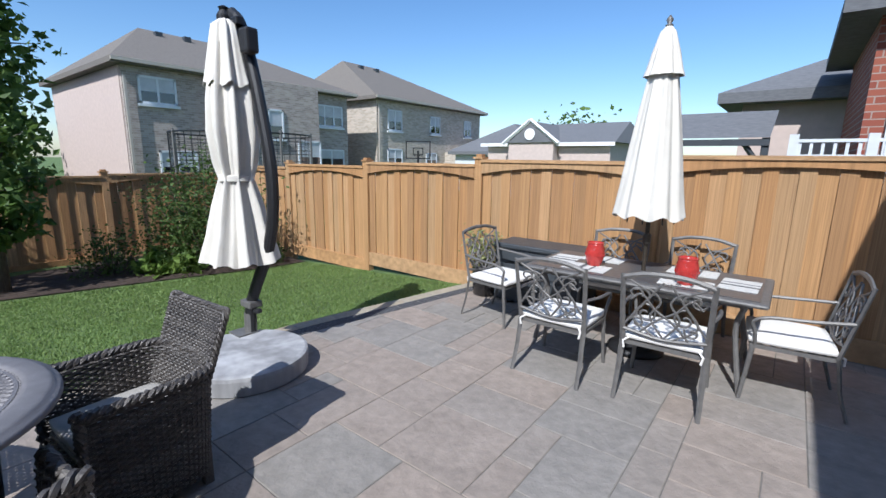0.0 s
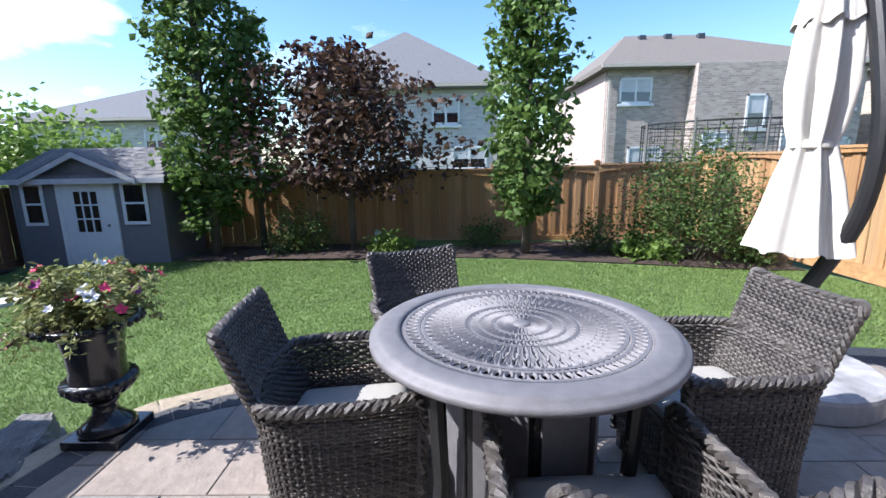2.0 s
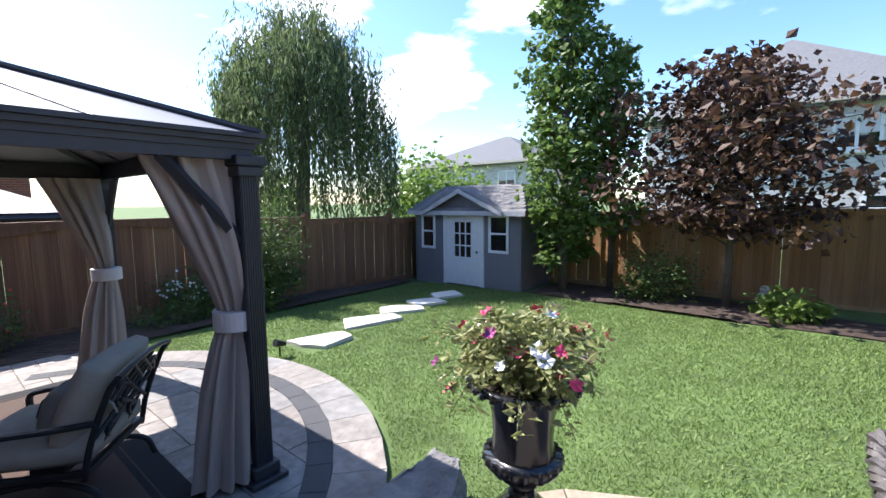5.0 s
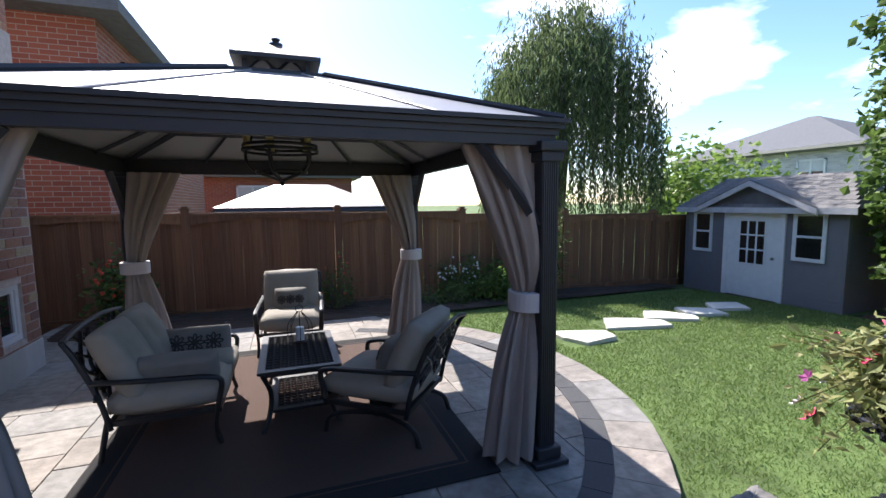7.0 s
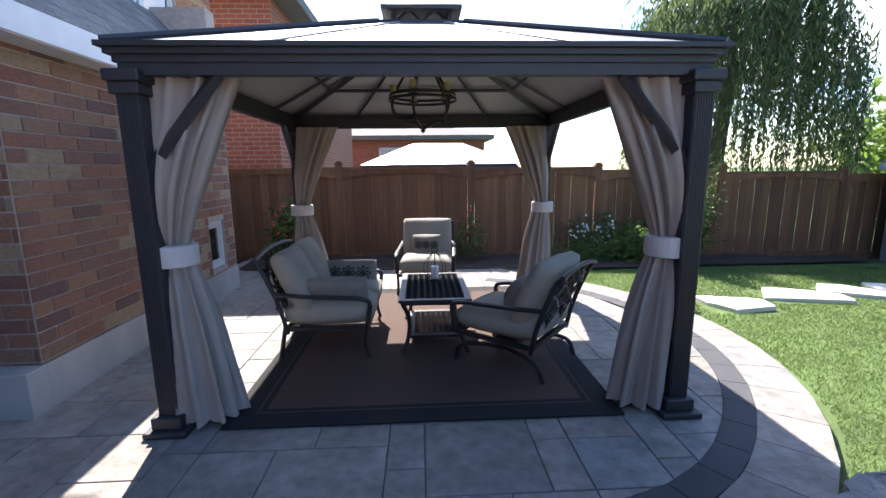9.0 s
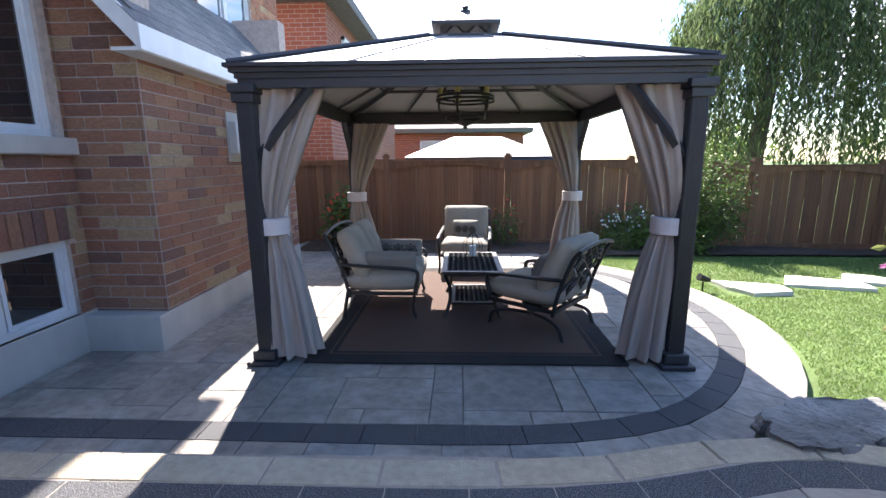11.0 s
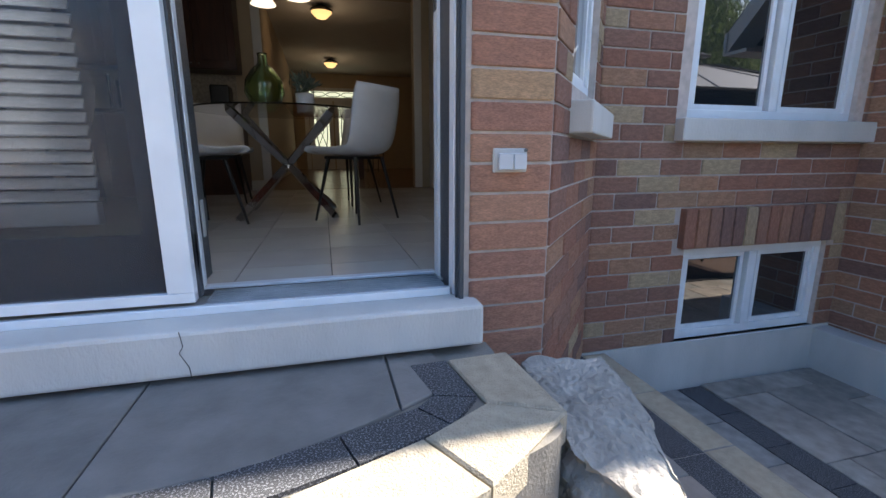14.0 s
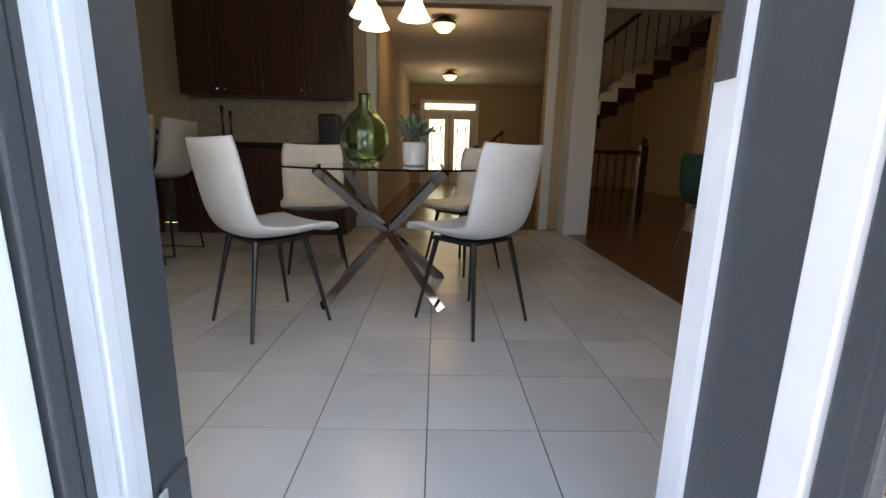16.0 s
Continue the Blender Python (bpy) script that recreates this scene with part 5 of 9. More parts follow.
for x, y, r in ((0.38, -0.22, 3), (-0.42, 0.23, -2), (0.36, 0.22, 0), (-0.72, 0.0, 90), (0.72, 0.0, 88)):
    copy_thing(pm, pose(DT[0] + x, DT[1] + y, 0.742, 0, 0, r))
M_RED = mat("red glazed ceramic", (0.40, 0.035, 0.03), 0.25, var=0.15, scale=30, coat=0.5)


def lantern(x, y):
    root = thing("candle_lantern", pose(x, y, 0.742), "red ceramic pierced lantern on the patio table", "lantern", "red lanterns on the patio table")
    part("body", lathe([(0.055, 0), (0.06, 0.01), (0.075, 0.05), (0.085, 0.10), (0.082, 0.15), (0.07, 0.19), (0.072, 0.21), (0.062, 0.21), (0.06, 0.19), (0.05, 0.03)], 32), M_RED, root, smooth=True)
    bm = bmesh.new()
    for j in range(5):
        for k in range(14):
            a = 2 * math.pi * (k + 0.5 * (j % 2)) / 14
            z = 0.045 + 0.03 * j
            r = 0.084 - 0.00035 * ((z - 0.11) * 100) ** 2 * 2
            d, s = Vector((math.cos(a), math.sin(a), 0)), Vector((-math.sin(a), math.cos(a), 0))
            tube(bm, [d * r + s * 0.011 * math.cos(t) + Vector((0, 0, z + 0.012 * math.sin(t))) for t in [2 * math.pi * q / 8 for q in range(9)]], 0.003, 4, False)
    part("pierced_relief", bm, M_RED, root)
    part("rim", lathe([(0.066, 0.205), (0.074, 0.205), (0.074, 0.216), (0.066, 0.216), (0.066, 0.205)], 32, closed=False), M_RED, root)
    return root


lantern(-1.02, 3.96)
lantern(-0.24, 3.80)


# ---- umbrellas ----
def folded_canopy(profile, pleats, depth, seed, n=96):
    rg = random.Random(seed)
    ph = [rg.uniform(0, 6.28) for _ in range(4)]
    bm = bmesh.new()
    rings = []
    for r, z in profile:
        ring = []
        for k in range(n):
            a = 2 * math.pi * k / n
            w = math.cos(pleats * a + ph[0] + 0.5 * z) + 0.45 * math.cos((pleats * 2 + 1) * a + ph[1] - z) + 0.25 * math.cos(3 * a + ph[2])
            rr = r * (1 + depth * w)
            ring.append(bm.verts.new((rr * math.cos(a), rr * math.sin(a), z + (0.02 * math.cos(pleats * a + ph[0]) if r > 0.15 and (r, z) == profile[0] else 0))))
        rings.append(ring)
    for a, b in zip(rings, rings[1:]):
        for k in range(n):
            bm.faces.new((a[k], a[(k + 1) % n], b[(k + 1) % n], b[k]))
    return bm


def table_umbrella():
    root = thing("table_umbrella", pose(DT[0], DT[1] + 0.02, 0), "closed off-white market umbrella on a bronze pole through the patio table", "umbrella")
    part("pole", tb([(0, 0, 0.02), (0, 0, 2.70)], 0.019, 12), M_BRONZE, root)
    part("crank_box", lathe([(0.028, 0.98), (0.034, 1.0), (0.034, 1.05), (0.028, 1.07)], 16), M_BRONZE, root)
    part("base", lathe([(0.24, 0), (0.24, 0.03), (0.20, 0.06), (0.05, 0.10), (0.03, 0.30), (0.03, 0.35)], 32), M_METAL, root, smooth=True)
    c = part("canopy", folded_canopy([(0.275, 1.22), (0.26, 1.32), (0.235, 1.5), (0.195, 1.8), (0.15, 2.1), (0.11, 2.35), (0.08, 2.5)], 8, 0.07, 3), M_CANV, root, smooth=True)
    c = part("vent_flap", folded_canopy([(0.15, 2.36), (0.13, 2.42), (0.10, 2.55), (0.055, 2.70), (0.02, 2.74)], 8, 0.06, 4), M_CANV, root, smooth=True)
    part("finial", lathe([(0.02, 2.73), (0.03, 2.745), (0.015, 2.76), (0.028, 2.785), (0.02, 2.80), (0.0, 2.825)], 16), M_GREYM, root, smooth=True)
    for k in range(8):
        a = 2 * math.pi * k / 8
        part("rib", tb([(0.20 * math.cos(a), 0.20 * math.sin(a), 1.17), (0.02 * math.cos(a), 0.02 * math.sin(a), 2.68)], 0.007, 5), M_BRONZE, root)


M_BRONZE = mat("dark bronze pole", (0.08, 0.065, 0.05), 0.4, 0.6, var=0.1)
table_umbrella()


def offset_umbrella():
    root = thing("cantilever_umbrella", pose(0, 0, 0), "closed off-white cantilever umbrella hanging from a curved black arm", "umbrella")
    arm = spline([(-3.30, 1.80, 0.16), (-3.27, 1.80, 0.42), (-3.12, 1.80, 0.80), (-2.98, 1.80, 1.15), (-2.95, 1.80, 1.55), (-3.03, 1.80, 1.97), (-3.15, 1.80, 2.40), (-3.26, 1.80, 2.66), (-3.38, 1.80, 2.76)], 5)
    arm = [p + Vector((0.045, 0.05, 0)) * min(1.0, max(0.0, (p.z - 0.4) / 0.5)) for p in arm]
    part("arm", tb(arm, 0.055, 12, flat=0.8), M_METAL, root)
    part("arm_slot", tb([p + Vector((0.035, -0.012, 0)) for p in arm[4:20]], 0.008, 6), M_GREYM, root)
    part("sleeve", tb([(-3.30, 1.80, 0.14), (-3.29, 1.80, 0.34)], 0.052, 12), M_GREYM, root, "silver pole sleeve")
    part("clamp", bx(-3.34, -3.18, 1.74, 1.86, 0.40, 0.46, 0.012), M_GREYM, root)
    part("clamp_knob", lathe([(0.02, 0.36), (0.035, 0.37), (0.035, 0.39), (0.02, 0.40)], 12, cx=-3.16, cy=1.80), M_METAL, root)
    part("crank_box", bx(-3.08, -2.96, 1.75, 1.85, 2.42, 2.60, 0.02), M_METAL, root)
    part("hub", lathe([(0.03, 2.66), (0.055, 2.68), (0.055, 2.74), (0.03, 2.78), (0.04, 2.80), (0.0, 2.82)], 16, cx=-3.36, cy=1.80), M_METAL, root)
    part("hanger", bx(-3.40, -3.12, 1.77, 1.83, 2.64, 2.70, 0.01), M_METAL, root)
    root.location = (0.03, 0.05, 0)
    cx, cy = -3.24, 1.74
    for nm, prof, d, sd in (("canopy", [(0.265, 0.82), (0.25, 0.90), (0.21, 1.05), (0.165, 1.28), (0.11, 1.50), (0.14, 1.62), (0.165, 1.85), (0.155, 2.10), (0.125, 2.35), (0.10, 2.5)], 0.17, 7), ("vent_flap", [(0.165, 2.20), (0.145, 2.30), (0.11, 2.50), (0.085, 2.64), (0.04, 2.68)], 0.12, 9)):
        o = part(nm, folded_canopy(prof, 8, d, sd), M_CANV, root, smooth=True)
        o.location = (cx, cy, 0)
    part("tie_strap", lathe([(0.125, 1.475), (0.13, 1.48), (0.13, 1.52), (0.125, 1.525)], 32, cx=cx, cy=cy), M_CANV, root)
    b = thing("round_weight", pose(-2.91, 1.70, 0) @ Matrix.Diagonal((0.94, 0.94, 1.0, 1)), "round grey weathered umbrella base under the cantilever umbrella", "umbrella base")
    part("base", lathe([(0.46, 0.0), (0.47, 0.01), (0.475, 0.12), (0.47, 0.145), (0.45, 0.155), (0.10, 0.158), (0, 0.158)], 64), M_UBASE, b, smooth=False)
    b.matrix_world = pose(-2.93, 1.62, 0)


M_UBASE = mat("weathered grey cover", (0.37, 0.37, 0.38), 0.8, var=0.2, scale=6, stain=0.35, stretch=(2, 2, 0.4), bump=0.3)
offset_umbrella()
root = thing("foot_plate", pose(-3.30, 1.80, 0.158), "grey metal foot plate on the umbrella base", "umbrella base")
part("plate", bx(-0.09, 0.09, -0.09, 0.09, 0, 0.012, 0.004), M_GREYM, root)


# ---- gazebo ----
GX, GY, GH = -0.635, -5.55, 1.5
L_ = LOW


def curtain(m, name, mirror=1, seed=1, lengthw=0.42, tone=M_CURT):
    """A curtain hung from a rail along +x of its pose from the post, tied back to the post and flaring below."""
    rg = random.Random(seed)
    ph = rg.uniform(0, 6)
    nz, nu = 44, 72
    bm = bmesh.new()
    rows = []
    ztop, zt, zb = 1.66 - L_, 1.02, 0.04
    for j in range(nz + 1):
        z = zb + (ztop - zb) * j / nz
        if z > zt:
            t = (z - zt) / (ztop - zt)
            e = t ** 1.3
            x0, x1 = -0.04 + 0.06 * e, 0.07 + (lengthw - 0.07) * e
            th = 0.05 + 0.05 * math.sin(math.pi * min(1, t * 1.2))
        else:
            t = (zt - z) / (zt - zb)
            e = t ** 0.7
            x0, x1 = -0.05 - 0.02 * e, 0.07 + 0.22 * e
            th = 0.05 + 0.09 * e
        fold = 0.018 + 0.022 * min(1, abs(z - zt) / 0.4)
        row = []
        for i in range(nu + 1):
            u = i / nu
            a = u * 2 * math.pi
            x = (x0 + x1) / 2 - (x1 - x0) / 2 * math.cos(a)
            y = th * math.sin(a)
            f = fold * (math.sin(11 * a + ph + z * 0.8) + 0.5 * math.sin(19 * a + 2 * ph - z))
            d = Vector((-math.cos(a), math.sin(a)))
            row.append(bm.verts.new(((x + d.x * f) * mirror, y + d.y * f, z)))
        rows.append(row)
    for a, b in zip(rows, rows[1:]):
        for i in range(nu):
            bm.faces.new((a[i], a[i + 1], b[i + 1], b[i]))
    root = thing(name, m, "taupe cloth curtain tied back to the gazebo post", "curtain", "gazebo curtains")
    part("cloth", bm, tone, root, smooth=True)
    bm = bmesh.new()
    lathe([(0.125, zt - 0.06), (0.13, zt - 0.055), (0.13, zt + 0.055), (0.125, zt + 0.06)], 28, bm, 0.005 * mirror, 0)
    part("tieback", bm, M_TIE, root, "pale lilac grey tieback band")
    return root


M_TIE = mat("pale tieback cloth", (0.52, 0.49, 0.50), 0.8, var=0.06, bump=0.2, bscale=200)


def gazebo():
    root = thing("gazebo", pose(GX, GY, L_), "charcoal aluminium hardtop gazebo with two-tier roof over the lower patio", "gazebo")
    H = 1.90
    for sx in (-1, 1):
        for sy in (-1, 1):
            x, y = sx * GH, sy * GH
            p = new("post")
            p.parent = root
            p.location = (x, y, 0)
            prof = []
            for q in range(4):
                a = math.pi / 2 * q
                for k in range(7):
                    for w_, d_ in ((-0.004, 0.055), (0.004, 0.055), (0.005, 0.050), (0.009, 0.050)):
                        xx = -0.045 + 0.0145 * k + w_
                        prof.append((xx * math.cos(a) + d_ * math.sin(a), xx * math.sin(a) - d_ * math.cos(a)))
            bm = pr(prof, 0.10, H)
            part("shaft", bm, M_GAZ, p)
            part("base_plate", bx(-0.12, 0.12, -0.12, 0.12, 0, 0.035, 0.008), M_GAZ, p)
            part("base_cover", bx(-0.085, 0.085, -0.085, 0.085, 0.035, 0.11, 0.01), M_GAZ, p)
            bm = bmesh.new()
            box(bm, -0.075, 0.075, -0.075, 0.075, H - 0.03, H + 0.03, 0.008)
            box(bm, -0.09, 0.09, -0.09, 0.09, H + 0.03, H + 0.09, 0.01)
            part("capital", bm, M_GAZ, p)
            for dx, dy in ((-sx, 0), (0, -sy)):
                part("knee_brace", tb(spline([(dx * 0.05, dy * 0.05, H - 0.40), (dx * 0.15, dy * 0.15, H - 0.27), (dx * 0.30, dy * 0.30, H - 0.09), (dx * 0.44, dy * 0.44, H + 0.07)], 4), 0.034, 4), M_GAZ, p)
    # beams with stepped cornice
    for nm, (ax, sgn) in (("beam", ("y", 1)), ("beam", ("y", -1)), ("beam", ("x", 1)), ("beam", ("x", -1))):
        for off, z0, z1, w in ((0.0, H + 0.065, H + 0.125, 0.09), (0.01, H + 0.125, H + 0.16, 0.10), (0.025, H + 0.16, H + 0.19, 0.12), (0.045, H + 0.19, H + 0.215, 0.13)):
            bm = bmesh.new()
            a, b = GH + off - w / 2 + 0.02, GH + off + w / 2 - 0.01
            e = GH + off + w / 2 - 0.01 if ax == "y" else GH + off - w / 2 + 0.018
            if ax == "y":
                box(bm, -e, e, min(a * sgn, b * sgn), max(a * sgn, b * sgn), z0, z1)
            else:
                box(bm, min(a * sgn, b * sgn), max(a * sgn, b * sgn), -e, e, z0, z1)
            part("beam" if off == 0 else "cornice", bm, M_GAZ, root)
    e, z0, c, zc = GH + 0.075, H + 0.21, 0.33, H + 0.21 + 0.47
    for k in range(4):
        R = Matrix.Rotation(math.pi / 2 * k, 3, "Z")
        q = [Vector((-e, e, z0)), Vector((e, e, z0)), Vector((c, c, zc)), Vector((-c, c, zc))]
        bm = bmesh.new()
        top = [bm.verts.new(R @ p) for p in q]
        bot = [bm.verts.new(R @ (p - Vector((0, 0, 0.008)))) for p in q]
        bm.faces.new(top[::-1])
        bm.faces.new(bot)
        for i in range(4):
            j = (i + 1) % 4
            bm.faces.new((top[i], top[j], bot[j], bot[i]))
        bmesh.ops.recalc_face_normals(bm, faces=bm.faces)
        part("roof_panel", bm, M_GROOF, root, "pale grey metal roof panel")
        part("hip_cap", tb([R @ (q[0] + Vector((0, 0, 0.012))), R @ (q[3] + Vector((0, 0, 0.012)))], 0.022, 6), M_GAZ, root)
        part("hip_rafter", tb([R @ (q[0] - Vector((-0.05, 0.05, 0.05))), R @ (q[3] - Vector((0, 0, 0.045)))], 0.028, 4), M_GAZ, root)
        part("eave_trim", tb([R @ (q[0] - Vector((0, 0, 0.008))), R @ (q[1] - Vector((0, 0, 0.008)))], 0.016, 5), M_GAZ, root)
        for s in (-0.5, 0.5):
            a, b = Vector((e * s * 1.0, e, z0)), Vector((c * s * 1.0, c, zc))
            part("roof_seam", tb([R @ (a + Vector((0, 0, 0.006))), R @ (b + Vector((0, 0, 0.006)))], 0.007, 4), M_GROOF, root)
            part("rafter", tb([R @ (a - Vector((0, 0.05, 0.035))), R @ (b - Vector((0, 0, 0.035)))], 0.018, 4), M_GAZ, root)
        m1, m2 = q[0].lerp(q[3], 0.5), q[1].lerp(q[2], 0.5)
        part("purlin", tb([R @ (m1 - Vector((0, 0, 0.045))), R @ (m2 - Vector((0, 0, 0.045)))], 0.017, 4), M_GAZ, root)
    # cupola
    part("cupola_curb", bx(-c - 0.01, c + 0.01, -c - 0.01, c + 0.01, zc - 0.01, zc + 0.02), M_GAZ, root)
    for sx in (-1, 1):
        for sy in (-1, 1):
            part("cupola_post", bx(sx * 0.22 - 0.015, sx * 0.22 + 0.015, sy * 0.22 - 0.015, sy * 0.22 + 0.015, zc + 0.02, zc + 0.14), M_GAZ, root)
    for k in range(4):
        R = Matrix.Rotation(math.pi / 2 * k, 3, "Z")
        part("cupola_lattice", tb([R @ p for p in spline([(-0.21, 0.22, zc + 0.03), (-0.1, 0.22, zc + 0.12), (0, 0.22, zc + 0.05), (0.1, 0.22, zc + 0.12), (0.21, 0.22, zc + 0.03)], 4)], 0.009, 4), M_GAZ, root)
    bm = bmesh.new()
    d, zz = 0.30, zc + 0.14
    v = [bm.verts.new(p) for p in ((-d, -d, zz), (d, -d, zz), (d, d, zz), (-d, d, zz), (-0.03, -0.03, zz + 0.15), (0.03, -0.03, zz + 0.15), (0.03, 0.03, zz + 0.15), (-0.03, 0.03, zz + 0.15))]
    for f in ((0, 1, 5, 4), (1, 2, 6, 5), (2, 3, 7, 6), (3, 0, 4, 7), (4, 5, 6, 7), (3, 2, 1, 0)):
        bm.faces.new([v[i] for i in f])
    part("cupola_roof", bm, M_GAZ, root)
    part("cupola_rim", bx(-d - 0.01, d + 0.01, -d - 0.01, d + 0.01, zz - 0.03, zz), M_GAZ, root)
    part("finial", lathe([(0.05, zz + 0.14), (0.05, zz + 0.165), (0.02, zz + 0.175), (0.035, zz + 0.20), (0.0, zz + 0.22)], 16), M_GAZ, root)
    return zc


M_GROOF = mat("pale grey painted roof sheet", (0.33, 0.33, 0.345), 0.45, 0.3, var=0.06, scale=2)
ZC = gazebo()
for sx, sy, rot, mir, sd in ((1, 1, 180, 1, 1), (-1, 1, 0, 1, 2), (1, -1, 180, 1, 3), (-1, -1, 0, 1, 4)):
    curtain(pose(GX + sx * (GH - 0.05), GY + sy * (GH - 0.10), L_, 0, 0, rot), "curtain", mir, sd)


def chandelier():
    root = thing("chandelier", pose(GX, GY + 0.1, 1.74), "round black iron chandelier with five candle lamps under the gazebo roof", "chandelier")
    part("hook", tb([(0, 0, 0.34), (0, 0, 0.50)], 0.008, 6), M_METAL, root)
    for r, z in ((0.28, 0.0), (0.275, 0.035), (0.19, -0.16)):
        part("ring", tb([(r * math.cos(a), r * math.sin(a), z) for a in [2 * math.pi * k / 32 for k in range(33)]], 0.012, 5, flat=0.5), M_METAL, root)
    for k in range(5):
        a = 2 * math.pi * k / 5
        d = Vector((math.cos(a), math.sin(a), 0))
        part("strap", tb(spline([d * 0.03 + Vector((0, 0, 0.36)), d * 0.12 + Vector((0, 0, 0.24)), d * 0.25, d * 0.21 + Vector((0, 0, -0.14)), Vector((0, 0, -0.23))], 5), 0.012, 5), M_METAL, root)
        c = part("candle", lathe([(0.026, 0.0), (0.026, 0.10), (0.0, 0.105)], 14), M_CANDLE, root, "pale yellow candle sleeve")
        c.location = d * 0.24 + Vector((0, 0, 0.02))
        s = part("saucer", lathe([(0.015, 0.0), (0.045, 0.012), (0.045, 0.018), (0.0, 0.016)], 14), M_METAL, root)
        s.location = d * 0.24
    part("bottom_knob", lathe([(0.0, -0.27), (0.025, -0.245), (0.0, -0.22)], 10), M_METAL, root)


M_CANDLE = mat("yellow wax sleeve", (0.50, 0.42, 0.16), 0.5, var=0.1)
chandelier()

# rug
rug = thing("outdoor_rug", pose(GX + 0.02, -5.50, LOW + 0.004), "brown woven outdoor rug with black border under the gazebo", "rug")
rw, rl = 1.20, 1.50
part("field", bx(-rw + 0.2, rw - 0.2, -rl + 0.2, rl - 0.2, 0, 0.010), M_RUG, rug)
bm = bmesh.new()
for a, b, c, d in ((-rw, rw, -rl, -rl + 0.15), (-rw, rw, rl - 0.15, rl), (-rw, -rw + 0.15, -rl + 0.15, rl - 0.15), (rw - 0.15, rw, -rl + 0.15, rl - 0.15)):
    box(bm, a, b, c, d, 0, 0.010)
part("border", bm, M_RUGB, rug)
bm = bmesh.new()
for a, b, c, d in ((-rw + 0.162, rw - 0.162, -rl + 0.162, -rl + 0.2), (-rw + 0.162, rw - 0.162, rl - 0.2, rl - 0.162), (-rw + 0.162, -rw + 0.2, -rl + 0.2, rl - 0.2), (rw - 0.2, rw - 0.162, -rl + 0.2, rl - 0.2)):
    box(bm, a, b, c, d, 0, 0.010)
part("inner_border", bm, M_RUGB, rug)
bm = bmesh.new()
for a, b, c, d in ((-rw + 0.15, rw - 0.15, -rl + 0.15, -rl + 0.162), (-rw + 0.15, rw - 0.15, rl - 0.162, rl - 0.15), (-rw + 0.15, -rw + 0.162, -rl + 0.162, rl - 0.162), (rw - 0.162, rw - 0.15, -rl + 0.162, rl - 0.162)):
    box(bm, a, b, c, d, 0, 0.011)
part("border_line", bm, M_RUG, rug)


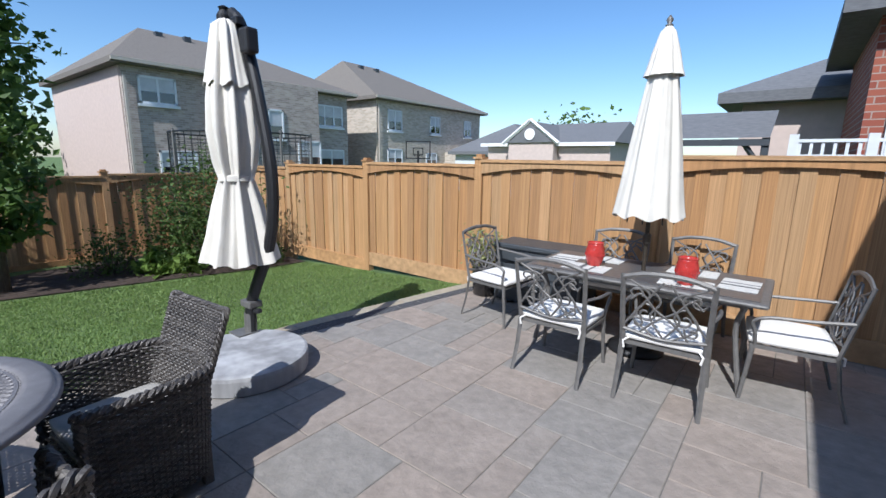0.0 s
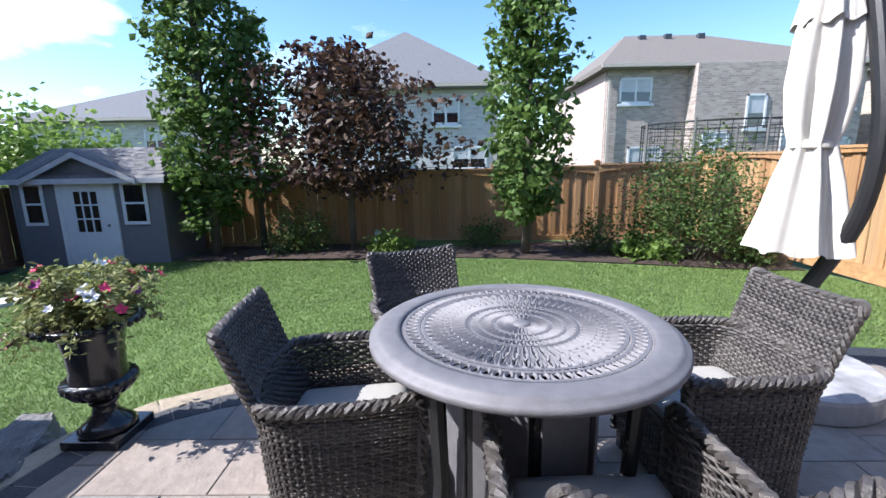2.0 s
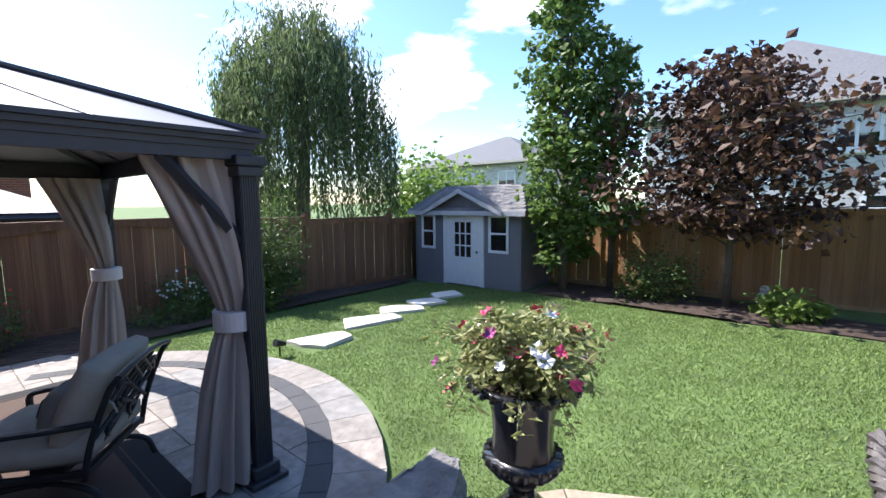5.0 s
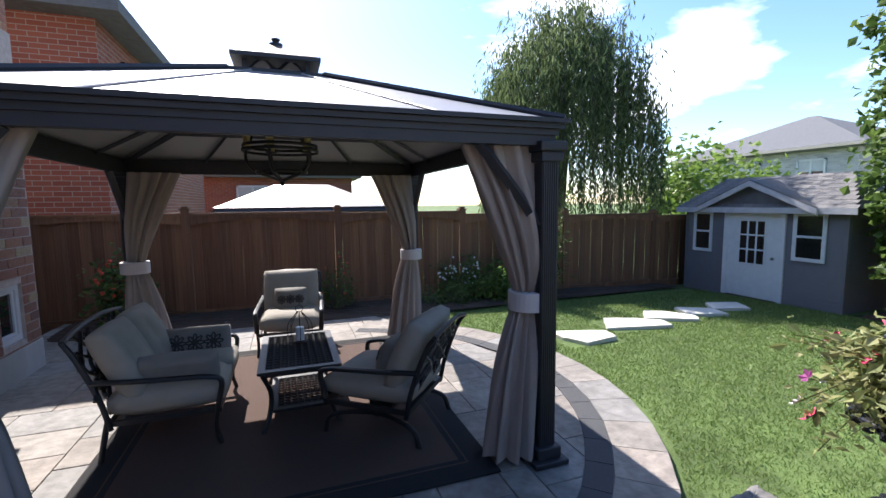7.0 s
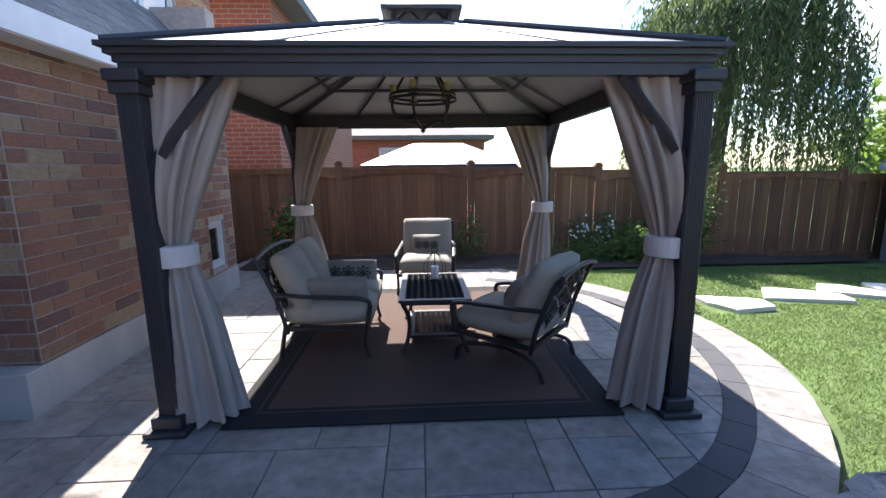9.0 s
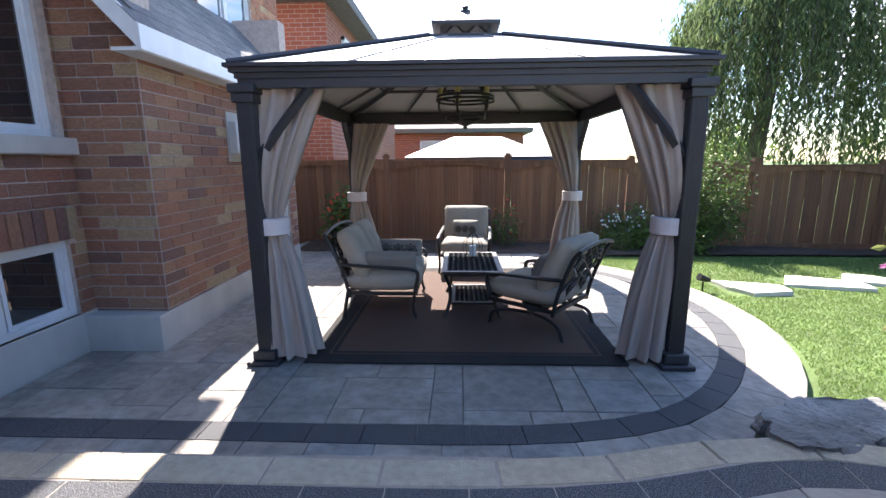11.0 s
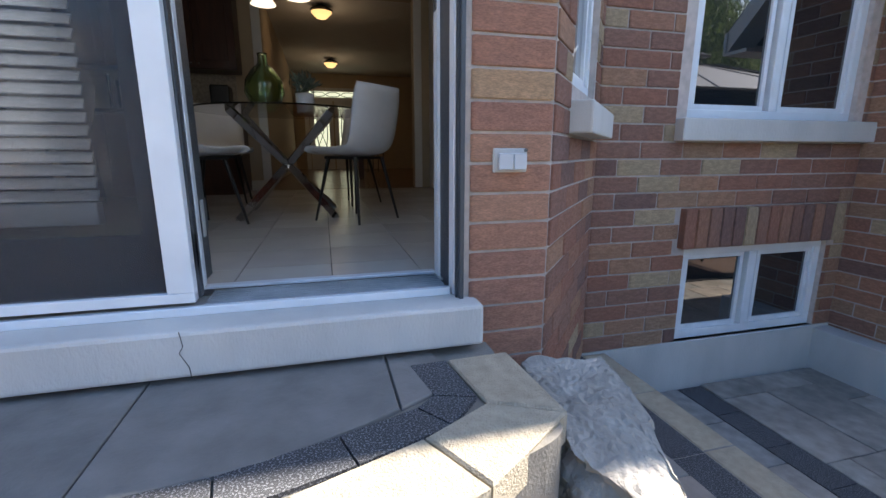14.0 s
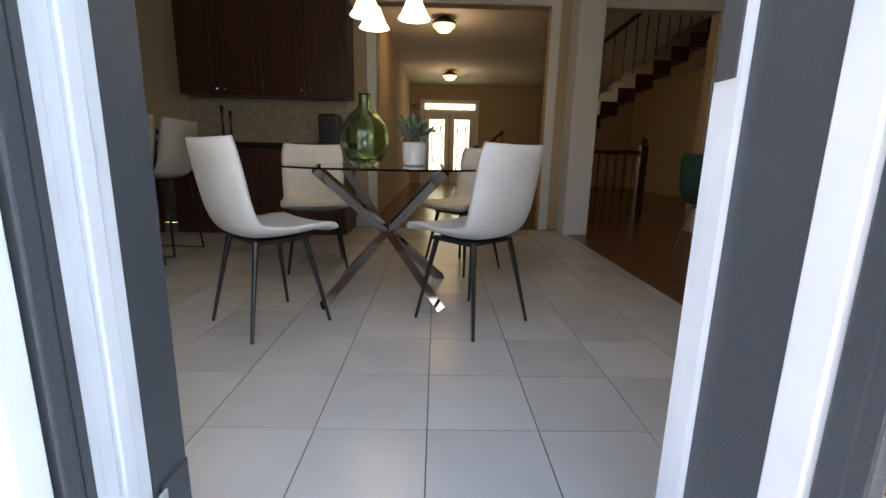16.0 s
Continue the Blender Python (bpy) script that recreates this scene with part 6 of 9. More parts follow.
def lounge(name, m, width, seats, label, group="", swivel=False, high=0.93, squash=0.87):
    """A deep-seated cast aluminium lounge seat, front to -y."""
    root = thing(name, m @ Matrix.Diagonal((1, 1, squash, 1)), label, "sofa" if seats > 1 else "chair", group)
    hw = width / 2
    for s in (-1, 1):
        x = s * hw
        if not swivel:
            part("leg", tb(spline([(x, -0.34, 0), (x * 0.98, -0.31, 0.15), (x * 0.99, -0.33, 0.32)], 4), 0.016, 8), M_METAL, root)
            part("leg", tb(spline([(x, 0.36, 0), (x, 0.33, 0.18), (x, 0.30, 0.34)], 4), 0.018, 8), M_METAL, root)
        part("arm", tb(spline([(x, 0.38, 0.62), (x * 1.02, 0.15, 0.60), (x * 1.03, -0.10, 0.585), (x * 1.03, -0.28, 0.57), (x * 1.02, -0.36, 0.52), (x, -0.33, 0.32)], 5), 0.019, 8, flat=1.3), M_METAL, root)
        part("back_post", tb(spline([(x, 0.29, 0.25), (x, 0.34, 0.50), (x, 0.44, 0.80), (x, 0.50, high)], 4), 0.018, 8), M_METAL, root)
    part("top_rail", tb(spline([(-hw, 0.50, high), (-hw * 0.5, 0.51, high + 0.035), (0, 0.51, high + 0.045), (hw * 0.5, 0.51, high + 0.035), (hw, 0.50, high)], 4), 0.018, 8), M_METAL, root)
    bm = bmesh.new()
    for x0, x1, y0, y1 in ((-hw, hw, -0.35, -0.31), (-hw, hw, 0.27, 0.31), (-hw, -hw + 0.03, -0.31, 0.27), (hw - 0.03, hw, -0.31, 0.27)):
        box(bm, x0, x1, y0, y1, 0.27, 0.31, 0.004)
    part("seat_frame", bm, M_METAL, root)
    if swivel:
        bm = bmesh.new()
        for s in (-1, 1):
            tube(bm, spline([(s * 0.30, -0.36, 0.0), (s * 0.29, -0.30, 0.16), (s * 0.22, 0.0, 0.19), (s * 0.29, 0.30, 0.16), (s * 0.30, 0.38, 0.0)], 5), 0.018, 8)
        tube(bm, [(-0.24, 0.02, 0.19), (0.24, 0.02, 0.19)], 0.018, 8)
        part("rocker_base", bm, M_METAL, root)
        part("rocker_spring", bx(-0.16, 0.16, -0.08, 0.10, 0.19, 0.27, 0.01), M_METAL, root)
    bm = bmesh.new()
    f = lambda x, z: Vector((x, 0.34 + (z - 0.5) * 0.36, z))
    ux, uz = (1, 0, 0), (0, 0.36, 1)
    for k in range(seats):
        cx = (-hw + width * (k + 0.5) / seats)
        for s in (-1, 1):
            for ln in ([f(cx, 0.32), f(cx + s * 0.16, 0.50), f(cx - s * 0.10, 0.68), f(cx + s * 0.12, high)], [f(cx + s * 0.22, 0.36), f(cx + s * 0.05, 0.55), f(cx + s * 0.20, 0.72), f(cx, high)], [f(cx + s * 0.30, 0.5), f(cx + s * 0.12, 0.62), f(cx - s * 0.16, 0.80), f(cx - s * 0.26, 0.72)]):
                part("back_scroll", tb(spline(ln, 6), 0.013, 6), M_METAL, root)
            part("back_scroll", tb(spiral(f(cx + s * 0.13, 0.58), 0.09, 90, s * 1.2, ux, uz), 0.013, 6), M_METAL, root)
            part("back_scroll", tb(spiral(f(cx + s * 0.20, 0.80), 0.06, 240, -s * 1.1, ux, uz), 0.012, 6), M_METAL, root)
    for k in range(seats):
        cx = (-hw + width * (k + 0.5) / seats)
        w = width / seats - 0.04
        o = part("seat_cushion", cushion(w, 0.70, 0.21, 0.12), M_CUSH, root, smooth=True)
        o.location = (cx, -0.03, 0.31)
        bm = cushion(w, 0.56, 0.17, 0.18, 16)
        for v in bm.verts:
            for tx_ in (-0.25, 0.25) if seats > 1 else (-0.25, 0.25):
                for ty_ in (-0.22, 0.02, 0.2):
                    r2 = ((v.co.x / w - tx_) ** 2 + (v.co.y / 0.56 - ty_) ** 2) / 0.006
                    if v.co.z > 0.08 and seats > 1:
                        v.co.z -= 0.035 * math.exp(-r2)
        o = part("back_cushion", bm, M_CUSH, root, smooth=True)
        o.matrix_local = pose(cx, 0.33, 0.68, 68, 0, 0)
        part("cushion_tie", tb([(cx + w / 2 - 0.02, 0.42, 0.75), (cx + w / 2 + 0.03, 0.47, 0.74), (cx + w / 2 + 0.02, 0.48, 0.68)], 0.006, 5), M_CUSH, root)
    return root


def pillow(m, sx, sy, label, roll=False):
    root = thing("throw_pillow", m, label, "pillow", "patterned throw pillows")
    part("cover", cushion(sx, sy, 0.15, 0.35, 12), M_PATT, root, smooth=True)
    bm = bmesh.new()
    n = 3 if sx > 0.35 else 2
    for k in range(n):
        cx = sx * ((k + 0.5) / n - 0.5) * 0.8
        for j in range(8):
            a = 2 * math.pi * j / 8
            r = min(sx / n, sy) * 0.42
            pts = [Vector((cx + r * (0.5 + 0.5 * math.cos(t)) * math.cos(a) - r * 0.18 * math.sin(t) * math.sin(a), r * (0.5 + 0.5 * math.cos(t)) * math.sin(a) + r * 0.18 * math.sin(t) * math.cos(a), 0)) for t in [2 * math.pi * q / 10 for q in range(11)]]
            for p in pts:
                u, w = abs(p.x / sx * 2), abs(p.y / sy * 2)
                p.z = 0.15 * (0.5 + min(0.97, 0.5 * (0.45 + 0.55 * ((1 - min(u, 0.99) ** 6) ** 0.5 * (1 - min(w, 0.99) ** 6) ** 0.5)) + 0.35 * (1 - u * u) * (1 - w * w))) + 0.001
            tube(bm, pts, 0.006, 4, False)
    part("leaf_print", bm, M_PRINT, root)
    return root


M_PRINT = mat("dark leaf print", (0.045, 0.04, 0.04), 0.9)
SF = pose(0.17, -5.46, LOW, 0, 0, -90)
lounge("loveseat", SF, 1.0, 2, "black cast aluminium loveseat with tufted taupe cushions on the rug")
pillow(SF @ pose(-0.42, -0.08, 0.48, 75, 0, 90), 0.50, 0.26, "patterned bolster pillow on the loveseat arm")
pillow(SF @ pose(0.42, -0.08, 0.48, 75, 0, -90), 0.50, 0.26, "patterned bolster pillow on the loveseat arm")
C1 = pose(-1.32, -4.88, LOW, 0, 0, 51)
lounge("rocking_chair", C1, 0.66, 1, "black cast aluminium rocking lounge chair with taupe cushions", "lounge chairs", True, 0.90)
pillow(C1 @ pose(0.02, 0.16, 0.50, 70, 0, 0), 0.36, 0.30, "patterned throw pillow on the rocking chair")
C2 = pose(-0.66, -7.02, LOW, 0, 0, 180 - 4)
lounge("lounge_chair", C2, 0.66, 1, "black lounge chair with taupe cushions near the brown fence", "lounge chairs", False, 0.90)
pillow(C2 @ pose(0.0, 0.14, 0.50, 70, 0, 0), 0.36, 0.30, "patterned throw pillow on the far lounge chair")


def coffee_table():
    root = thing("coffee_table", pose(-0.70, -5.42, LOW), "black cast aluminium coffee table with pierced top and lower shelf", "table")
    def grid(name, w, l, z, nx, ny):
        bm = bmesh.new()
        for a, b, c, d in ((-w, w, -l, -l + 0.05), (-w, w, l - 0.05, l), (-w, -w + 0.05, -l + 0.05, l - 0.05), (w - 0.05, w, -l + 0.05, l - 0.05)):
            box(bm, a, b, c, d, z - 0.02, z)
        for i in range(nx):
            for j in range(ny):
                cx, cy = (-w + 0.05) + (2 * w - 0.1) * (i + 0.5) / nx, (-l + 0.05) + (2 * l - 0.1) * (j + 0.5) / ny
                r = min((2 * w - 0.1) / nx, (2 * l - 0.1) / ny) / 2
                tube(bm, [(cx + r * math.cos(t), cy + r * math.sin(t), z - 0.008) for t in [2 * math.pi * q / 8 for q in range(9)]], 0.007, 4, False)
        part(name, bm, M_METAL, root)
    grid("tabletop", 0.29, 0.47, 0.47, 9, 15)
    grid("lower_shelf", 0.22, 0.34, 0.13, 7, 11)
    part("apron", bx(-0.26, 0.26, -0.43, 0.43, 0.415, 0.45, 0.004), M_METAL, root)
    for s in (-1, 1):
        for t in (-1, 1):
            part("leg", tb(spline([(s * 0.27, t * 0.44, 0), (s * 0.22, t * 0.37, 0.13), (s * 0.21, t * 0.36, 0.28), (s * 0.26, t * 0.43, 0.44)], 5), 0.018, 8), M_METAL, root)
    l = thing("wire_lantern", pose(-0.72, -5.60, LOW + 0.47), "black wire lantern with a white candle on the coffee table", "lantern")
    for k in range(8):
        a = 2 * math.pi * k / 8
        d = Vector((math.cos(a), math.sin(a), 0))
        part("wire", tb(spline([d * 0.06, d * 0.10 + Vector((0, 0, 0.08)), d * 0.09 + Vector((0, 0, 0.17)), d * 0.02 + Vector((0, 0, 0.26))], 4), 0.003, 4), M_METAL, l)
    part("ring", tb([(0.06 * math.cos(t), 0.06 * math.sin(t), 0.004) for t in [2 * math.pi * q / 20 for q in range(21)]], 0.004, 4), M_METAL, l)
    part("handle", tb([(0.03 * math.cos(t), 0, 0.29 + 0.03 * math.sin(t)) for t in [2 * math.pi * q / 12 for q in range(13)]], 0.003, 4), M_METAL, l)
    part("candle", lathe([(0.035, 0.02), (0.035, 0.13), (0.0, 0.132)], 18), M_WHITE, l, "white pillar candle")
    part("candle_cup", lathe([(0.05, 0.0), (0.05, 0.012), (0.01, 0.02)], 18), M_METAL, l)


coffee_table()


# ---- rocks, steps' things, planter ----
def rock(name, cx, cy, z0, sx, sy, sz, rot, seed, label, material=None, flat=0.62):
    material = material or M_ROCK
    bm = bmesh.new()
    bmesh.ops.create_icosphere(bm, subdivisions=5, radius=1)
    off = Vector((seed * 7.1, seed * 3.3, seed * 1.7))
    for v in bm.verts:
        p = v.co.copy()
        q = Vector([math.copysign(abs(c) ** flat, c) for c in p])
        n1 = noise.noise(p * 1.3 + off) * 0.20
        cell = noise.cell(p * 2.3 + off) * 0.05
        n2 = noise.noise(p * 4.0 + off) * 0.06 + noise.noise(p * 11 + off) * 0.035 + noise.noise(p * 26 + off) * 0.018
        strata = 0.02 * math.sin(14 * p.z + 3 * noise.noise(p * 2 + off)) * (1 - abs(p.z))
        q *= 1 + n1 + n2 + strata + cell * 0.5
        v.co = Vector((q.x * sx, q.y * sy, q.z * sz))
    root = thing(name, pose(cx, cy, z0 + sz * 0.93, 0, 0, rot), label, "rock", "armour stones by the steps")
    part("stone", bm, material, root)
    return root


def slab_rock(outline, z0, z1, tilt, seed, label, material, rise=0.0):
    """A quarried block: a rough outline (x, y), steep broken sides with bedding ledges and a gently pitted top."""
    n = len(outline)
    cx, cy = sum(p[0] for p in outline) / n, sum(p[1] for p in outline) / n
    off = Vector((seed * 5.3, seed * 2.9, seed * 8.1))
    around, down, inward = 150, 34, 26
    ring = resample([(p[0] - cx, p[1] - cy) for p in outline + outline[:1]], 0.001)
    ring = [ring[int(k * (len(ring) - 1) / around)] for k in range(around)]
    bm = bmesh.new()
    rows = []
    for j in range(down + inward):
        row = []
        for k in range(around):
            x, y = ring[k]
            if j < down:
                t = j / (down - 1)
                f = 1.0 - 0.05 * (1 - t) - 0.07 * max(0.0, t - 0.86) / 0.14 * max(0.0, t - 0.86) / 0.14 * 1.2
                z = z0 + (z1 - z0) * t
                ledge = noise.cell(Vector((k / around * 5, z * 16, seed))) * 0.05
            else:
                f = 0.916 * (1 - (j - down + 1) / inward)
                z, ledge = z1 + 0.012 * (1 - f), 0.0
            p = Vector((x * f, y * f, z))
            q = Vector((x, y, z * 1.6)) if j < down else p
            r = noise.noise(q * 4 + off) * 0.06 + noise.noise(q * 13 + off) * 0.028 + noise.noise(q * 40 + off) * 0.010 + ledge * 0.5
            if j < down:
                d = Vector((x, y, 0)).normalized()
                p += d * r
                p.z += noise.noise(q * 9 + off) * 0.012
            else:
                p.z += noise.noise(q * 4 + off) * 0.020 + noise.noise(q * 22 + off) * 0.007 + noise.noise(q * 60 + off) * 0.006
            p.z += (p.x * tilt[0] + p.y * tilt[1]) * (p.z - z0) / (z1 - z0)
            row.append(bm.verts.new(p))
        rows.append(row)
    for a, b in zip(rows, rows[1:]):
        for k in range(around):
            bm.faces.new((a[k], a[(k + 1) % around], b[(k + 1) % around], b[k]))
    bm.faces.new(rows[0][::-1])
    bm.faces.new(rows[-1])
    bmesh.ops.recalc_face_normals(bm, faces=bm.faces)
    root = thing("boulder", pose(cx, cy, 0), label, "rock", "armour stones by the steps")
    part("stone", bm, material, root)
    return root


slab_rock([(1.04, -1.49), (0.80, -1.47), (0.56, -1.42), (0.30, -1.50), (0.22, -1.66), (0.38, -1.89), (0.66, -1.96), (0.92, -1.92), (1.04, -1.73)], -0.31, 0.265, (0.02, 0.02), 1, "large pale flat-topped armour stone beside the door steps", M_ROCK)
slab_rock([(1.50, -1.54), (1.24, -1.53), (1.06, -1.53), (0.90, -1.62), (0.93, -1.74), (1.22, -1.83), (1.50, -1.86)], -0.31, 0.44, (0.18, 0.0), 4, "pale rough armour stone against the house wall", M_ROCK)
slab_rock([(-2.70, -3.08), (-2.32, -3.05), (-1.98, -2.86), (-1.84, -2.68), (-1.92, -2.58), (-2.20, -2.60), (-2.52, -2.76), (-2.74, -2.92)], -0.42, 0.01, (0.05, 0.0), 3, "dark flat armour stone at the edge of the upper patio", M_ROCKD)
rock("boulder", -2.52, -3.02, -0.42, 0.20, 0.17, 0.14, -20, 4, "dark low armour stone beside the lawn", M_ROCKD)


def urn(x, y):
    root = thing("garden_urn", pose(x, y, 0) @ Matrix.Diagonal((1.1, 1.1, 1.12, 1)), "black classical urn with pink petunias on the upper patio", "planter")
    part("plinth", bx(-0.135, 0.135, -0.135, 0.135, 0, 0.045, 0.006), M_URN, root)
    part("foot", lathe([(0.12, 0.045), (0.125, 0.06), (0.10, 0.085), (0.055, 0.13), (0.05, 0.17), (0.065, 0.185), (0.05, 0.20)], 40), M_URN, root, smooth=True)
    part("bowl", lathe([(0.05, 0.20), (0.12, 0.235), (0.155, 0.28), (0.15, 0.31)], 96, flute=22, depth=0.035), M_URN, root, smooth=True)
    part("neck", lathe([(0.125, 0.31), (0.115, 0.36), (0.12, 0.45), (0.14, 0.54), (0.155, 0.56)], 40, closed=False), M_URN, root, smooth=True)
    part("rim", lathe([(0.15, 0.555), (0.20, 0.57), (0.215, 0.585), (0.20, 0.60), (0.17, 0.59), (0.16, 0.57)], 48, closed=False), M_URN, root, smooth=True)
    bead = None
    for k in range(26):
        a = 2 * math.pi * k / 26
        if bead is None:
            bm = bmesh.new()
            bmesh.ops.create_icosphere(bm, subdivisions=1, radius=0.018)
            ob = bead = part("rim_bead", bm, M_URN, root)
        else:
            ob = new("rim_bead", bead.data)
            ob.parent = root
        ob.location = (0.207 * math.cos(a), 0.207 * math.sin(a), 0.578)
    part("soil", lathe([(0.0, 0.565), (0.16, 0.565), (0.16, 0.57), (0.0, 0.575)], 24), M_MULCH, root)
    rg = np.random.default_rng(4)
    stems = bmesh.new()
    cs, tips = [], []
    for k in range(90):
        a = rg.uniform(0, 6.28)
        rr = rg.uniform(0.10, 0.36)
        h = rg.uniform(0.05, 0.30) * (1 - 0.5 * (rr / 0.36)) - (0.18 if rr > 0.29 and rg.random() < 0.5 else 0)
        p = [Vector((0.08 * math.cos(a), 0.08 * math.sin(a), 0.56)), Vector((rr * 0.6 * math.cos(a), rr * 0.6 * math.sin(a), 0.64 + max(h, 0.02) * 0.8)), Vector((rr * math.cos(a), rr * math.sin(a), 0.62 + h))]
        tube(stems, p, 0.002, 3, False)
        tips.append(p[2])
        for q in range(44):
            t = rg.uniform(0.2, 1.0)
            c = p[0].lerp(p[1], min(1, t * 2)) if t < 0.5 else p[1].lerp(p[2], t * 2 - 1)
            cs.append([c.x + rg.normal() * 0.02, c.y + rg.normal() * 0.02, c.z + rg.normal() * 0.02])
    part("stem_work", stems, M_STEM, root, kind="stuff")
    leaves("foliage", cs, 0.034, M_LFLOW, root, 5, aspect=0.5)
    for nm, colr, cnt, sd in (("pink_bloom", M_PINK, 22, 1), ("white_bloom", M_WPET, 18, 2), ("purple_bloom", M_PURP, 8, 3)):
        r2 = np.random.default_rng(sd)
        for k in range(cnt):
            c = tips[int(r2.integers(len(tips)))] + Vector((0, 0, 0.01))
            bm = bmesh.new()
            d = Vector((c.x, c.y, 0.25)).normalized()
            M = d.to_track_quat("Z", "Y").to_matrix()
            mid = bm.verts.new(c - d * 0.008)
            ring = []
            R = 0.024 * r2.uniform(0.7, 1.25)
            for q in range(15):
                a = 2 * math.pi * q / 15
                ring.append(bm.verts.new(c + M @ Vector((R * (1 + 0.18 * math.cos(5 * a)) * math.cos(a), R * (1 + 0.18 * math.cos(5 * a)) * math.sin(a), 0.006 * math.cos(10 * a)))))
            for q in range(15):
                bm.faces.new((mid, ring[q], ring[(q + 1) % 15]))
            part(nm, bm, colr, root)
    return root


M_URN = mat("black glazed urn", (0.015, 0.015, 0.017), 0.22, var=0.2, coat=0.3)
M_STEM = mat("dry green stem", (0.14, 0.16, 0.06), 0.8)
M_LFLOW = leafmat("yellow green petunia leaf", (0.16, 0.20, 0.07), (0.36, 0.36, 0.17), (0.22, 0.25, 0.09))
M_PINK = mat("pink petal", (0.75, 0.06, 0.17), 0.6)
M_WPET = mat("white petal", (0.75, 0.75, 0.78), 0.6)
M_PURP = mat("purple petal", (0.22, 0.03, 0.16), 0.6)
urn(-2.45, -2.37)

# stepping stones
for k, (poly) in enumerate((((-3.75, -6.62), (-3.78, -6.28), (-3.95, -5.92), (-4.50, -6.02), (-4.55, -6.35)), ((-4.95, -7.00), (-4.60, -6.45), (-5.65, -6.20), (-5.72, -6.55), (-5.3, -6.85)),
                            ((-5.90, -7.22), (-5.55, -6.79), (-6.30, -6.35), (-6.45, -6.6), (-6.2, -7.05)), ((-6.60, -7.28), (-6.42, -6.75), (-7.06, -6.50), (-7.15, -6.95)), ((-7.45, -7.40), (-7.15, -6.95), (-7.80, -6.70), (-8.05, -7.2)))):
    cx, cy = sum(p[0] for p in poly) / len(poly), sum(p[1] for p in poly) / len(poly)
    area = sum(poly[i][0] * poly[(i + 1) % len(poly)][1] - poly[(i + 1) % len(poly)][0] * poly[i][1] for i in range(len(poly)))
    if area < 0:
        poly = poly[::-1]
    pts = [((p[0] - cx) * 0.9, (p[1] - cy) * 0.82) for p in poly]
    wob = []
    for i in range(len(pts)):
        a, b = Vector(pts[i]), Vector(pts[(i + 1) % len(pts)])
        for t in (0, 0.2, 0.4, 0.6, 0.8):
            q = a.lerp(b, t)
            q *= 1 + 0.03 * noise.noise(Vector((q.x * 6 + k * 9, q.y * 6, 0)))
            wob.append((q.x, q.y))
    bm = pr(wob, -0.06, 0.035)
    bmesh.ops.bevel(bm, geom=[e for e in bm.edges if all(v.co.z > 0 for v in e.verts)], offset=0.012, segments=1, affect="EDGES")
    o = part("slab", bm, M_FLAG, thing("stepping_stone", pose(cx, cy, lawn_z(cx, cy) - 0.005), "pale irregular flagstone set in the lawn", "stepping stone", "stepping stones to the shed"))


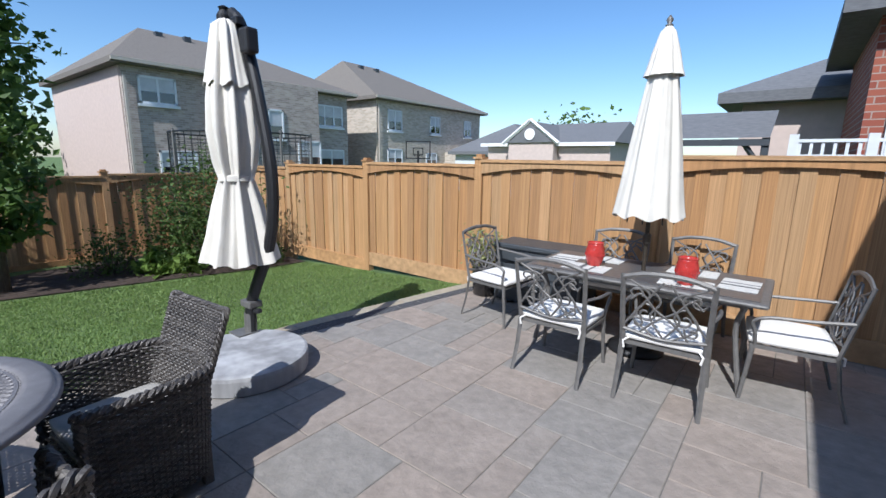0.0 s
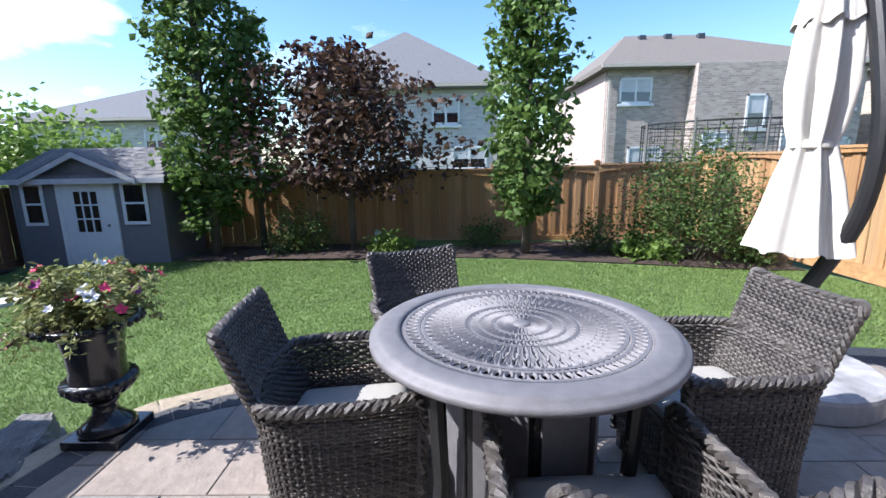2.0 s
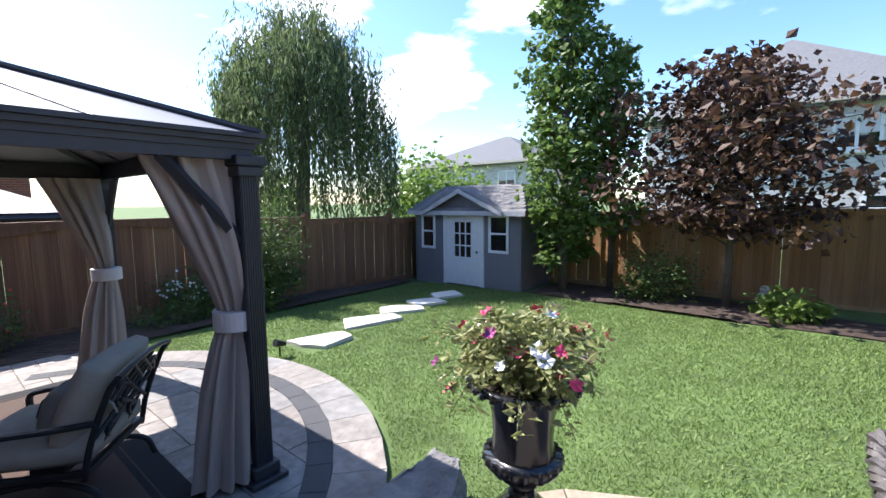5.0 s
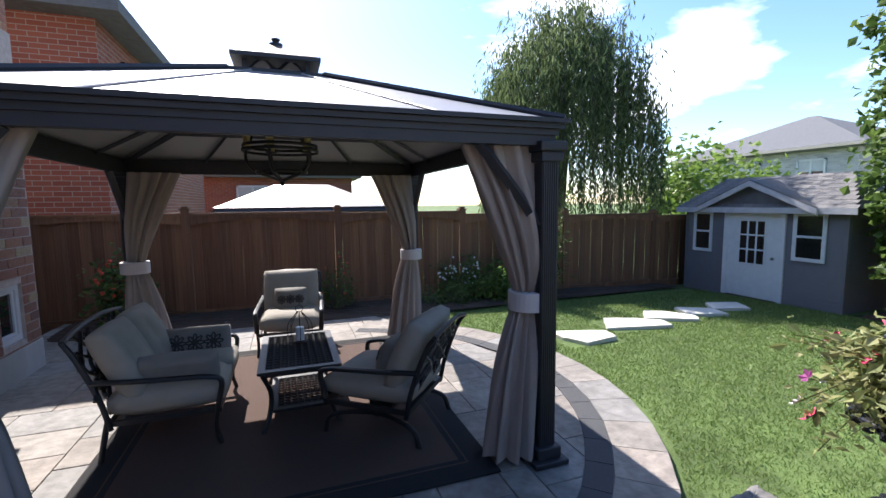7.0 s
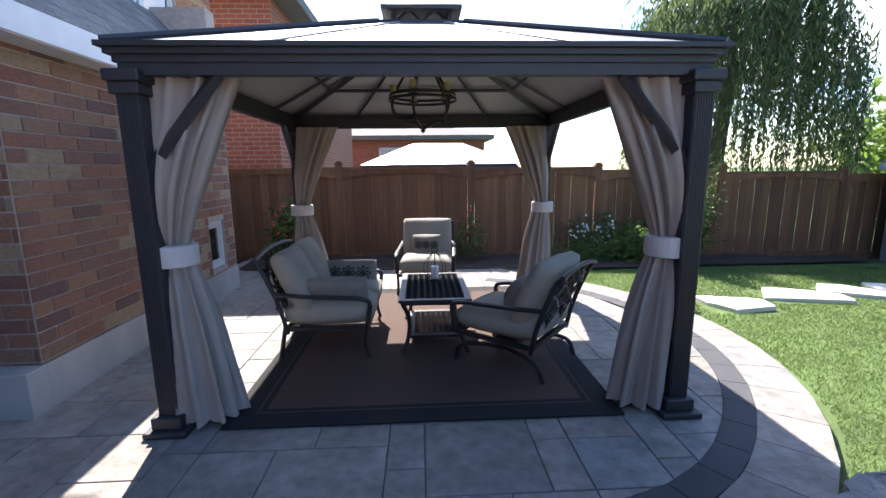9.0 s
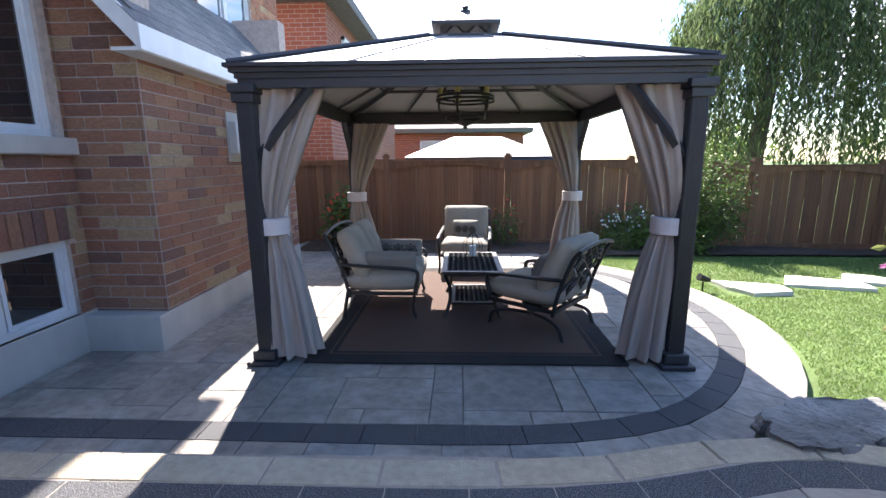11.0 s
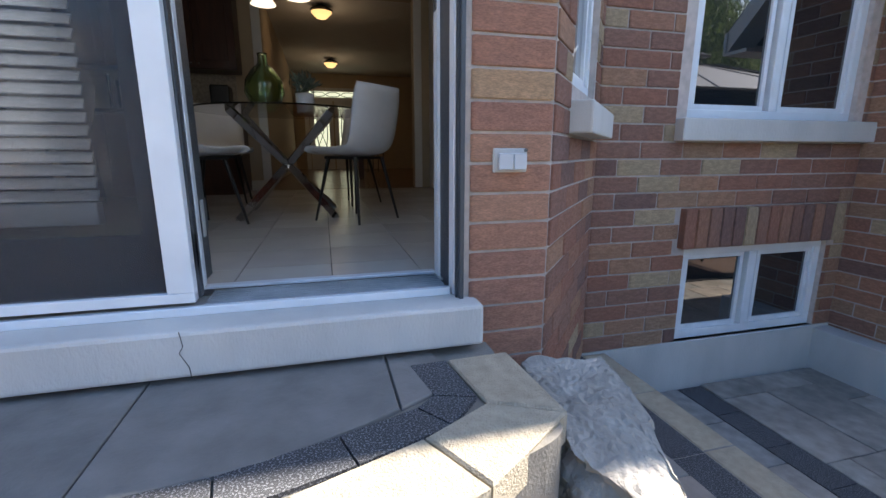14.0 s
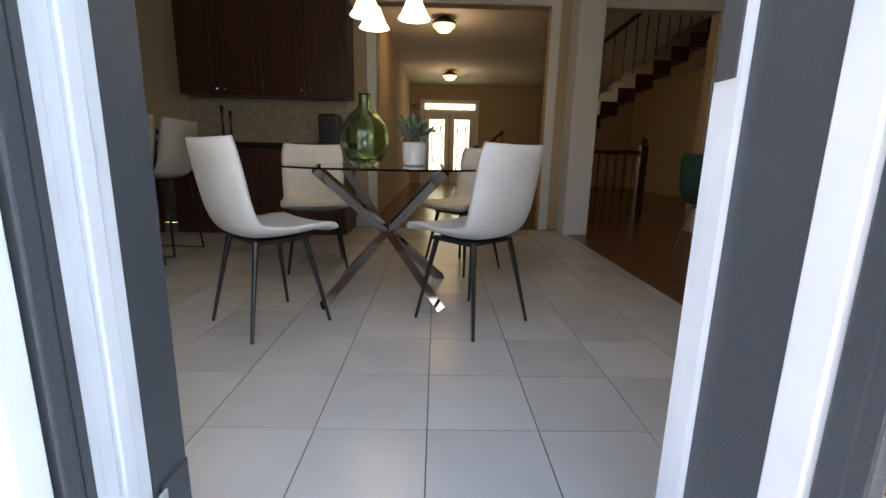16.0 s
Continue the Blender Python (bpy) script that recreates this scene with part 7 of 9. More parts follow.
def shed():
    root = thing("shed", None, "small grey vinyl-sided garden shed with white door and front gable", "shed")
    x1, x0, y0, y1, zb, ze = -8.9, -10.25, -9.05, -6.1, -0.62, 1.20
    body = part("wall", bx(x0, x1 - 0.012, y0 + 0.012, y1 - 0.012, zb, ze), M_SIDING, root)
    for face in ("front", "side"):
        n = 22
        for k in range(n):
            za, zz = zb + 0.06 + (ze - zb - 0.06) * k / n, zb + 0.06 + (ze - zb - 0.06) * (k + 1) / n
            if face == "front":
                spans = [(y0, y1)]
                if za < 1.12:
                    spans = [(y0, -8.15), (-7.03, y1)]
                for a, b in spans:
                    bm = bmesh.new()
                    v = [bm.verts.new(c) for c in ((x1 + 0.010, a, za), (x1 + 0.010, b, za), (x1 - 0.006, b, zz), (x1 - 0.006, a, zz), (x1 - 0.014, a, za), (x1 - 0.014, b, za))]
                    bm.faces.new((v[0], v[1], v[2], v[3]))
                    bm.faces.new((v[4], v[5], v[1], v[0]))
                    part("siding_board", bm, M_SIDING, root)
            else:
                bm = bmesh.new()
                v = [bm.verts.new(c) for c in ((x0, y1 + 0.010, za), (x1, y1 + 0.010, za), (x1, y1 - 0.006, zz), (x0, y1 - 0.006, zz), (x0, y1 - 0.012, za), (x1, y1 - 0.012, za))]
                bm.faces.new((v[1], v[0], v[3], v[2]))
                bm.faces.new((v[5], v[4], v[0], v[1]))
                part("siding_board", bm, M_SIDING, root)
    for y in (y0, y1):
        part("corner_trim", bx(x1 - 0.05, x1 + 0.018, y - 0.03 if y == y1 else y - 0.015, y + 0.015 if y == y1 else y + 0.03, zb, ze), M_SIDING, root)
    d = new("door")
    d.parent = root
    part("door_slab", bx(x1, x1 + 0.03, -8.07, -7.10, -0.50, 1.09, 0.004), M_WHITE, d, "white shed door")
    bm = bmesh.new()
    for a, b, p, q in ((-8.16, -8.07, -0.52, 1.19), (-7.10, -7.01, -0.52, 1.19), (-8.07, -7.10, 1.09, 1.19)):
        box(bm, x1 - 0.01, x1 + 0.04, a, b, p, q, 0.004)
    part("door_frame", bm, M_WHITE, d)
    part("door_pane", bx(x1 + 0.03, x1 + 0.034, -7.83, -7.34, 0.13, 0.95), M_PANE, d)
    bm = bmesh.new()
    for k in range(4):
        y = -7.83 + 0.49 * k / 3
        box(bm, x1 + 0.034, x1 + 0.045, y - 0.014, y + 0.014, 0.13, 0.95)
    for k in range(4):
        z = 0.13 + 0.82 * k / 3
        box(bm, x1 + 0.034, x1 + 0.044, -7.83, -7.34, z - 0.014, z + 0.014)
    part("glazing_grid", bm, M_WHITE, d)
    part("door_handle", lathe([(0.0, 0), (0.025, 0.005), (0.03, 0.03), (0.0, 0.05)], 14), M_GREYM, d).matrix_world = pose(x1 + 0.03, -7.19, 0.27, 0, 90, 0)
    for a, b in ((-8.86, -8.42), (-6.89, -6.38)):
        w = new("window")
        w.parent = root
        bm = bmesh.new()
        for c0, c1, p, q in ((a, b, 0.28, 0.34), (a, b, 1.05, 1.11), (a, a + 0.06, 0.34, 1.05), (b - 0.06, b, 0.34, 1.05), (a + 0.06, b - 0.06, 0.68, 0.72)):
            box(bm, x1 + 0.01, x1 + 0.035, c0, c1, p, q, 0.003)
        part("window_frame", bm, M_WHITE, w)
        part("pane", bx(x1 + 0.012, x1 + 0.018, a + 0.06, b - 0.06, 0.34, 1.05), M_PANE, w)
    # roof: long ridge along y, with a gable over the door
    bm = bmesh.new()
    xm = (x0 + x1) / 2
    ya, yb = y0 - 0.15, y1 + 0.18
    v = [bm.verts.new(c) for c in ((x1 + 0.16, ya, ze - 0.02), (x1 + 0.16, yb, ze - 0.02), (xm, yb - 0.55, ze + 0.58), (xm, ya + 0.55, ze + 0.58), (x0 - 0.15, ya, ze - 0.02), (x0 - 0.15, yb, ze - 0.02))]
    for f in ((0, 1, 2, 3), (5, 4, 3, 2), (1, 5, 2), (4, 0, 3), (0, 4, 5, 1)):
        bm.faces.new([v[i] for i in f])
    part("roof", bm, M_SHING, root)
    for k in range(9):
        t0 = k / 9
        xx = x1 + 0.16 + (xm - x1 - 0.16) * t0
        zz = ze - 0.02 + 0.60 * t0
        bm = bmesh.new()
        rg = random.Random(k)
        n = 16
        for j in range(n):
            w0 = ya + 0.55 * t0 + (yb - ya - 1.1 * t0) * j / n
            w1 = ya + 0.55 * t0 + (yb - ya - 1.1 * t0) * (j + 1) / n - 0.006
            h = rg.uniform(0.006, 0.012)
            dx, dz = (xm - x1 - 0.16) / 9, 0.60 / 9
            q = [bm.verts.new(c) for c in ((xx, w0, zz + h), (xx, w1, zz + h), (xx + dx, w1, zz + dz + 0.002), (xx + dx, w0, zz + dz + 0.002), (xx, w0, zz), (xx, w1, zz))]
            bm.faces.new((q[0], q[1], q[2], q[3]))
            bm.faces.new((q[4], q[5], q[1], q[0]))
        part("shingle_course", bm, M_SHING, root)
    yc = -7.58
    bm = bmesh.new()
    g0, g1, gz = yc - 1.12, yc + 1.12, ze + 0.50
    xf = x1 + 0.20
    v = [bm.verts.new(c) for c in ((xf, g0, ze + 0.0), (xf, yc, gz), (xf, g1, ze + 0.0), (xm, yc, gz), (xm + 0.55, g0, ze + 0.0), (xm + 0.55, g1, ze + 0.0))]
    bm.faces.new((v[0], v[1], v[3], v[4]))
    bm.faces.new((v[1], v[2], v[5], v[3]))
    part("gable_roof", bm, M_SHING, root)
    bm = bmesh.new()
    v = [bm.verts.new(c) for c in ((x1 + 0.06, yc - 0.98, ze + 0.02), (x1 + 0.06, yc + 0.98, ze + 0.02), (x1 + 0.06, yc, ze + 0.44))]
    bm.faces.new(v)
    part("gable_panel", bm, M_GABLE, root, "dark grey gable panel")
    for s in (-1, 1):
        bm = bmesh.new()
        a, b = Vector((0, s * 1.14, ze - 0.03)), Vector((0, 0, gz - 0.015))
        dn = Vector((0, 0, -0.10))
        q = []
        for xx in (xf - 0.02, xf + 0.012):
            for p in (a, b, b + dn, a + dn):
                q.append(bm.verts.new((xx, yc + p.y, p.z)))
        for f in ((4, 5, 6, 7), (3, 2, 1, 0), (0, 1, 5, 4), (2, 3, 7, 6), (0, 4, 7, 3), (1, 2, 6, 5)):
            bm.faces.new([q[i] for i in f])
        bmesh.ops.recalc_face_normals(bm, faces=bm.faces)
        part("barge_board", bm, M_TRIMG, root)
    part("fascia", bx(x1 + 0.14, x1 + 0.165, ya, yb, ze - 0.11, ze - 0.01), M_TRIMG, root)
    part("sill_beam", bx(x1 - 0.02, x1 + 0.03, y0, y1, zb, zb + 0.07), M_BARK, root)


M_GABLE = mat("dark gable panel", (0.10, 0.105, 0.125), 0.6)
M_TRIMG = mat("pale grey trim", (0.42, 0.43, 0.47), 0.5)
shed()


# ---- trees and shrubs ----
def tree(name, x, y, z, height, trunk, crown, leafm, size, n, label, seed, bark=None, limbs=9, start=0.25, cat="tree", gaps=0.25, lobes=0.0, flat=0.8):
    """crown(t) gives the crown's radius at the share t of its height; t runs from start to 1."""
    rg = np.random.default_rng(seed)
    root = thing(name, pose(x, y, z), label, cat)
    bark = bark or M_BARK
    part("trunk", tb([(0, 0, -0.05), (0.02, 0.01, height * 0.3), (-0.03, 0.02, height * 0.6), (0.01, 0, height * 0.93)], [trunk, trunk * 0.8, trunk * 0.5, trunk * 0.12], 10), bark, root, smooth=True)
    cs = []
    bm = bmesh.new()
    tufts = []
    for k in range(limbs * 6):
        t = start + (1 - start) * (k + 0.5) / (limbs * 6)
        a = k * 2.4 + rg.uniform(-0.4, 0.4)
        r = crown(t) * rg.uniform(0.55, 1.05) * (1 + lobes * math.sin(3 * a + 5 * t + seed))
        z0 = height * (t - 0.10)
        end = Vector((r * math.cos(a), r * math.sin(a), height * t + rg.uniform(-0.03, 0.05) * height))
        mid = Vector((end.x * 0.5, end.y * 0.5, (z0 + end.z) / 2 + 0.03 * height))
        tube(bm, [(0, 0, max(z0, height * start * 0.7)), mid, end], [trunk * 0.28, trunk * 0.16, trunk * 0.05], 5)
        tufts.append((end, crown(t)))
        tufts.append((mid, crown(t) * 0.8))
    part("branch_work", bm, bark, root, kind="stuff")
    for k in range(n):
        p, r = tufts[int(rg.integers(len(tufts)))]
        if rg.random() < 1 - gaps:
            q = rg.normal(size=3) * max(0.07, r * 0.17)
            cs.append([p.x + q[0], p.y + q[1], p.z + q[2] * flat])
        else:
            t = rg.uniform(start, 1)
            a = rg.uniform(0, 6.28)
            rr = crown(t) * math.sqrt(rg.uniform(0.2, 1.0)) * (1 - lobes)
            cs.append([rr * math.cos(a), rr * math.sin(a), height * t])
    leaves("crown", cs, size, leafm, root, seed, aspect=0.75, droop=0.25)
    return root


M_LMAPLE = leafmat("green maple leaf", (0.045, 0.088, 0.020), (0.085, 0.15, 0.034), (0.14, 0.22, 0.055), 0.4)
M_LRED = leafmat("purple maple leaf", (0.036, 0.021, 0.022), (0.058, 0.031, 0.026), (0.10, 0.058, 0.034), 0.3)
M_LWIL = leafmat("willow leaf", (0.13, 0.18, 0.075), (0.20, 0.26, 0.11), (0.08, 0.12, 0.05), 0.5)
M_LBUSH = leafmat("dark shrub leaf", (0.045, 0.08, 0.02), (0.075, 0.12, 0.03), (0.10, 0.16, 0.045), 0.35)
M_LLIME = leafmat("bright green leaf", (0.12, 0.20, 0.04), (0.18, 0.27, 0.06), None, 0.45)

col = lambda R: (lambda t: R * (0.55 + 0.75 * math.sin(math.pi * min(1, max(0, (t - 0.05))) ** 0.9)) * (1 - t ** 4) + 0.06)
tree("columnar_maple", -8.53, 0.93, -0.36, 5.6, 0.09, lambda t: 0.25 + 0.75 * math.sin(math.pi * min(1.0, t * 1.02)) ** 0.7 * 0.75, M_LMAPLE, 0.13, 5200, "narrow green maple growing in the flower bed", 11, start=0.14)
tree("columnar_maple", -9.3, -5.35, -0.45, 6.4, 0.10, lambda t: 0.22 + 0.62 * math.sin(math.pi * min(1.0, t * 1.02)) ** 0.7, M_LMAPLE, 0.13, 7000, "tall narrow green maple beside the shed", 12, start=0.12)
tree("columnar_maple", -9.9, -4.6, -0.45, 4.9, 0.07, lambda t: 0.2 + 0.55 * math.sin(math.pi * min(1.0, t)) ** 0.7, M_LMAPLE, 0.12, 2500, "narrow green maple stem by the fence", 13, start=0.25)
tree("purple_maple", -9.34, -2.50, -0.38, 3.85, 0.07, lambda t: 0.3 + 1.55 * math.sin(math.pi * min(1.0, max(0.0, (t - 0.22) / 0.80))) ** 0.6, M_LRED, 0.12, 6200, "dark purple Japanese maple in the mulch bed", 14, start=0.34, limbs=12, gaps=0.1, lobes=0.3, flat=0.45)


def willow():
    x, y, z = -7.8, -12.2, -0.7
    root = thing("weeping_willow", pose(x, y, z) @ Matrix.Scale(0.8, 4), "large weeping willow beyond the garden fence", "tree")
    part("trunk", tb([(0, 0, 0), (0.1, 0, 2.5), (-0.1, 0.1, 5.0), (0, 0, 7.6)], [0.3, 0.25, 0.16, 0.04], 10), M_BARK, root, smooth=True)
    rg = np.random.default_rng(21)
    cs = []
    tw = bmesh.new()
    for k in range(620):
        a = rg.uniform(0, 6.28)
        r = 2.9 * math.sqrt(rg.uniform(0.02, 1.0)) * (1 + 0.12 * math.sin(3 * a))
        top = 8.7 - 0.30 * r * r * 1.25 + rg.normal() * 0.35
        ln = rg.uniform(1.2, 4.2) if r < 1.8 else rg.uniform(2.0, 5.2)
        low = max(1.2, top - ln)
        px, py = r * math.cos(a), r * math.sin(a)
        if k % 3 == 0:
            tube(tw, [(px * 0.5, py * 0.5, top + 0.1), (px * 0.9, py * 0.9, top), (px * 1.02, py * 1.02, top - 0.4), (px * 1.04, py * 1.04, low)], 0.008, 3, False)
        m = int((top - low) * 19)
        sway = rg.normal() * 0.12
        for q in range(m):
            t = q / max(1, m)
            cs.append([px * (1 + 0.03 * t) + sway * t + rg.normal() * 0.05, py * (1 + 0.03 * t) + rg.normal() * 0.05, top - (top - low) * t])
        if k % 4 == 0:
            for q in range(30):
                cs.append([px + rg.normal() * 0.3, py + rg.normal() * 0.3, top + rg.normal() * 0.2])
    part("twig_work", tw, M_BARK, root, kind="stuff")
    leaves("crown", cs, 0.18, M_LWIL, root, 22, droop=1.3, aspect=0.24)


willow()


def bush(name, x, y, z, rx, ry, h, leafm, size, n, label, seed, blossoms=None, cat="shrub"):
    rg = np.random.default_rng(seed)
    root = thing(name, pose(x, y, z), label, cat)
    bm = bmesh.new()
    heads = []
    for k in range(26):
        a, rr = rg.uniform(0, 6.28), math.sqrt(rg.uniform(0.05, 1))
        e = Vector((rx * rr * math.cos(a), ry * rr * math.sin(a), h * (1 - 0.35 * rr * rr) * rg.uniform(0.6, 1.0)))
        tube(bm, [(0.15 * e.x, 0.15 * e.y, -0.03), (e.x * 0.7, e.y * 0.7, e.z * 0.55), e], [0.010, 0.007, 0.003], 4)
        heads += [e, Vector((e.x * 0.8, e.y * 0.8, e.z * 0.65)), Vector((e.x * 0.9, e.y * 0.9, e.z * 0.4))]
    part("stem_work", bm, M_BARK, root, kind="stuff")
    cs = []
    for k in range(n):
        p = heads[int(rg.integers(len(heads)))]
        q = rg.normal(size=3) * (min(rx, ry, h) * 0.24)
        cs.append([p.x + q[0], p.y + q[1], max(0.02, p.z + q[2])])
    leaves("foliage", cs, size, leafm, root, seed, aspect=0.6)
    if blossoms:
        nm, bmat, cnt, bs = blossoms
        pts = [[p[0], p[1], p[2]] for p in (np.array(cs)[rg.integers(0, len(cs), cnt)])]
        bmm = bmesh.new()
        for p in pts:
            if p[2] > h * 0.35:
                bmesh.ops.create_icosphere(bmm, subdivisions=1, radius=bs, matrix=Matrix.Translation(p))
        part(nm, bmm, bmat, root, kind="stuff")
    return root


M_BLR = mat("red blossom", (0.55, 0.07, 0.03), 0.6)
bush("round_shrub", -7.9, 3.65, -0.4, 0.85, 0.85, 2.1, M_LBUSH, 0.06, 9500, "tall clipped green shrub in the corner bed", 31)
bush("rose_bush", -8.7, 2.3, -0.38, 0.55, 0.5, 0.85, M_LBUSH, 0.05, 1700, "loose green bush before the cedar fence", 32)
bush("day_lily", -8.1, 3.0, -0.38, 0.45, 0.4, 0.42, M_LLIME, 0.14, 700, "low clump of bright green leaves in the bed", 33, cat="plant")
bush("low_shrub", -7.6, 4.5, -0.32, 0.45, 0.35, 0.45, M_LBUSH, 0.05, 1500, "low dark shrub by the fence corner", 34)
bush("juniper", -9.5, -3.6, -0.42, 0.8, 0.7, 0.85, M_LBUSH, 0.05, 3600, "dark spreading juniper behind the lawn", 35)
bush("low_shrub", -9.6, 0.2, -0.38, 0.6, 0.5, 0.5, M_LBUSH, 0.05, 1700, "low dark shrub in the shaded bed", 36)
bush("grass_clump", -8.9, -1.7, -0.38, 0.45, 0.4, 0.38, M_LLIME, 0.13, 500, "low clump of long leaves beside the bird statue", 37, cat="plant")
bush("ball_shrub", -4.90, -8.70, -0.45, 0.50, 0.45, 1.95, M_LBUSH, 0.05, 5200, "large round clipped shrub before the brown fence", 51)
bush("climbing_shrub", -3.55, -9.0, -0.45, 0.45, 0.30, 1.0, M_LBUSH, 0.05, 1500, "dark shrub with white blossoms against the fence", 38, ("white_blossoms", M_WPET, 110, 0.022))
bush("fern_bush", -4.2, -8.7, -0.45, 0.6, 0.45, 0.65, M_LMAPLE, 0.07, 2600, "leafy green bush at the foot of the fence", 39)
bush("lavender", -3.2, -8.6, -0.42, 0.5, 0.4, 0.45, M_LBUSH, 0.04, 1500, "low dark bush at the foot of the fence", 40)
bush("rose_bush", -1.35, -8.75, -0.35, 0.3, 0.28, 0.75, M_LBUSH, 0.045, 900, "small rose bush before the brown fence", 41, ("rose_blossoms", M_BLR, 14, 0.02))
bush("flowering_bush", 1.45, -8.55, -0.33, 0.35, 0.3, 1.15, M_LBUSH, 0.08, 1300, "tall red flowering plant beside the house corner", 42, ("red_blossoms", M_BLR, 80, 0.028))
bush("far_tree", -15.0, -13.6, -1.0, 2.1, 2.0, 4.5, M_LLIME, 0.24, 5200, "bright green tree beyond the shed", 43, cat="tree")
bush("far_tree", -11.0, -19.0, -1.0, 1.3, 1.2, 3.9, M_LLIME, 0.22, 2200, "bright green tree beyond the south fence", 44, cat="tree")
bush("far_tree", -34, 3.0, -1.0, 3.0, 3.0, 6.0, M_LMAPLE, 0.4, 3200, "dark green tree between the far houses", 45, cat="tree")
bush("far_tree", -14, 36, -1.0, 3.2, 3.0, 6.5, M_LMAPLE, 0.4, 3600, "dark green tree far beyond the fence", 46, cat="tree")
bush("far_tree", -21, 42, -1.0, 2.2, 2.0, 6.0, M_LLIME, 0.4, 2000, "pale green tree far beyond the fence", 47, cat="tree")
# pot plant at the fence
root = thing("flower_pot", pose(-2.60, 4.60, 0), "black pot with a small grey green plant at the patio corner", "planter")
part("pot", lathe([(0.12, 0), (0.15, 0.02), (0.17, 0.38), (0.19, 0.40), (0.17, 0.42), (0.15, 0.40)], 24), M_URN, root, smooth=True)
bush("potted_plant", -2.60, 4.60, 0.40, 0.28, 0.25, 0.45, M_LFLOW, 0.05, 700, "small grey green plant in the black pot", 48, cat="plant")
root = thing("deck_box", pose(-1.85, 4.72, 0), "dark grey slatted storage box against the fence", "storage box")
part("body", bx(-0.55, 0.55, -0.22, 0.22, 0.02, 0.66, 0.01), M_DARKF, root)
part("lid", bx(-0.58, 0.58, -0.25, 0.25, 0.66, 0.72, 0.015), M_DARKF, root)
for k in range(4):
    part("slat", bx(-0.54, 0.54, -0.235, -0.222, 0.06 + 0.15 * k, 0.18 + 0.15 * k, 0.004), M_DARKF, root)

# beds
for nm, poly in (("flower_bed_west", [(-10.35, -5.9), (-8.9, -5.9), (-8.7, -4.5), (-8.9, -3.2), (-8.35, -2.2), (-8.3, -1.0), (-8.2, 0.4), (-7.9, 1.5), (-7.6, 2.6), (-7.25, 3.6), (-7.05, 4.3), (-7.0, 5.0), (-10.35, 5.0)]), ("flower_bed_south", [(-8.6, -9.35), (-0.2, -9.35), (2.3, -9.35), (2.3, -8.25), (0.2, -8.05), (-1.9, -8.0), (-3.2, -8.05), (-5.0, -8.35), (-8.6, -8.9)])):
    bm = bmesh.new()
    n = len(poly)
    base = [bm.verts.new((x, y, lawn_z(x, y) + 0.0)) for x, y in poly]
    for v in base:
        if nm.endswith("south"):
            v.co.z = -0.33 if v.co.x > -3 else lawn_z(v.co.x, v.co.y) + 0.02
    bm.faces.new(base)
    bmesh.ops.triangulate(bm, faces=bm.faces)
    for _ in range(4):
        bmesh.ops.subdivide_edges(bm, edges=bm.edges, cuts=1, use_grid_fill=True)
    edge = {v for e in bm.edges if e.is_boundary for v in e.verts}
    for v in bm.verts:
        if v not in edge:
            v.co.z += 0.03 + 0.03 * noise.noise(v.co * 3) + 0.02 * noise.noise(v.co * 11)
    if bm.faces[:][0].normal.z < 0:
        bmesh.ops.reverse_faces(bm, faces=bm.faces)
    alone(nm, bm, M_MULCH, "dark mulch bed along the fence", kind="structure")

# small garden things
root = thing("path_light", pose(-3.47, -6.15, lawn_z(-3.47, -6.15)), "small black garden spotlight at the edge of the paving", "garden light")
part("spike", tb([(0, 0, -0.02), (0, 0, 0.10)], 0.010, 8), M_METAL, root)
part("lamp_head", tb([(-0.05, 0, 0.12), (0.06, 0.01, 0.16)], [0.03, 0.045], 12), M_METAL, root)
part("fin", bx(-0.07, -0.05, -0.03, 0.03, 0.10, 0.15, 0.004), M_METAL, root)
alone("garden_statue", lathe([(0.13, 0), (0.14, 0.03), (0.09, 0.06), (0.10, 0.10), (0.12, 0.16), (0.10, 0.22), (0.055, 0.26), (0.07, 0.31), (0.05, 0.36), (0.0, 0.38)], 20), M_CONC, "small pale stone figure in the mulch bed", "statue").location = (-9.4, -2.0, -0.34)


# ---- wall fittings ----
def outlet_box(name, m, w, h, d, label):
    root = thing(name, m, label, "electrical box")
    part("back_plate", bx(-w / 2, w / 2, -0.012, 0.0, -h / 2, h / 2, 0.004), M_CONC, root)
    part("box_body", bx(-w * 0.38, w * 0.38, -d, -0.012, -h * 0.40, h * 0.30, 0.006), M_GREYB, root)
    part("flap", bx(-w * 0.40, 0.0, -d - 0.006, -d, -h * 0.38, h * 0.28, 0.002), M_GREYB, root)
    part("flap", bx(0.004, w * 0.40, -d - 0.006, -d, -h * 0.38, h * 0.28, 0.002), M_GREYB, root)
    part("screw", lathe([(0.006, 0), (0.006, 0.004), (0.0, 0.005)], 8), M_GREYM, root).matrix_local = pose(w * 0.44, -0.012, h * 0.42, 90, 0, 0)
    return root


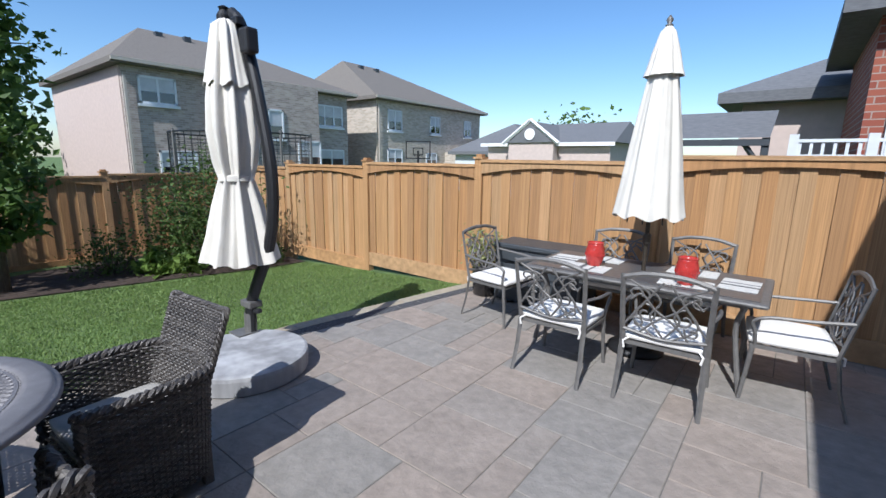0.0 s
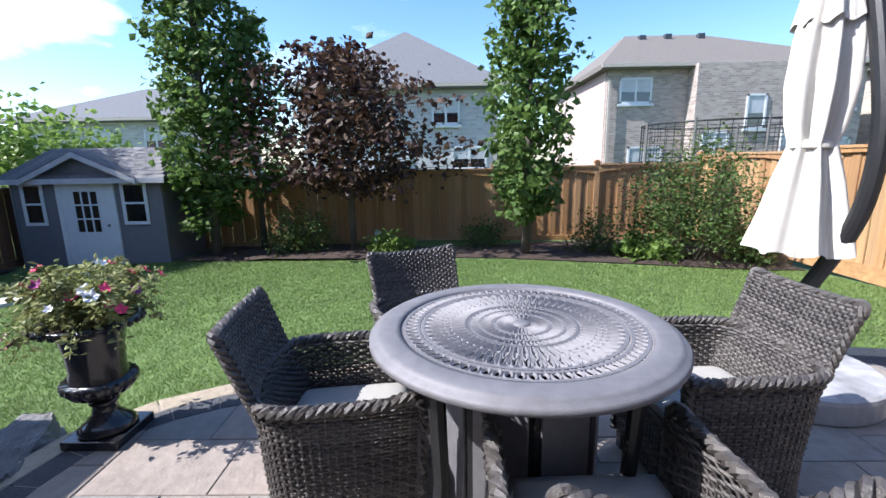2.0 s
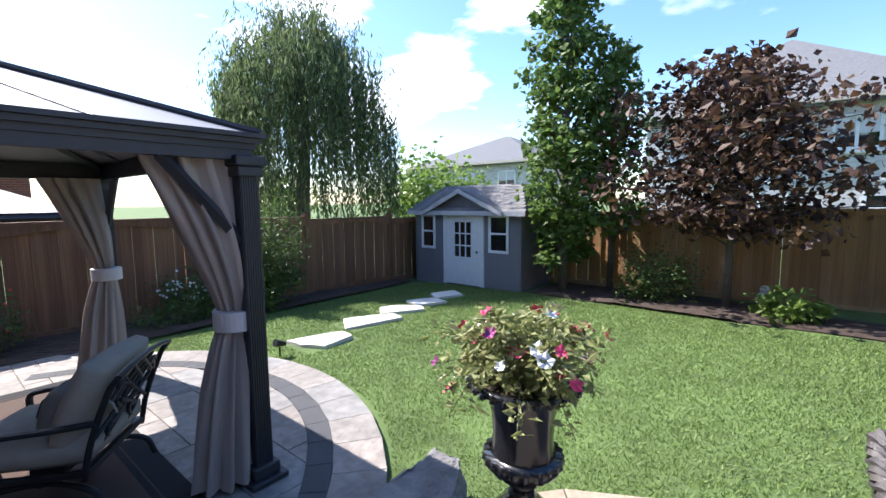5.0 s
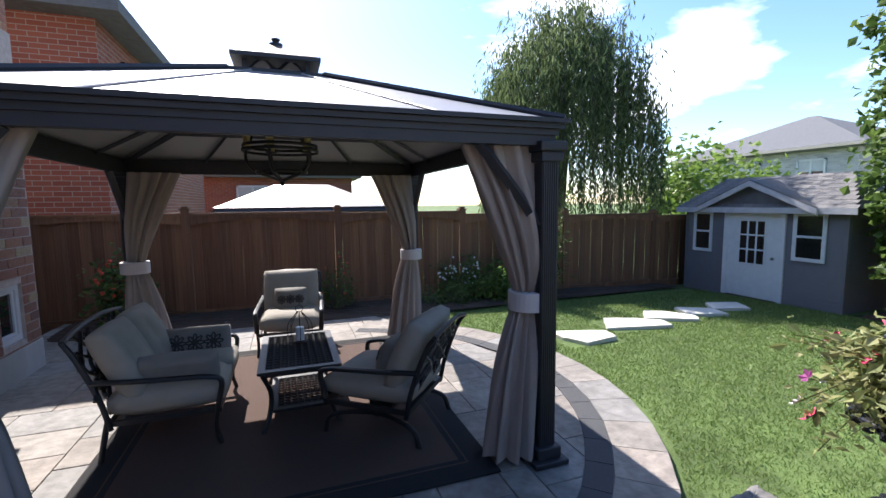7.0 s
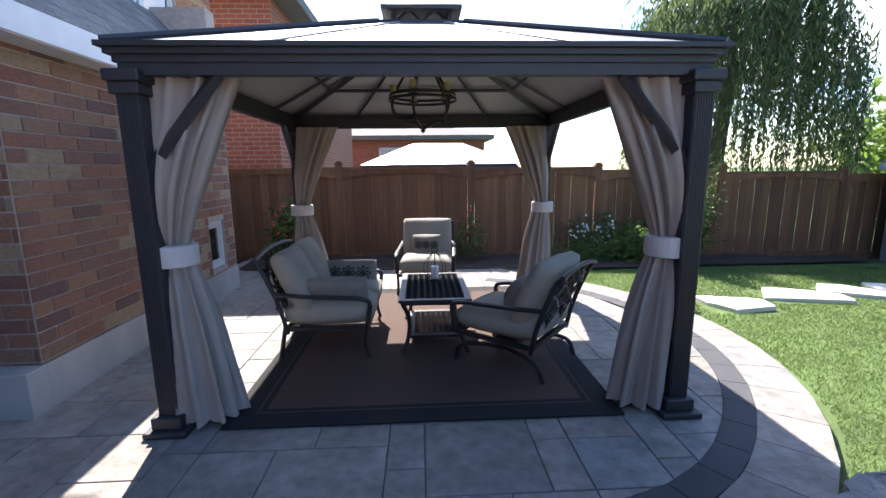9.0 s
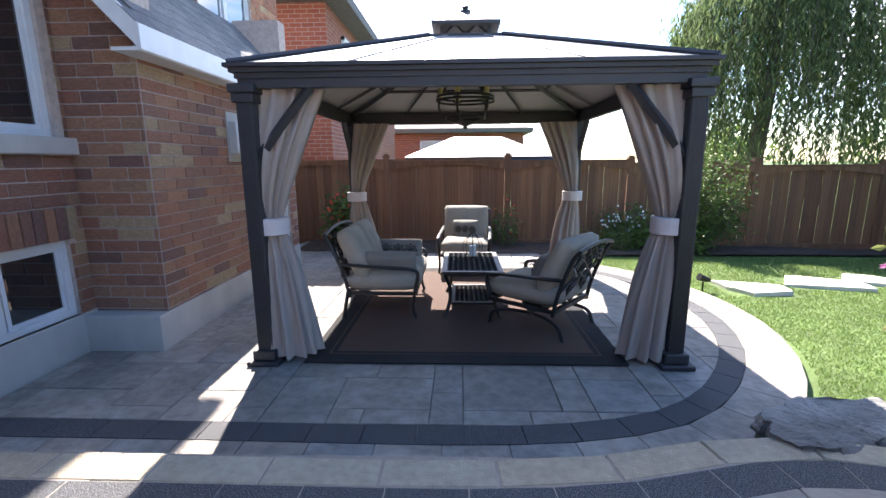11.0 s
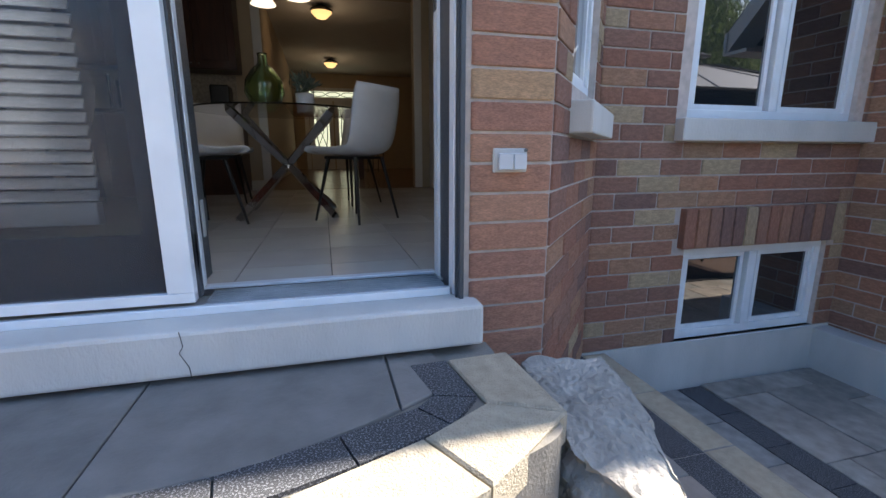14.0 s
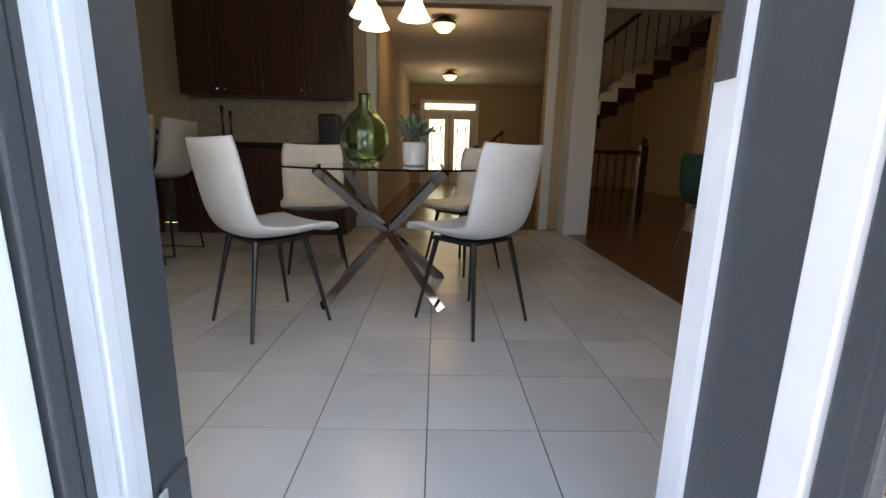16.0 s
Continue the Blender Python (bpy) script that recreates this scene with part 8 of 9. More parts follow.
M_GREYB = mat("grey outlet plastic", (0.42, 0.43, 0.45), 0.4, var=0.05)
outlet_box("outlet_box", pose(1.588, -1.53, 1.145, 0, 0, -90), 0.115, 0.075, 0.03, "grey covered outdoor outlet on the brick pier")
root = thing("meter_box", pose(1.80, -5.75, 1.42, 0, 0, -90), "pale grey metal utility box on the brick bay", "electrical box")
part("back_plate", bx(-0.22, 0.22, -0.02, 0, -0.24, 0.26, 0.006), M_CONC, root)
part("box_body", bx(-0.20, 0.02, -0.10, -0.02, -0.16, 0.16, 0.008), M_GREYB, root)
part("cover", bx(0.03, 0.20, -0.13, -0.02, -0.20, 0.04, 0.008), M_TRIMG, root)
root = thing("wall_pipe_cover", pose(1.80, -4.75, 1.95, 0, 0, -90), "dark hose bib on the brick bay", "tap")
part("body", bx(-0.02, 0.02, -0.05, 0, -0.02, 0.02, 0.004), M_GREYB, root)
bpy.data.objects.remove(root.children[0])
bpy.data.objects.remove(root)


# neighbour's gazebo beyond the south fence
def far_gazebo():
    root = thing("neighbour_gazebo", pose(-1.05, -13.6, -0.74), "grey metal roofed gazebo in the garden beyond the fence", "gazebo")
    e, z0, z1, c = 1.8, 2.02, 2.55, 0.62
    for k in range(4):
        R = Matrix.Rotation(math.pi / 2 * k, 3, "Z")
        bm = bmesh.new()
        bm.faces.new([bm.verts.new(R @ Vector(p)) for p in ((-e, -e, z0), (e, -e, z0), (c, -c, z1), (-c, -c, z1))])
        part("roof_panel", bm, M_GROOF, root)
        part("beam", tb([R @ Vector((-e + 0.05, -e + 0.05, z0 - 0.09)), R @ Vector((e - 0.05, -e + 0.05, z0 - 0.09))], 0.09, 4), M_GAZ, root)
        part("post", tb([R @ Vector((-e + 0.12, -e + 0.12, 0)), R @ Vector((-e + 0.12, -e + 0.12, z0 - 0.1))], 0.07, 6), M_GAZ, root)
        bm = bmesh.new()
        for q in range(9):
            x = -e + 0.3 + (2 * e - 0.6) * q / 8
            tube(bm, [R @ p for p in spiral((x, -e + 0.08, z0 - 0.28), 0.13, 0, 0.95, (1, 0, 0), (0, 0, 1), 12)], 0.014, 4)
        part("scroll_trim", bm, M_GAZ, root)
    bm = bmesh.new()
    bm.faces.new([bm.verts.new(p) for p in ((-c, -c, z1), (c, -c, z1), (c, c, z1), (-c, c, z1))])
    part("roof_cap", bm, M_GROOF, root)


far_gazebo()


# things beyond the north fence
def playhouse():
    root = thing("garden_shed", pose(-16.0, 33.5, -1.2), "white garden building with grey roof and front gable beyond the fence", "shed")
    part("wall", bx(-3, 3, -7.5, 9.5, 0, 3.3), M_WHITE, root)
    bm = bmesh.new()
    hip_roof(bm, -3, 3, -7.5, 9.5, 3.5, 2.0, 0.4)
    part("roof", bm, M_ROOFG, root)
    bm = bmesh.new()
    v = [bm.verts.new(p) for p in ((3.6, -4, 3.3), (3.6, 2, 3.3), (3.6, -1, 6.0))]
    bm.faces.new(v)
    part("gable", bm, M_WHITE, root)
    far_window(root, -12.98, 32.5, 0.9, 2.1, 2.0, "x")
    return root


playhouse()


def pergola():
    root = thing("pergola_roof", pose(-0.9, 9.2, 0), "dark slatted shelter roof beyond the fence", "shelter")
    bm = bmesh.new()
    v = [bm.verts.new(p) for p in ((-0.85, -0.8, 2.08), (0.85, -0.8, 2.08), (0.85, 0.8, 2.62), (-0.85, 0.8, 2.62))]
    bm.faces.new(v)
    part("roof", bm, M_ROOFG, root)
    for x in (-0.8, 0.8):
        part("post", bx(x - 0.05, x + 0.05, -0.75, -0.65, 0, 2.08), M_DARKF, root)
        part("brace", tb([(x, -0.7, 1.6), (x * 0.6, -0.7, 2.05)], 0.04, 4), M_DARKF, root)
    part("beam", bx(-0.85, 0.85, -0.78, -0.70, 1.96, 2.06), M_DARKF, root)


pergola()
root = thing("deck_railing", pose(1.0, 7.4, 0), "white deck railing beyond the cedar fence", "railing")
part("top_rail", bx(-0.75, 1.6, -0.03, 0.03, 1.96, 2.0), M_WHITE, root)
part("bottom_rail", bx(-0.75, 1.6, -0.02, 0.02, 1.78, 1.81), M_WHITE, root)
for k in range(20):
    part("baluster", bx(-0.70 + 0.115 * k, -0.665 + 0.115 * k, -0.015, 0.015, 1.4, 1.96), M_WHITE, root)
for x in (-0.75, 0.0, 1.5):
    part("post", bx(x - 0.05, x + 0.05, -0.05, 0.05, 0.0, 2.06), M_WHITE, root)


def trampoline():
    root = thing("trampoline", pose(-16.5, 9.0, -0.6), "round trampoline with dark safety net beyond the fence", "trampoline")
    R = 2.5
    for k in range(8):
        a = 2 * math.pi * k / 8
        part("net_pole", tb([(R * math.cos(a), R * math.sin(a), 0), (R * math.cos(a), R * math.sin(a), 3.2)], 0.045, 6), M_GREYM, root)
    part("top_ring", tb([(R * math.cos(t), R * math.sin(t), 3.1) for t in [2 * math.pi * q / 32 for q in range(33)]], 0.03, 5), M_METAL, root)
    part("pad_ring", tb([(R * math.cos(t), R * math.sin(t), 1.6) for t in [2 * math.pi * q / 32 for q in range(33)]], 0.09, 6), M_GREYM, root)
    bm = bmesh.new()
    for k in range(48):
        a = 2 * math.pi * k / 48
        tube(bm, [(R * math.cos(a), R * math.sin(a), 1.6), (R * math.cos(a), R * math.sin(a), 3.1)], 0.012, 3, False)
    for k in range(10):
        z = 1.7 + 0.14 * k
        tube(bm, [(R * math.cos(t), R * math.sin(t), z) for t in [2 * math.pi * q / 32 for q in range(33)]], 0.010, 3, False)
    part("net", bm, M_METAL, root, kind="stuff")


trampoline()
root = thing("basketball_hoop", pose(-14.2, 16.5, -0.8, 0, 0, 40), "basketball hoop on a post beyond the fence", "basketball hoop")
part("pole", tb([(0, 0, 0), (0, 0, 2.9)], 0.05, 8), M_METAL, root)
bm = bmesh.new()
for a, b, p, q in ((-0.6, 0.6, 2.5, 2.56), (-0.6, 0.6, 3.3, 3.36), (-0.6, -0.54, 2.56, 3.3), (0.54, 0.6, 2.56, 3.3), (-0.25, 0.25, 2.7, 2.74), (-0.25, 0.25, 3.0, 3.04), (-0.25, -0.21, 2.74, 3.0), (0.21, 0.25, 2.74, 3.0)):
    box(bm, a, b, -0.12, -0.08, p, q)
part("backboard", bm, M_METAL, root)
part("rim", tb([(0.23 * math.cos(t), -0.38 + 0.23 * math.sin(t), 2.66) for t in [2 * math.pi * q / 16 for q in range(17)]], 0.015, 4), M_METAL, root)
for x, y, z0_, z1_ in ((-21.9, 6.95, -1.5, 4.9), (-21.9, 21.3, -1.5, 5.2), (-19.9, 1.5, -1.5, 4.4), (3.5, -11.75, -0.5, 6.2)):
    root = thing("downspout", pose(x, y, 0), "pale metal downspout on the house corner", "downspout", "downspouts")
    part("pipe", bx(0, 0.09, -0.05, 0.05, z0_, z1_), M_BEIGE, root)


# ---- interior seen through the patio door ----
FZ = 0.715
M_TILE = mat("cream marbled floor tile", (0.55, 0.50, 0.45), 0.24, cols=[(0.54, 0.51, 0.475), (0.51, 0.48, 0.445), (0.56, 0.53, 0.49)], per="object", var=0.05, scale=4, stain=0.10)
M_GROUT = mat("dark grout", (0.10, 0.09, 0.085), 0.9)
M_WOODF = mat("reddish brown wood floor", (0.16, 0.065, 0.03), 0.25, var=0.3, scale=5, stretch=(1, 12, 1))
M_WALLP = mat("warm beige wall paint", (0.50, 0.40, 0.28), 0.8, var=0.03)
M_CEIL = mat("white ceiling paint", (0.72, 0.70, 0.66), 0.9, var=0.02)
M_CAB = mat("dark cherry cabinet wood", (0.055, 0.02, 0.013), 0.35, var=0.25, scale=6, stretch=(5, 5, 0.6))
M_TRIMW = mat("white painted trim", (0.74, 0.73, 0.71), 0.4, var=0.02)
M_CHROME = mat("polished chrome", (0.42, 0.42, 0.44), 0.06, 1.0, var=0.02)
M_CHAIRW = mat("white leather seat", (0.62, 0.61, 0.60), 0.5, var=0.04, scale=10, bump=0.15, bscale=150)
M_BLK = mat("black powder coat", (0.012, 0.012, 0.012), 0.35)
M_GREENG = glass("green bottle glass", 0.0, (0.58, 0.74, 0.50))
M_GREENV = mat("dark green velvet", (0.012, 0.045, 0.035), 0.8)
M_BACKS = mat("beige mosaic backsplash", (0.40, 0.34, 0.26), 0.4, var=0.25, scale=40)
floor = alone("floor", pr([(1.76, -1.50), (2.62, -2.30), (2.62, -2.42), (6.30, -2.42), (6.30, 3.40), (1.76, 3.40)], FZ - 0.12, FZ - 0.004), M_GROUT, "cream tiled kitchen floor", kind="structure")
alone("floor_wood", bx(2.66, 6.30, -6.5, -2.42, FZ - 0.12, FZ), M_WOODF, "reddish brown wood floor beside the kitchen tiles", kind="structure")
alone("floor_hall", bx(6.30, 14.2, -6.5, 0.2, FZ - 0.12, FZ - 0.002), M_WOODF, "wood floor of the hall", kind="structure")
alone("ceiling", bx(2.66, 6.3, -6.5, 3.4, 3.42, 3.5), M_CEIL, "white kitchen ceiling", kind="structure")
alone("ceiling_bay", bx(1.80, 2.66, -1.45, 3.4, 3.42, 3.48), M_CEIL, "white ceiling of the breakfast bay", kind="structure")
alone("ceiling_hall", bx(6.3, 14.2, -6.5, 0.2, 3.42, 3.5), M_CEIL, "hall ceiling", kind="structure")
alone("wall_kitchen_north", bx(1.7, 14.2, 3.4, 3.55, FZ - 0.2, 3.5), M_WALLP, kind="structure")
alone("wall_dining_south", bx(HX + 0.23, 14.2, -6.6, -6.5, FZ - 0.2, 3.5), M_WALLP, kind="structure")
alone("wall_inner_bay", bx(HX + 0.23, HX + 0.26, -6.5, -2.5, FZ - 0.2, 3.5), M_WALLP, kind="structure")
alone("wall_foyer", bx(14.2, 14.35, -6.5, 0.2, FZ - 0.2, 3.5), M_WALLP, kind="structure")
alone("wall_hall_north", bx(6.45, 14.2, -0.20, -0.05, FZ, 3.42), M_WALLP, kind="structure")
# wall between kitchen and hall, with two openings
for n_, (y0, y1, z0, z1) in (("wall_east", (-0.32, 3.4, FZ, 3.42)), ("wall_east", (-2.52, -2.16, FZ, 3.42)), ("wall_east", (-6.5, -3.95, FZ, 3.42)), ("wall_east", (-2.16, -0.32, 3.08, 3.42)), ("wall_east", (-3.95, -2.52, 3.08, 3.42))):
    alone(n_, bx(6.30, 6.45, y0, y1, z0, z1), M_WALLP, "warm beige inner wall", kind="structure")
for ya, yb in ((-2.16, -0.32), (-3.95, -2.52)):
    root = thing("opening_trim", None, "white door casing round the inner opening", kind="structure")
    for a, b, p, q in ((ya - 0.10, ya + 0.0, FZ, 3.18), (yb, yb + 0.10, FZ, 3.18), (ya, yb, 3.08, 3.18)):
        part("casing", bx(6.27, 6.30, a, b, p, q, 0.004), M_TRIMW, root)
alone("column", bx(5.95, 6.27, -2.62, -2.36, FZ, 3.42, 0.01), M_TRIMW, "white square column between the rooms", kind="structure")
alone("cornice", bx(6.18, 6.30, -2.3, 3.4, 3.32, 3.42, 0.01), M_TRIMW, "white crown moulding", kind="structure")
alone("baseboard", bx(6.26, 6.30, -0.22, 0.3, FZ, FZ + 0.12), M_TRIMW, "white baseboard", kind="structure")
# front door at the end of the hall
root = thing("door_2", None, "white double front door with oval leaded glass and transom", kind="structure")
for a, b, p, q in ((-2.14, -2.02, FZ, 3.02), (-0.62, -0.50, FZ, 3.02), (-2.02, -0.62, 2.92, 3.02), (-2.02, -0.62, 2.66, 2.76)):
    part("door_frame", bx(14.10, 14.2, a, b, p, q), M_TRIMW, root)
M_DAYG = mat("frosted leaded glass", (0.72, 0.74, 0.62), 0.4, var=0.15, scale=14)
M_DAY = glow("daylight behind the front door glass", (0.85, 0.92, 0.70), 0.22)
for a, b in ((-2.0, -1.34), (-1.30, -0.64)):
    leaf = new("door_leaf")
    leaf.parent = root
    for c, d, p, q in ((a, a + 0.12, FZ, 2.66), (b - 0.12, b, FZ, 2.66), (a + 0.12, b - 0.12, FZ, 1.15), (a + 0.12, b - 0.12, 2.5, 2.66)):
        part("stile", bx(14.12, 14.18, c, d, p, q), M_TRIMW, leaf)
    part("glass_panel", bx(14.15, 14.16, a + 0.12, b - 0.12, 1.15, 2.5), M_DAY, leaf)
    cy = (a + b) / 2
    part("leading", tb([(14.14, cy + 0.15 * math.cos(t), 1.82 + 0.6 * math.sin(t)) for t in [2 * math.pi * q / 24 for q in range(25)]], 0.014, 4), M_BLK, leaf)
    part("leading", tb([(14.14, cy + 0.19, 1.2), (14.14, cy - 0.05, 1.8), (14.14, cy + 0.19, 2.45)], 0.010, 4), M_BLK, leaf)
    part("leading", tb([(14.14, cy - 0.19, 1.2), (14.14, cy + 0.05, 1.8), (14.14, cy - 0.19, 2.45)], 0.010, 4), M_BLK, leaf)
part("transom_glass", bx(14.15, 14.16, -2.02, -0.62, 2.76, 2.92), M_DAY, root)
for k in range(4):
    y = -1.95 + 0.42 * k
    part("leading", tb([(14.14, y + 0.2 + 0.2 * math.cos(t), 2.84 + 0.06 * math.sin(t)) for t in [2 * math.pi * q / 16 for q in range(17)]], 0.010, 4), M_BLK, root)


def staircase():
    root = thing("staircase", None, "dark wood staircase with iron balusters behind the second opening", kind="structure")
    for k in range(9):
        part("stair_tread", bx(7.5, 8.5, -2.75 - 0.22 * k - 0.24, -2.75 - 0.22 * k, 1.75 + 0.18 * k, 1.93 + 0.18 * k), M_CAB, root)
    part("handrail", tb([(7.5, -2.55, 2.55), (7.5, -4.6, 4.2)], 0.03, 8), M_CAB, root)
    for k in range(14):
        part("baluster", tb([(7.5, -2.6 - 0.14 * k, 1.85 + 0.115 * k), (7.5, -2.6 - 0.14 * k, 2.58 + 0.115 * k)], 0.009, 6), M_BLK, root)
    part("landing_rail", tb([(7.4, -2.55, 1.62), (7.4, -3.75, 1.62)], 0.028, 8), M_CAB, root)
    for k in range(10):
        part("baluster", tb([(7.4, -2.6 - 0.12 * k, FZ), (7.4, -2.6 - 0.12 * k, 1.62)], 0.009, 6), M_BLK, root)
    part("newel_post", bx(7.35, 7.45, -3.85, -3.75, FZ, 1.72, 0.01), M_CAB, root)
    part("newel_cap", lathe([(0.0, 1.72), (0.05, 1.74), (0.055, 1.78), (0.0, 1.83)], 14, cx=7.4, cy=-3.8), M_CAB, root)
    part("handrail", tb([(9.0, -2.1, 1.95), (9.0, -1.75, 1.65), (9.0, -1.68, 1.60)], 0.03, 8), M_CAB, root)
    part("newel_post", bx(8.95, 9.05, -1.70, -1.60, FZ, 1.70, 0.01), M_CAB, root)
    for k in range(4):
        part("baluster", tb([(9.0, -1.78 - 0.1 * k, FZ + 0.1), (9.0, -1.78 - 0.1 * k, 1.68 + 0.085 * k)], 0.009, 6), M_BLK, root)


staircase()


def cabinets():
    for k in range(4):
        y1 = 1.60 - 0.42 * k
        root = thing("wall_cabinet", pose(6.28, y1, 0), "dark cherry wall cabinet with raised panel door", "cabinet", "kitchen wall cabinets")
        part("body", bx(-0.33, 0, -0.418, 0, 2.08, 3.02), M_CAB, root)
        d = part("door", bx(-0.352, -0.332, -0.412, -0.006, 2.09, 3.0, 0.003), M_CAB, root)
        part("raised_panel", bx(-0.362, -0.352, -0.34, -0.075, 2.17, 2.92, 0.004), M_CAB, d)
        part("handle", lathe([(0.008, 0), (0.012, 0.012), (0.0, 0.018)], 10), M_CHROME, d).matrix_local = pose(-0.352, -0.38 if k % 2 == 0 else -0.04, 2.13, 0, -90, 0)
    for k in range(4):
        y1 = 1.60 - 0.42 * k
        root = thing("base_cabinet", pose(6.28, y1, 0), "dark cherry base cabinet below the counter", "cabinet", "kitchen base cabinets")
        part("body", bx(-0.60, 0, -0.418, 0, FZ, FZ + 0.86), M_CAB, root)
        part("door", bx(-0.62, -0.60, -0.412, -0.006, FZ + 0.1, FZ + 0.84, 0.003), M_CAB, root)
    alone("counter", bx(5.62, 6.29, -0.02, 1.70, FZ + 0.86, FZ + 0.90, 0.006), M_BLK, "black polished stone kitchen worktop", "worktop")
    alone("backsplash", bx(6.285, 6.297, -0.0, 1.70, FZ + 0.90, 2.08), M_BACKS, "beige mosaic tiled backsplash", kind="structure")
    root = thing("coffee_maker", pose(6.0, 0.12, FZ + 0.90), "black coffee maker on the worktop", "appliance")
    part("body", bx(-0.12, 0.12, -0.10, 0.10, 0, 0.30, 0.02), M_BLK, root)
    part("tray", bx(-0.20, -0.12, -0.09, 0.09, 0, 0.03, 0.005), M_BLK, root)
    root = thing("kitchen_island", pose(4.9, 2.3, 0), "dark wood kitchen island with black top", "cabinet")
    part("body", bx(-0.6, 0.8, -0.55, 0.9, FZ, FZ + 0.95), M_CAB, root)
    part("worktop", bx(-0.7, 0.9, -0.72, 1.0, FZ + 0.95, FZ + 0.99, 0.006), M_BLK, root)
    for q in range(2):
        h = thing("candlestick", pose(5.9, 1.10 + 0.08 * q, FZ + 0.90), "black candlestick on the worktop", "candlestick", "candlesticks")
        part("stem", lathe([(0.04, 0), (0.045, 0.01), (0.01, 0.03), (0.015, 0.10), (0.008, 0.2), (0.02, 0.30 + 0.05 * q), (0.0, 0.31 + 0.05 * q)], 12), M_BLK, h)
    pl = thing("plate_stack", pose(4.4, 1.78, FZ + 0.99), "white plates on the island", "plate")
    part("plate", lathe([(0.05, 0), (0.13, 0.015), (0.13, 0.02), (0.0, 0.012)], 24), M_TRIMW, pl)
    gl = thing("wine_glass", pose(4.6, 1.72, FZ + 0.99), "clear wine glass on the island", "glass")
    part("glass_body", lathe([(0.035, 0), (0.035, 0.003), (0.005, 0.01), (0.005, 0.09), (0.035, 0.13), (0.038, 0.17), (0.03, 0.20)], 16), M_GLASS, gl, smooth=True)


cabinets()


def shell_chair(name, m, label, group, material, seat_z=0.46, stool=False):
    root = thing(name, m, label, "chair" if not stool else "stool", group)
    bm = bmesh.new()
    prof = spline([(0, -0.23, seat_z - 0.005), (0, -0.20, seat_z + 0.01), (0, 0.0, seat_z - 0.01), (0, 0.14, seat_z + 0.005), (0, 0.20, seat_z + 0.08), (0, 0.235, seat_z + 0.22), (0, 0.27, seat_z + 0.41)], 5)
    rows, rows2 = [], []
    for i, p in enumerate(prof):
        t = i / (len(prof) - 1)
        w = 0.235 - 0.02 * math.sin(math.pi * t) - 0.03 * max(0, t - 0.7)
        tan = (prof[min(i + 1, len(prof) - 1)] - prof[max(i - 1, 0)]).normalized()
        nrm = Vector((0, -tan.z, tan.y))
        r, s = [], []
        for k in range(11):
            u = -1 + k / 5
            curl = 0.045 * abs(u) ** 3 * min(1.0, 0.3 + t * 1.6)
            corner = 1 - 0.12 * (abs(2 * t - 1) ** 10)
            q = p + Vector((u * w * corner, 0, 0)) + nrm * curl
            r.append(bm.verts.new(q + nrm * 0.018 * (1 - abs(u) ** 6 * 0.6)))
            s.append(bm.verts.new(q - nrm * 0.018 * (1 - abs(u) ** 6 * 0.6)))
        rows.append(r)
        rows2.append(s)
    n = len(rows)
    for i in range(n - 1):
        for k in range(10):
            bm.faces.new((rows[i][k], rows[i][k + 1], rows[i + 1][k + 1], rows[i + 1][k]))
            bm.faces.new((rows2[i][k + 1], rows2[i][k], rows2[i + 1][k], rows2[i + 1][k + 1]))
        bm.faces.new((rows[i + 1][0], rows2[i + 1][0], rows2[i][0], rows[i][0]))
        bm.faces.new((rows[i][10], rows2[i][10], rows2[i + 1][10], rows[i + 1][10]))
    for k in range(10):
        bm.faces.new((rows[0][k + 1], rows[0][k], rows2[0][k], rows2[0][k + 1]))
        bm.faces.new((rows[-1][k], rows[-1][k + 1], rows2[-1][k + 1], rows2[-1][k]))
    part("seat_shell", bm, material, root, smooth=True)
    part("under_frame", bx(-0.15, 0.15, -0.14, 0.12, seat_z - 0.045, seat_z - 0.028), M_BLK, root)
    if not stool:
        for s in (-1, 1):
            for t in (-1, 1):
                part("leg", tb([(s * 0.13, t * 0.12, seat_z - 0.03), (s * 0.20, t * 0.20, 0.0)], [0.014, 0.008], 8), M_BLK, root)
    else:
        for s in (-1, 1):
            part("leg", tb([(s * 0.14, -0.16, seat_z - 0.03), (s * 0.19, -0.20, 0.02), (s * 0.19, 0.20, 0.02), (s * 0.14, 0.16, seat_z - 0.03)], 0.010, 6), M_BLK, root)
        part("foot_rest", tb([(-0.17, -0.18, 0.25), (0.17, -0.18, 0.25)], 0.009, 6), M_BLK, root)
    return root


GT = (3.83, -0.70)
sc = shell_chair("dining_chair", pose(3.39, -1.17, FZ, 0, 0, 133), "white leather dining chair with black metal legs on the tiled floor", "chairs round the glass table", M_CHAIRW)
for x, y, r in ((3.33, -0.18, 48), (4.42, -0.12, -73), (4.45, -1.18, 225)):
    copy_thing(sc, pose(x, y, FZ, 0, 0, r))
st = shell_chair("bar_stool", pose(4.15, 1.15, FZ, 0, 0, 170), "pale grey upholstered bar stool at the island", "bar stools", M_CUSHL, 0.62, True)
copy_thing(st, pose(4.75, 1.18, FZ, 0, 0, 176))
shell_chair("velvet_chair", pose(5.0, -3.35, FZ, 0, 0, 40), "dark green velvet chair on the wood floor", "", M_GREENV)


